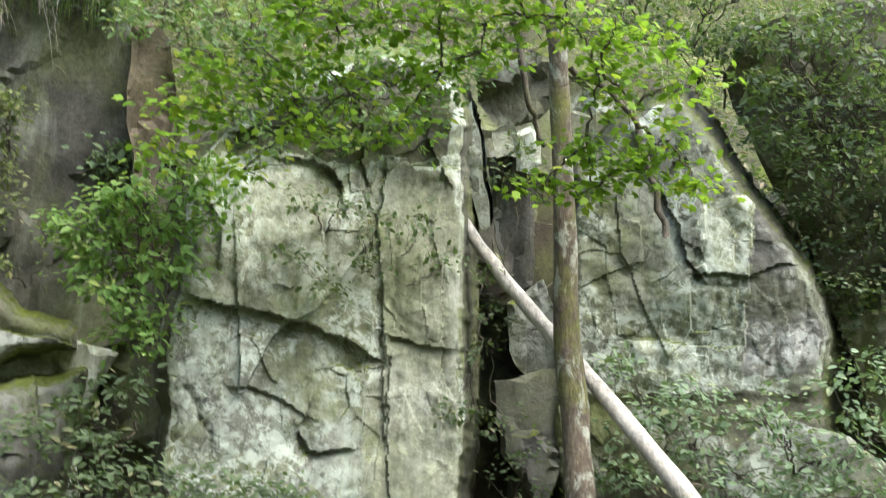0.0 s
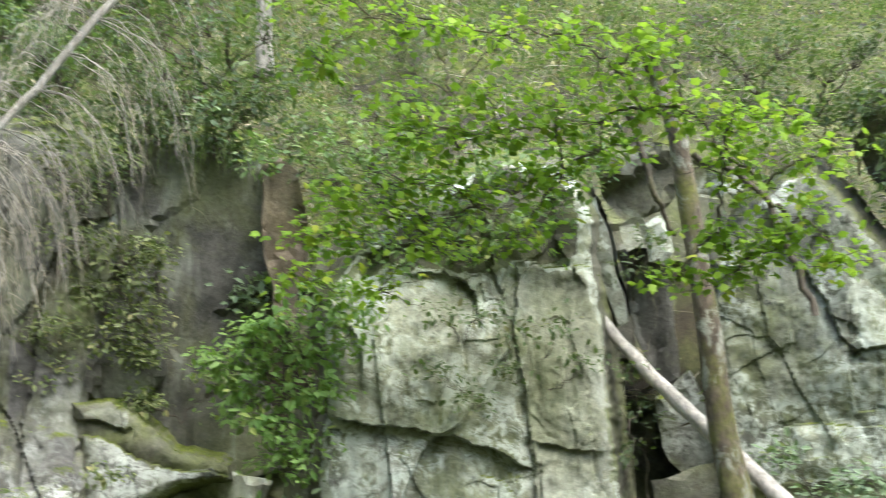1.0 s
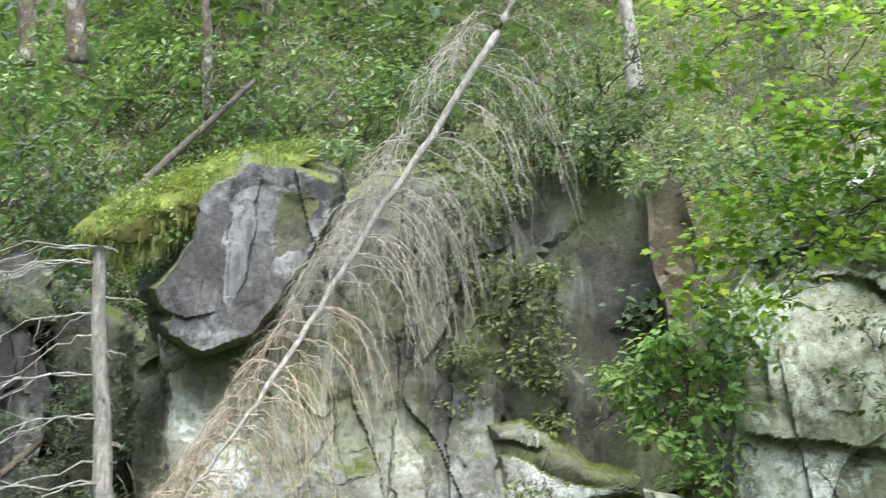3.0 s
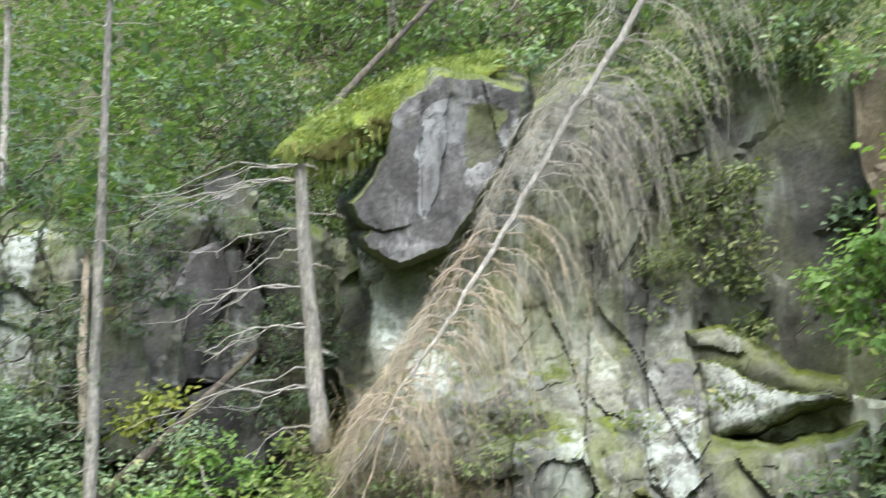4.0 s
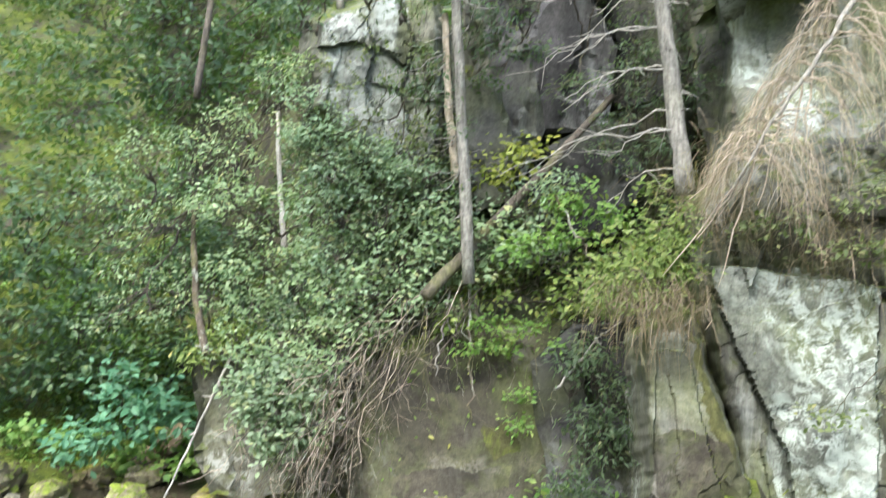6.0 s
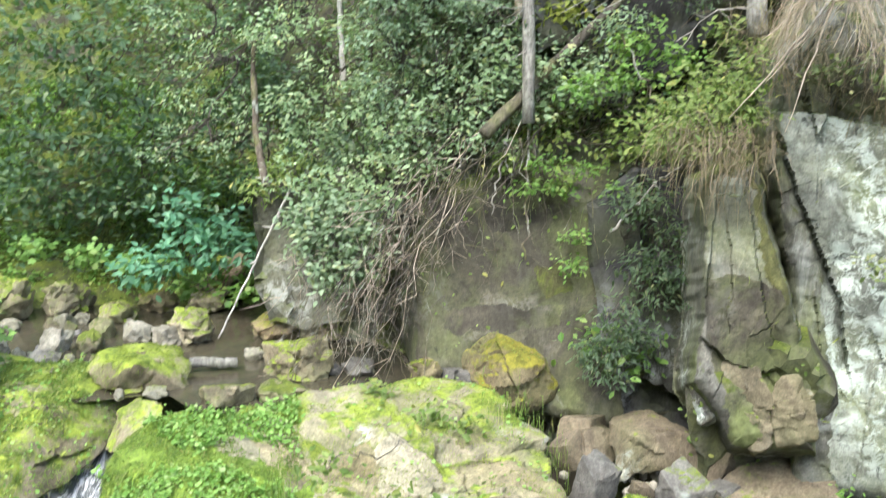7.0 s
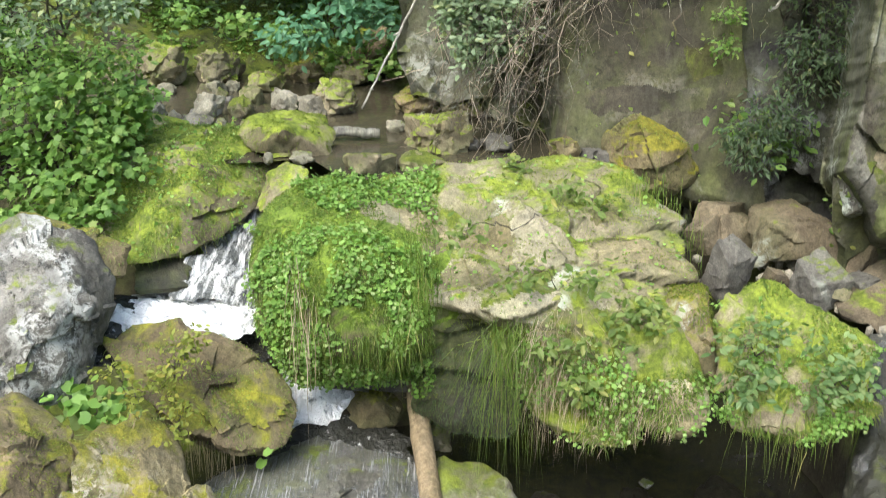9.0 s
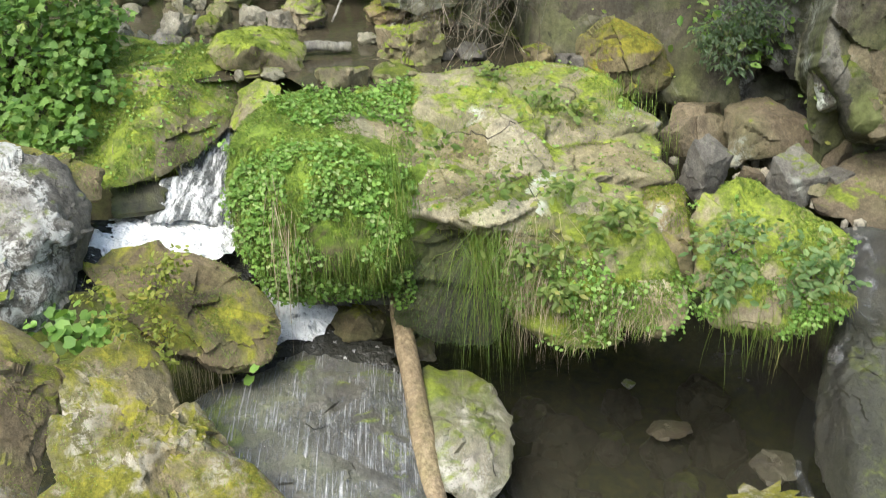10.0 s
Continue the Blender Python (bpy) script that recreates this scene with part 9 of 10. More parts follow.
shrubs("bush", [(-9.94, 3.06, 4.59, 0.32), (-9.83, 3.39, 4.83, 0.35), (-9.68, 3.71, 4.60, 0.26), (-9.95, 3.13, 5.17, 0.35), (-9.79, 3.56, 5.35, 0.35), (-9.57, 4.04, 5.07, 0.29), (-10.12, 2.58, 4.93, 0.26), (-10.18, 2.42, 5.27, 0.29), (-10.05, 2.85, 5.56, 0.35), (-9.85, 3.39, 5.80, 0.35), (-9.63, 3.92, 5.64, 0.35), (-9.48, 4.22, 5.98, 0.35), (-10.10, 2.64, 5.95, 0.35), (-10.22, 2.20, 6.04, 0.35), (-9.67, 3.81, 5.97, 0.29), (-9.92, 3.17, 6.07, 0.35)], LEAF_GREYGREEN, "mixed bushes on the slope above the stream", seed=24, size=0.066, leaves=180, group="bushes at the stream")
shrubs("bush", [(-12.24, 1.80, 3.74, 0.35), (-12.24, 1.46, 3.41, 0.28), (-12.17, 1.99, 3.53, 0.28), (-12.26, 1.14, 3.25, 0.24), (-12.14, 2.12, 3.46, 0.24), (-12.29, 1.68, 3.94, 0.24)], LEAF_TEAL, "teal-green broad-leaved plant on the bank", seed=25, size=0.13, group="bushes at the stream")
shrubs("bush", [(-6.49, 4.82, 5.21, 0.23), (-6.58, 4.72, 5.34, 0.21), (-6.39, 4.95, 5.34, 0.21), (-6.62, 4.66, 5.07, 0.16), (-6.48, 4.85, 5.47, 0.21), (-6.68, 4.59, 5.20, 0.16), (-6.38, 4.96, 5.64, 0.18), (-6.75, 4.49, 5.06, 0.14)], LEAF_YELLOW2, "dry grass and leaves on top of the pillar", seed=26, size=0.07, shape="narrow", leaves=200, group="bushes at the stream")
shrubs("bush", [(-13.83, 0.13, 5.99, 0.69), (-13.79, 0.80, 6.15, 0.69), (-13.72, 1.47, 6.03, 0.69), (-13.61, 2.17, 6.06, 0.69), (-13.84, 0.10, 5.29, 0.69), (-13.81, 0.77, 5.38, 0.69), (-13.73, 1.46, 5.32, 0.69), (-13.61, 2.23, 5.33, 0.62), (-13.82, 0.07, 4.59, 0.62), (-13.79, 0.74, 4.66, 0.62), (-13.71, 1.43, 4.59, 0.62), (-13.60, 2.14, 4.67, 0.54), (-13.53, 2.59, 5.63, 0.54), (-13.51, 2.65, 4.89, 0.46), (-13.77, -0.15, 4.03, 0.46), (-13.75, 0.45, 4.02, 0.46), (-13.69, 1.13, 4.01, 0.46), (-13.60, 1.84, 4.07, 0.39), (-13.46, 2.63, 4.15, 0.39), (-13.51, 2.59, 6.28, 0.62)] , LEAF_FOREST, "dense leafy branches of the wood beside the stream", seed=27, size=0.11, leaves=240, group="wood beyond the stream", back=1.0)
shrubs("bush", [(-14.98, 2.24, 9.62, 0.88), (-14.82, 2.97, 9.67, 0.88), (-14.62, 3.72, 9.71, 0.88), (-14.38, 4.49, 9.75, 0.79), (-15.18, 2.27, 8.77, 0.88), (-15.03, 3.01, 8.81, 0.88), (-14.83, 3.77, 8.84, 0.88), (-14.61, 4.38, 9.02, 0.79), (-15.33, 2.29, 7.99, 0.79), (-15.18, 3.04, 8.01, 0.79), (-15.00, 3.73, 8.02, 0.70), (-15.20, 1.39, 9.25, 0.88), (-15.39, 1.41, 8.34, 0.88), (-15.52, 1.43, 7.48, 0.79), (-14.15, 4.93, 10.00, 0.70), (-13.87, 5.54, 10.10, 0.70)], LEAF_FOREST, "dark foliage of the wood on the slope", seed=28, size=0.13, leaves=210, group="wood beyond the stream", back=1.0)
shrubs("bush", [(-9.86, -1.20, 3.05, 0.45), (-9.83, -0.89, 2.82, 0.28), (-9.72, -1.37, 2.57, 0.34), (-9.73, -0.99, 2.48, 0.23), (-9.64, -1.32, 2.27, 0.26), (-9.88, -0.76, 3.01, 0.28), (-9.80, -1.42, 2.87, 0.40), (-9.82, -1.66, 3.09, 0.45), (-9.68, -1.83, 2.63, 0.45), (-9.92, -0.97, 3.22, 0.40), (-9.59, -1.70, 2.27, 0.28), (-9.92, -0.64, 3.15, 0.23), (-9.39, -0.85, 2.73, 0.27), (-9.42, -1.06, 2.89, 0.27), (-9.21, -1.29, 2.57, 0.27), (-9.08, -1.03, 2.42, 0.19), (-9.69, -1.34, 3.25, 0.39), (-8.91, -1.23, 2.30, 0.16)], LEAF_MID2, "broad-leaved bush on the bank beside the falls", seed=29, size=0.085, shape="lobed", leaves=170, group="bushes at the falls")
shrubs("bush", [(-9.71, -1.24, 4.24, 0.33), (-9.71, -0.93, 4.09, 0.27), (-9.65, -1.27, 3.85, 0.27), (-9.71, -1.41, 4.38, 0.33), (-9.74, -0.73, 4.19, 0.22), (-9.64, -1.66, 4.05, 0.33), (-9.75, -1.00, 4.38, 0.27), (-9.71, -0.70, 3.99, 0.16)], LEAF_PALE, "pale leafy branches over the bank", seed=30, size=0.08, group="bushes at the falls")

shrubs("bush", [(-9.24, 3.17, 4.48, 0.22), (-9.16, 3.43, 4.76, 0.25), (-9.07, 3.68, 5.04, 0.25), (-8.94, 3.98, 5.31, 0.25), (-8.80, 4.26, 5.54, 0.25), (-8.64, 4.53, 5.70, 0.25), (-8.85, 4.15, 5.80, 0.28), (-9.02, 3.82, 5.58, 0.25), (-9.17, 3.48, 5.20, 0.25), (-9.30, 3.13, 4.97, 0.25), (-8.55, 4.68, 5.39, 0.19), (-8.42, 4.90, 5.55, 0.22), (-8.68, 4.46, 5.22, 0.17), (-8.87, 4.08, 4.88, 0.17)], LEAF_GREYGREEN, "light grey-green leaves over the dead tangle", seed=40, size=0.07, leaves=90, group="bushes at the stream")
shrubs("bush", [(-10.78, 2.33, 4.53, 0.19), (-10.74, 2.51, 4.59, 0.20), (-10.68, 2.71, 4.53, 0.19), (-10.79, 2.21, 4.35, 0.12)], LEAF_YELLOW2, "yellowish grass tuft on the white rock", per=4, seed=41, size=0.1, shape="narrow", leaves=150, group="bushes at the stream")
shrubs("bush", [(-8.48, 4.36, 4.75, 0.15), (-8.35, 4.54, 4.54, 0.13), (-8.54, 4.22, 4.53, 0.12), (-8.26, 4.72, 4.71, 0.13), (-8.07, 4.98, 4.56, 0.13), (-8.24, 4.62, 4.07, 0.08), (-8.21, 4.58, 3.81, 0.08)], LEAF_MID2, "small bright plants on the earthy wall", per=2, seed=42, size=0.055, leaves=90, group="bushes at the stream")
shrubs("bush", [(-9.74, 3.35, 7.03, 0.20), (-9.65, 3.66, 6.83, 0.23), (-9.49, 3.91, 7.12, 0.20), (-9.44, 4.15, 6.75, 0.23), (-9.74, 3.50, 6.49, 0.23), (-9.59, 3.89, 6.46, 0.26), (-9.35, 4.19, 7.25, 0.18), (-9.36, 4.37, 6.48, 0.23), (-9.53, 3.67, 7.49, 0.15), (-9.72, 3.26, 7.35, 0.12)], LEAF_OLIVE, "thin branches before the white crag", seed=43, size=0.06, leaves=60, group="bushes on the terrace")
shrubs("bush", [(-6.32, 5.80, 5.92, 0.17), (-6.08, 6.04, 5.78, 0.17), (-5.86, 6.22, 6.17, 0.15), (-5.60, 6.43, 6.22, 0.14), (-5.18, 6.77, 5.29, 0.17), (-5.36, 6.65, 5.89, 0.10), (-4.58, 7.17, 5.53, 0.12), (-4.88, 6.98, 5.34, 0.15), (-4.36, 7.29, 5.36, 0.14), (-4.74, 7.05, 6.17, 0.12), (-4.12, 7.40, 6.35, 0.12), (-6.18, 5.94, 5.40, 0.15), (-5.90, 6.19, 5.18, 0.15)], LEAF_OLIVE, "low plants on the ledges of the lower cliff", per=2, seed=44, size=0.06, leaves=80, back=0.2, group="plants on the wall")
shrubs("bush", [(-6.00, 5.41, 5.61, 0.16), (-5.79, 5.63, 5.64, 0.16), (-5.57, 5.82, 5.46, 0.14), (-5.38, 5.98, 5.45, 0.14), (-5.19, 6.13, 5.28, 0.13), (-5.00, 6.26, 5.10, 0.14), (-4.89, 6.23, 4.28, 0.18), (-5.05, 6.14, 4.44, 0.14), (-5.49, 5.88, 5.81, 0.16), (-5.30, 6.04, 5.93, 0.14), (-5.59, 5.64, 4.18, 0.14), (-4.87, 6.37, 5.44, 0.14)], LEAF_OLIVE, "low plants in the cracks of the lower cliff", per=2, seed=45, size=0.06, leaves=80, back=0.2, group="plants on the wall")

shrubs("plant", [(-12.56, -0.02, 3.5, 0.14), (-12.59, 0.54, 3.4, 0.13), (-12.98, 1.09, 3.2, 0.15), (-12.64, 1.52, 3.2, 0.13), (-12.63, 2.07, 3.1, 0.13), (-12.12, 2.24, 2.9, 0.15), (-12.5, 2.47, 3.1, 0.19), (-13.01, 1.78, 2.9, 0.18)], LEAF_MID2, "low green plants on the far bank of the stream", seed=53, size=0.085, shape="lobed", leaves=90, back=0.2, group="plants on the far bank")

shrubs("bush", [(-8.14, 5.81, 7.14, 0.22), (-7.99, 6.06, 6.92, 0.22), (-8.25, 5.76, 6.71, 0.18), (-7.76, 6.11, 7.77, 0.22), (-7.72, 6.39, 7.51, 0.24), (-7.78, 6.29, 7.04, 0.22), (-8.20, 5.99, 7.46, 0.22), (-8.36, 5.65, 6.45, 0.15), (-7.70, 6.40, 8.04, 0.22), (-7.96, 5.70, 6.33, 0.20), (-7.83, 6.02, 6.45, 0.18)], LEAF_DARK, "dark ferny growth at the back of the recess", seed=61, size=0.06, shape="narrow", leaves=170, group="bushes in the recess")
shrubs("bush", [(-8.06, 5.26, 5.93, 0.20), (-8.18, 5.08, 5.87, 0.20), (-8.16, 4.93, 5.56, 0.20), (-8.22, 4.64, 5.45, 0.20), (-8.03, 5.13, 5.56, 0.18), (-7.91, 5.48, 5.78, 0.14)], LEAF_MID2, "fresh green shrub below the fallen trunk", seed=62, size=0.07, leaves=120, group="bushes in the recess")
shrubs("bush", [(-9.33, 3.93, 6.61, 0.24), (-9.22, 4.21, 6.40, 0.26), (-9.42, 3.80, 6.25, 0.26), (-9.54, 3.48, 6.45, 0.22), (-9.23, 4.15, 7.92, 0.19), (-9.31, 4.07, 6.18, 0.29), (-9.26, 4.30, 6.75, 0.19), (-9.34, 4.14, 7.42, 0.12)], LEAF_OLIVE, "twiggy plants growing over the white crag", seed=63, size=0.05, leaves=120, back=0.2, group="bushes above the recess")
shrubs("bush", [(-8.91, 4.65, 8.12, 0.26), (-8.84, 4.89, 7.86, 0.26), (-9.00, 4.73, 7.57, 0.23), (-9.16, 4.78, 7.19, 0.21), (-8.70, 4.97, 8.20, 0.26), (-8.65, 5.35, 8.38, 0.23), (-9.07, 4.36, 8.10, 0.26), (-8.95, 5.24, 7.51, 0.16)], LEAF_BLUE2, "shrubs between the crag and the dark rock", seed=64, size=0.06, leaves=150, back=0.3, group="bushes above the recess")

shrubs("bush", [(-9.53, 3.13, 6.74, 0.22), (-9.48, 3.34, 6.54, 0.24), (-9.59, 3.01, 6.63, 0.24), (-9.41, 3.54, 6.40, 0.22), (-9.53, 3.27, 6.31, 0.26), (-9.58, 2.92, 6.96, 0.20), (-9.34, 3.73, 6.38, 0.20)], LEAF_BLUE, "grey-green bushes at the white crag's foot", seed=65, size=0.052, leaves=220, group="bushes on the terrace")
# low growth over the slopes, too dense to count
def undergrowth(name, n, xr, yr, dmin, dmax, material, label, seed, size, shape, hi, zmax=17.0, zmin=2.8):
    rnd = np.random.RandomState(seed)
    x, y = rnd.uniform(*xr, n), rnd.uniform(*yr, n)
    d, att = cliff_at(x, y)
    z = ground_z(x, y)
    ok = (d > dmin) & (d < dmax) & (z < zmax) & (z > zmin)
    x, y, z = x[ok], y[ok], z[ok]
    lump = np.array([noise.fractal(Vector((p, q, seed * 0.7)) * 0.9, 0.9, 2.0, 4) for p, q in zip(x, y)])
    ok = lump > -0.12
    x, y, z, lump = x[ok], y[ok], z[ok], np.clip(lump[ok] + 0.2, 0.1, 1.0)
    e = np.stack([x, y, z + rnd.uniform(0.02, 1.0, len(x)) * hi * 2.2 * lump], 1)
    o = rnd.normal(0, 1, e.shape) * (1, 1, 0.3) + (0.2, -0.4, 0.3)
    o /= np.linalg.norm(o, axis=1)[:, None]
    pos, dr, up, sz = sprig_leaves(e, o, rnd, 7, size * 1.3, size, 0.5, 0.2)
    v, f = leaf_mesh(pos, dr, up, sz, shape)
    return tagged(mesh_thing(name, v, f, material, smooth=False), label, "undergrowth", kind="stuff")


undergrowth("undergrowth", 13000, (-12, 8), (5, 24), 0.9, 14, LEAF_MID, "low leafy undergrowth on the slope above the cliff", 1, 0.09, "oval", 0.6, zmax=26.0)
undergrowth("undergrowth", 9000, (-12, 8), (5, 21), 0.9, 11, LEAF_DARK, "dark undergrowth on the slope above the cliff", 2, 0.07, "narrow", 0.6)
undergrowth("undergrowth", 19000, (-26, -8), (2, 22), -0.4, 16, LEAF_DARK, "dark undergrowth of the wood", 3, 0.13, "oval", 0.8, zmax=30.0)
undergrowth("undergrowth", 5000, (-11.5, -6), (3.5, 9), 0.55, 4, LEAF_BLUE, "grey-green undergrowth on the terrace", 4, 0.075, "oval", 0.3)
undergrowth("undergrowth", 9000, (-26, -12), (-9, 5), -9, 1, LEAF_FOREST, "dark undergrowth on the far bank", 5, 0.12, "oval", 0.8)
undergrowth("undergrowth", 5000, (-12.5, -8), (-6, -1.5), -12, -2, LEAF_MID2, "leafy undergrowth on the near bank", 6, 0.09, "oval", 0.4)

undergrowth("undergrowth", 3500, (-12, 8), (5, 24), 0.7, 12, DRY, "dry stalks and dead twigs on the slope", 7, 0.13, "narrow", 0.5, zmax=24.0)
undergrowth("undergrowth", 2000, (-6.5, 8), (5, 24), 0.9, 14, LEAF_BRIGHT2, "light green shoots on the slope", 8, 0.08, "oval", 0.7, zmax=26.0)

undergrowth("undergrowth", 24000, (-60, -7), (7, 60), 5, 60, LEAF_FOREST, "distant foliage of the wooded hillside", 10, 0.36, "oval", 1.2, zmax=80.0)
undergrowth("undergrowth", 16000, (-16, -8), (4.5, 14), 0.8, 9, LEAF_BLUE2, "mixed bushes on the slope above the recess", 9, 0.1, "oval", 0.8, zmax=30.0)
undergrowth("undergrowth", 9000, (-17, -12.4), (-3, 3.2), -9, 1, LEAF_MID2, "low leafy plants and moss on the far bank", 11, 0.06, "lobed", 0.16, zmin=2.62)
undergrowth("undergrowth", 5000, (-17, -12.6), (-3, 3.2), -9, 1, MOSS_BLADE, "bright moss on the far bank", 12, 0.05, "narrow", 0.08, zmin=2.62)


def thicket(n, xr, yr, dmin, dmax, material, label, seed, length):
    """Fine bare twigs that stand and hang among the bushes."""
    rnd = np.random.RandomState(seed)
    x, y = rnd.uniform(*xr, n), rnd.uniform(*yr, n)
    d, att = cliff_at(x, y)
    ok = (d > dmin) & (d < dmax)
    p = np.stack([x[ok], y[ok], ground_z(x[ok], y[ok]) + rnd.uniform(0, 0.5, ok.sum())], 1)
    dr = rnd.normal(0, 0.8, p.shape) + (0.1, -0.3, 0.6)
    v, f = blade_mesh(p, dr, length * rnd.uniform(0.4, 1.4, len(p)), np.full(len(p), 0.004), 0.7, rnd)
    return tagged(mesh_thing("dry_thicket", v, f, material, smooth=False), label, "undergrowth", kind="stuff")


thicket(10000, (-12, 8), (5, 20), 0.8, 9, DRY_GREY, "bare grey twigs among the bushes above the cliff", 31, 0.8)
thicket(6000, (-18, -9), (3, 13), 0.4, 9, DRY_GREY, "bare grey twigs on the slope above the recess", 33, 0.9)
thicket(3500, (-13, -6), (3, 9), 0.4, 4, DRY, "dry stalks among the bushes on the terrace", 32, 0.5)

# ---- growth on the boulders ----
def toward(m):
    e = np.array((0, 0, 5.7)) - m
    return e / np.linalg.norm(e, axis=1)[:, None]


def moss_fuzz(ob, n, seed, keep, material, length=0.05, label="short moss and grass", patchy=0.4):
    rnd = np.random.RandomState(seed)
    p, nr = scatter_on(ob, n, rnd, keep)
    if len(p):
        dens = np.array([noise.fractal(Vector(q) * 2.6, 1.0, 2.0, 3) for q in p])
        ok = dens > np.percentile(dens, 100 * patchy)
        p, nr = p[ok], nr[ok]
        v, f = blade_mesh(p - np.array(ob.location), nr + rnd.normal(0, 0.5, p.shape), rnd.uniform(0.4, 1.3, len(p)) * length, np.full(len(p), min(length * 0.07, 0.0032)), 0.9, rnd)
        mesh_thing("moss_fuzz", v, f, material, ob, label, smooth=False)["kind"] = "stuff"


def leaf_coat(ob, n, seed, keep, material, size, shape="round", lift=0.04, label="coat of small round leaves"):
    rnd = np.random.RandomState(seed)
    p, nr = scatter_on(ob, n, rnd, keep)
    if len(p):
        # leaves grow in drifts
        dens = np.array([noise.fractal(Vector(q) * 2.2, 1.0, 2.0, 3) for q in p])
        ok = dens > np.percentile(dens, 38)
        p, nr = p[ok], nr[ok]
        d = rnd.normal(0, 0.7, p.shape) - (0, 0, 0.5) + nr * 0.25
        up = nr + np.array((0, 0, 0.8)) + rnd.normal(0, 0.3, p.shape)
        v, f = leaf_mesh(p - np.array(ob.location) + nr * rnd.uniform(0.0, lift * 2, (len(p), 1)), d, up, size * rnd.uniform(0.45, 1.2, len(p)), shape)
        mesh_thing("leaf_coat", v, f, material, ob, label, smooth=False)["kind"] = "stuff"


facing = lambda m, n: np.clip((n * toward(m)).sum(1) + 0.25, 0, 1)
upward = lambda m, n: np.clip(n[:, 2] - 0.15, 0, 1) ** 1.0
on_left = lambda m, n: facing(m, n) * (across(m) < -0.05) * (m[:, 2] > 1.25)
leaf_coat(RK["main"], 9500, 1, on_left, LEAF_COAT, 0.028)
leaf_coat(RK["main"], 900, 2, lambda m, n: on_left(m, n) * (n[:, 2] > 0.1), LEAF_COAT, 0.038, lift=0.05)
leaf_coat(RK["right"], 2600, 3, lambda m, n: facing(m, n) * (n[:, 2] < 0.55) * (n[:, 2] > -0.35), LEAF_COAT, 0.03, shape="lobed", lift=0.035)
leaf_coat(RK["main"], 2000, 4, lambda m, n: facing(m, n) * (across(m) > 0.6) * (m[:, 2] > 1.2) * (m[:, 2] < 2.1) * (n[:, 2] > -0.35), LEAF_COAT, 0.032, shape="lobed", lift=0.045)
leaf_coat(RK["main"], 900, 6, lambda m, n: upward(m, n) * (m[:, 2] > 2.1), LEAF_COAT, 0.028, lift=0.02)
leaf_coat(RK["bank"], 900, 7, facing, LEAF_COAT, 0.028, lift=0.06)
leaf_coat(RK["bank"], 350, 8, facing, LEAF_YELLOW, 0.06, shape="narrow", lift=0.08)
for k, (key, n, ln) in enumerate((("main", 15000, 0.04), ("right", 9000, 0.055), ("bank", 15000, 0.08), ("flat", 2500, 0.05), ("between", 3500, 0.045), ("fore", 2500, 0.035), ("fore2", 2500, 0.035), ("greytop", 1500, 0.04), ("round", 1500, 0.03), ("wedge", 2500, 0.06))):
    moss_fuzz(RK[key], n, 20 + k, (facing if key == "right" else (lambda m, n: upward(m, n) + 0.15 * facing(m, n))), GRASS if k % 3 else MOSS_BLADE, ln)
moss_fuzz(RK["ledge"], 14000, 49, lambda m, n: facing(m, n) + upward(m, n), MOSS_BLADE, 0.09)
leaf_coat(RK["ledge"], 1300, 48, lambda m, n: facing(m, n) * (n[:, 2] > 0), LEAF_YELLOW2, 0.05, shape="oval", lift=0.06)
moss_fuzz(RK["main"], 16000, 47, on_left, GRASS, 0.06, patchy=0.1)
# dark blades carry the painted shade on under the overhang
moss_fuzz(RK["main"], 5000, 46, lambda m, n: facing(m, n) * (across(m) > -0.2) * (across(m) < 0.85) * (m[:, 2] < 1.7), LEAF_DARK, 0.03, "moss under the overhang, coloured dark for its shade", patchy=0.15)
moss_fuzz(RK["main"], 5200, 45, lambda m, n: facing(m, n) * (across(m) > 0.7) * (m[:, 2] < 2.0), GRASS, 0.09, "drooping grass on the face")
moss_fuzz(RK["main"], 1200, 44, lambda m, n: facing(m, n) * (across(m) > 0.7) * (m[:, 2] < 1.9), DRY, 0.12, "dry stalks on the face")
for k in range(17):
    moss_fuzz(RK["mossy%d" % k], 600, 50 + k, upward, MOSS_BLADE, 0.05)


for ob in SLABS:
    if "earthy" in ob["label"]:
        leaf_coat(ob, 500, 61, lambda m, n: 0.2 + np.clip(m[:, 2] - 3.6, 0, 2), LEAF_YELLOW2, 0.06, shape="oval", lift=0.05, label="small leafy sprigs on the earth")
        moss_fuzz(ob, 900, 62, lambda m, n: np.clip(m[:, 2] - 3.4, 0, 2) ** 2, LEAF_OLIVE, 0.16, "dry roots and stalks in the earth")
for k, ob in enumerate(SLABS):
    moss_fuzz(ob, 260, 100 + k, lambda m, n: np.clip(n[:, 2] - 0.1, 0, 1) ** 2, MOSS_BLADE if k % 2 else GRASS, 0.06, "moss and short grass on the ledges")


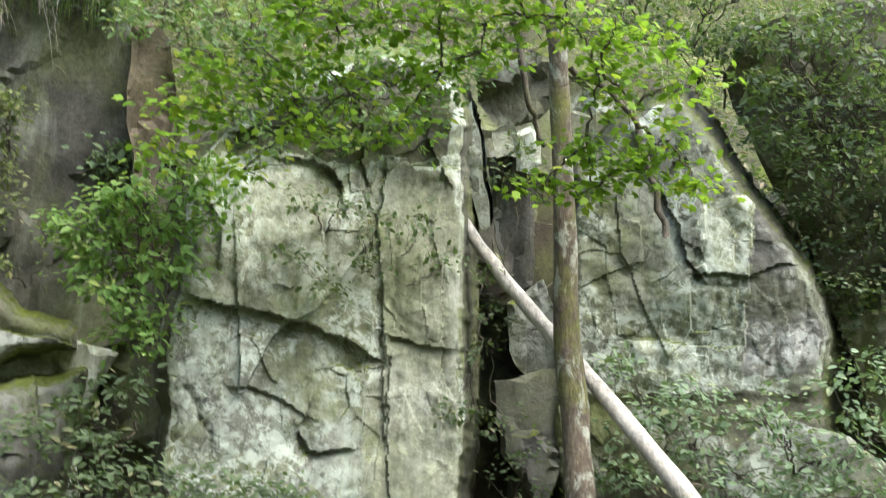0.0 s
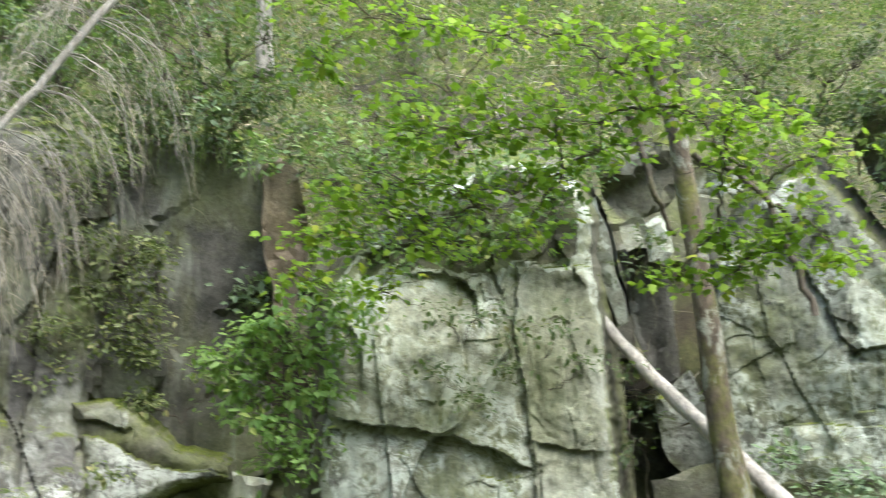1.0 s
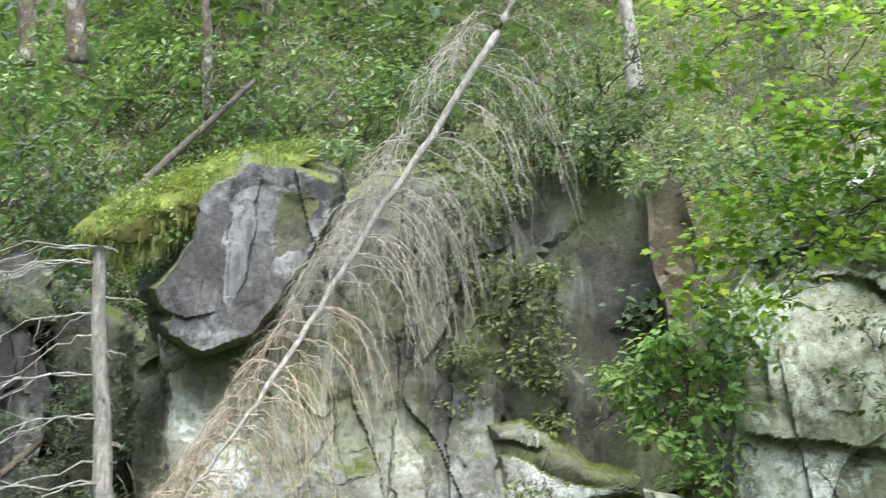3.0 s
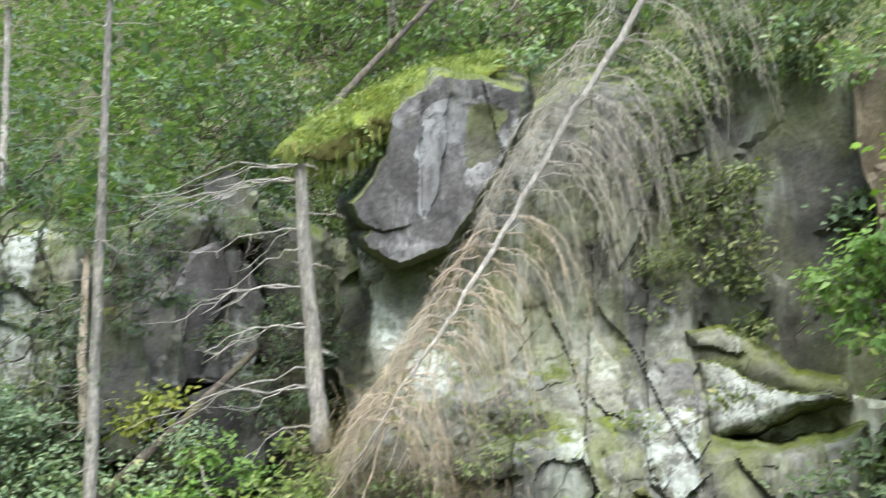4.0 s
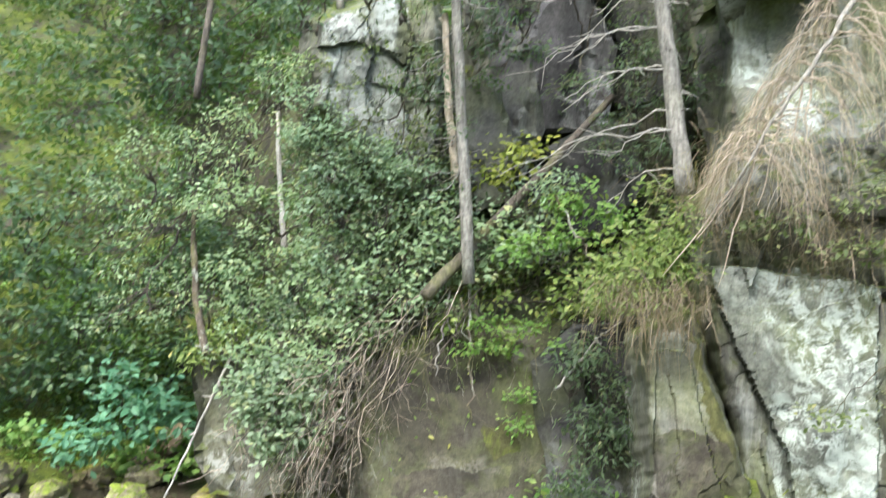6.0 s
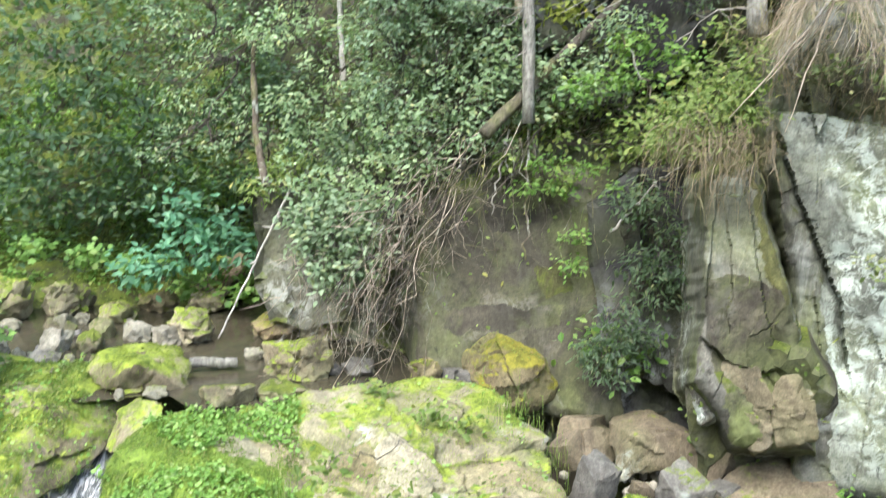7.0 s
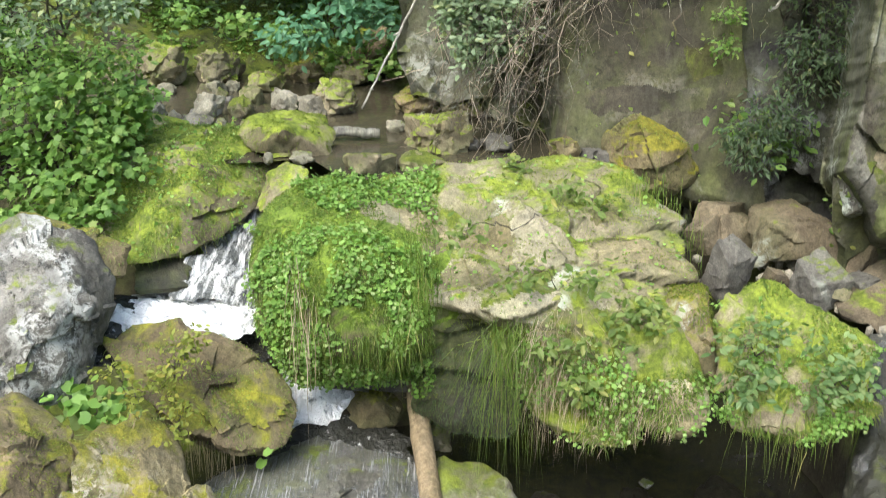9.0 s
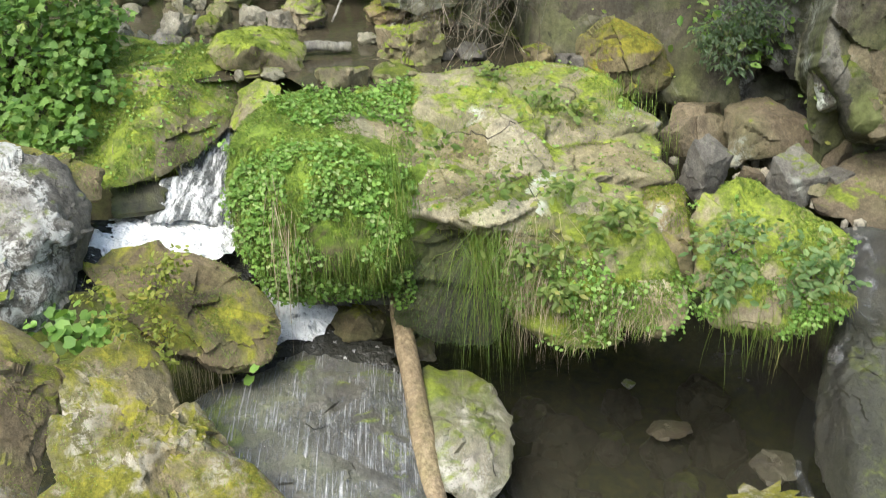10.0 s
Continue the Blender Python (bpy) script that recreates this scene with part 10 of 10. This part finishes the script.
def hanging_grass(line, n, length, material, label, seed, width=0.0026, spread=0.06, wild=0.1):
    """A fringe of long grass that hangs over an edge."""
    rnd = np.random.RandomState(seed)
    line = np.array(line)
    u = rnd.uniform(0, len(line) - 1, n)
    i = u.astype(int)
    p = line[i] * (1 - (u - i))[:, None] + line[np.minimum(i + 1, len(line) - 1)] * (u - i)[:, None] + rnd.normal(0, spread, (n, 3))
    out = toward(p) * 0.25 + rnd.normal(0, wild, p.shape) - (0, 0, 0.55 if wild < 0.3 else 0.05)
    v, f = blade_mesh(p, out, length * rnd.uniform(0.4, 1.15, n), np.full(n, width), 1.0, rnd)
    return tagged(mesh_thing("hanging_grass", v, f, material, smooth=False), label, "grass", kind="stuff")


hanging_grass([(-6.40, 1.84, 2.10), (-6.39, 1.90, 2.12), (-6.37, 2.01, 2.16), (-6.35, 2.13, 2.20)], 260, 0.8, GRASS, "long green grass hanging from the boulder", 1, width=0.002, wild=0.24)
hanging_grass([(-6.34, 2.10, 2.17), (-6.26, 2.34, 2.21), (-6.13, 2.51, 2.11)], 320, 0.5, DRY, "dry grass hanging from the boulder", 2, width=0.0018, wild=0.2)
hanging_grass([(-6.19, 2.15, 1.81), (-6.14, 2.31, 1.85), (-6.02, 2.44, 1.75)], 260, 0.38, DRY, "dry stalks under the boulder's edge", 3, width=0.0018, wild=0.2)
hanging_grass([(-6.89, 0.44, 2.20), (-6.76, 0.75, 2.03), (-6.67, 1.15, 2.01), (-6.68, 1.29, 2.08)], 90, 0.22, GRASS, "grass hanging over the boulder's shoulder", 4)
hanging_grass([(-7.01, 1.35, 2.77), (-6.85, 1.48, 2.45), (-6.79, 1.37, 2.25)], 160, 0.22, GRASS, "tuft of grass on the boulder's edge", 5)
hanging_grass([(-5.55, 3.28, 1.86), (-5.36, 3.45, 1.75), (-5.18, 3.69, 1.76), (-5.07, 3.95, 1.91)], 70, 0.28, GRASS, "grass and stalks under the mossy boulder", 6)
hanging_grass([(-7.18, 0.51, 2.53), (-7.05, 0.51, 2.22), (-6.95, 0.57, 2.02)], 40, 0.5, DRY, "strand of dry grass on the boulder's shoulder", 7)
hanging_grass([(-7.43, -0.54, 1.31), (-7.30, -0.31, 1.08), (-7.25, -0.05, 1.00)], 160, 0.35, DRY, "dry grass under the boulder between the falls", 8)
hanging_grass([(-6.62, 4.50, 5.11), (-6.52, 4.63, 5.16), (-6.36, 4.83, 5.13), (-6.22, 4.98, 5.18)], 170, 0.3, DRY_BROWN, "dry grass hanging from the pillar's top", 9, wild=0.4)
hanging_grass([(-7.33, 5.27, 8.68), (-7.09, 5.61, 8.61), (-6.85, 5.79, 8.79), (-6.63, 5.92, 9.01), (-6.26, 6.12, 9.33), (-5.95, 6.33, 9.47)], 900, 0.16, MOSS_BLADE, "moss fringe of the ledge", 10, width=0.005)
hanging_grass([(-4.40, 8.01, 9.59), (-4.07, 8.20, 9.52), (-3.71, 8.34, 9.57), (-3.26, 8.59, 9.40)], 160, 0.25, GRASS, "grass hanging over the wall's rim", 11)
hanging_grass([(-9.31, -0.60, 2.41), (-9.27, -0.23, 2.27), (-9.29, 0.15, 2.39), (-9.20, -0.15, 2.07), (-9.18, -0.56, 2.02)], 700, 0.24, GRASS, "long grass on the mossy bank", 12)
hanging_grass([(-7.56, 3.48, 2.80), (-7.40, 3.67, 2.63), (-7.18, 3.85, 2.33)], 350, 0.14, GRASS, "bright grass on the boulder's crest", 13, spread=0.1)
hanging_grass([(-6.80, 5.70, 6.17), (-6.53, 6.01, 5.93), (-6.18, 6.35, 5.79), (-5.88, 6.61, 5.75)], 420, 0.3, DRY, "dry grass and brush below the spruce", 14, spread=0.12, wild=0.5)
hanging_grass([(-6.54, 5.19, 5.95), (-6.36, 5.40, 5.80), (-6.11, 5.66, 5.70), (-5.80, 5.96, 5.59), (-5.51, 6.20, 5.49)], 1100, 0.3, DRY_BROWN, "brown dry brush on the ledge below the spruce", 15, spread=0.16, width=0.003, wild=0.6)
hanging_grass([(-6.62, 5.60, 6.26), (-6.38, 5.86, 6.17), (-6.11, 6.13, 6.07), (-5.86, 6.37, 5.93), (-5.67, 6.51, 6.18)], 800, 0.28, DRY_BROWN, "brown dry brush between the cliff blocks", 16, spread=0.16, width=0.003, wild=0.6)
hanging_grass([(-6.65, 4.35, 5.12), (-6.53, 4.52, 5.09), (-6.41, 4.65, 4.93), (-6.26, 4.84, 4.99), (-6.17, 4.95, 5.16)], 600, 0.3, DRY_BROWN, "dead brown grass over the pillar", 17, spread=0.12, width=0.003, wild=0.6)
# leafy plants on the boulders
shrubs("plant", [(-6.14, 2.16, 2.06, 0.12), (-6.10, 2.36, 2.15, 0.10), (-5.94, 2.35, 1.86, 0.12), (-5.98, 2.66, 2.20, 0.10), (-6.01, 2.79, 2.39, 0.10), (-5.94, 2.86, 2.32, 0.09), (-6.23, 2.49, 2.52, 0.08), (-6.40, 2.12, 2.55, 0.08), (-6.68, 1.60, 2.81, 0.12), (-7.51, 2.83, 2.75, 0.13), (-7.39, 3.04, 2.69, 0.10), (-8.16, 2.62, 2.76, 0.09)], LEAF_YELLOW2, "small leafy plant rooted on the boulder", per=2, leaves=45, size=0.075, seed=31, back=0.15, group="plants on the boulder")
shrubs("plant", [(-5.57, 3.41, 2.28, 0.16), (-5.50, 3.58, 2.37, 0.14), (-5.45, 3.41, 2.07, 0.14), (-5.47, 3.31, 1.99, 0.10), (-5.23, 3.86, 2.28, 0.14), (-5.12, 3.90, 2.16, 0.14), (-5.19, 3.74, 2.06, 0.12), (-5.09, 4.00, 2.24, 0.10)], LEAF_BRIGHT2, "broad-leaved plant on the mossy boulder", per=2, leaves=54, size=0.07, shape="oval", seed=32, back=0.15, group="plants on the boulder")
shrubs("plant", [(-7.20, -0.35, 1.83, 0.12), (-7.10, -0.51, 1.64, 0.12), (-7.05, -0.76, 1.56, 0.12), (-7.13, -0.84, 1.72, 0.10), (-7.01, -0.37, 1.46, 0.10), (-6.76, -0.48, 1.33, 0.09), (-7.22, -0.26, 1.87, 0.11), (-7.15, -0.45, 1.74, 0.10)], LEAF_YELLOW, "yellowing leafy plant beside the falls", per=2, leaves=45, size=0.055, seed=33, back=0.15, group="plants at the falls")
shrubs("plant", [(-7.14, -1.02, 1.46, 0.16), (-7.12, -1.18, 1.45, 0.11), (-7.22, 0.17, 0.98, 0.06), (-7.35, 0.02, 1.17, 0.06)], LEAF_COAT, "butterbur plant with large round leaves", per=1, leaves=14, size=0.085, shape="round", seed=34, back=0.12, group="plants at the falls")
shrubs("plant", [(-7.01, 5.32, 2.56, 0.13), (-7.82, 4.81, 3.07, 0.22), (-7.93, 4.69, 3.15, 0.19), (-7.67, 4.97, 2.94, 0.16), (-7.73, 5.01, 3.22, 0.19)], LEAF_MID2, "green plant between the fallen stones", per=1, leaves=50, size=0.1, seed=35, back=0.15, group="plants at the falls")
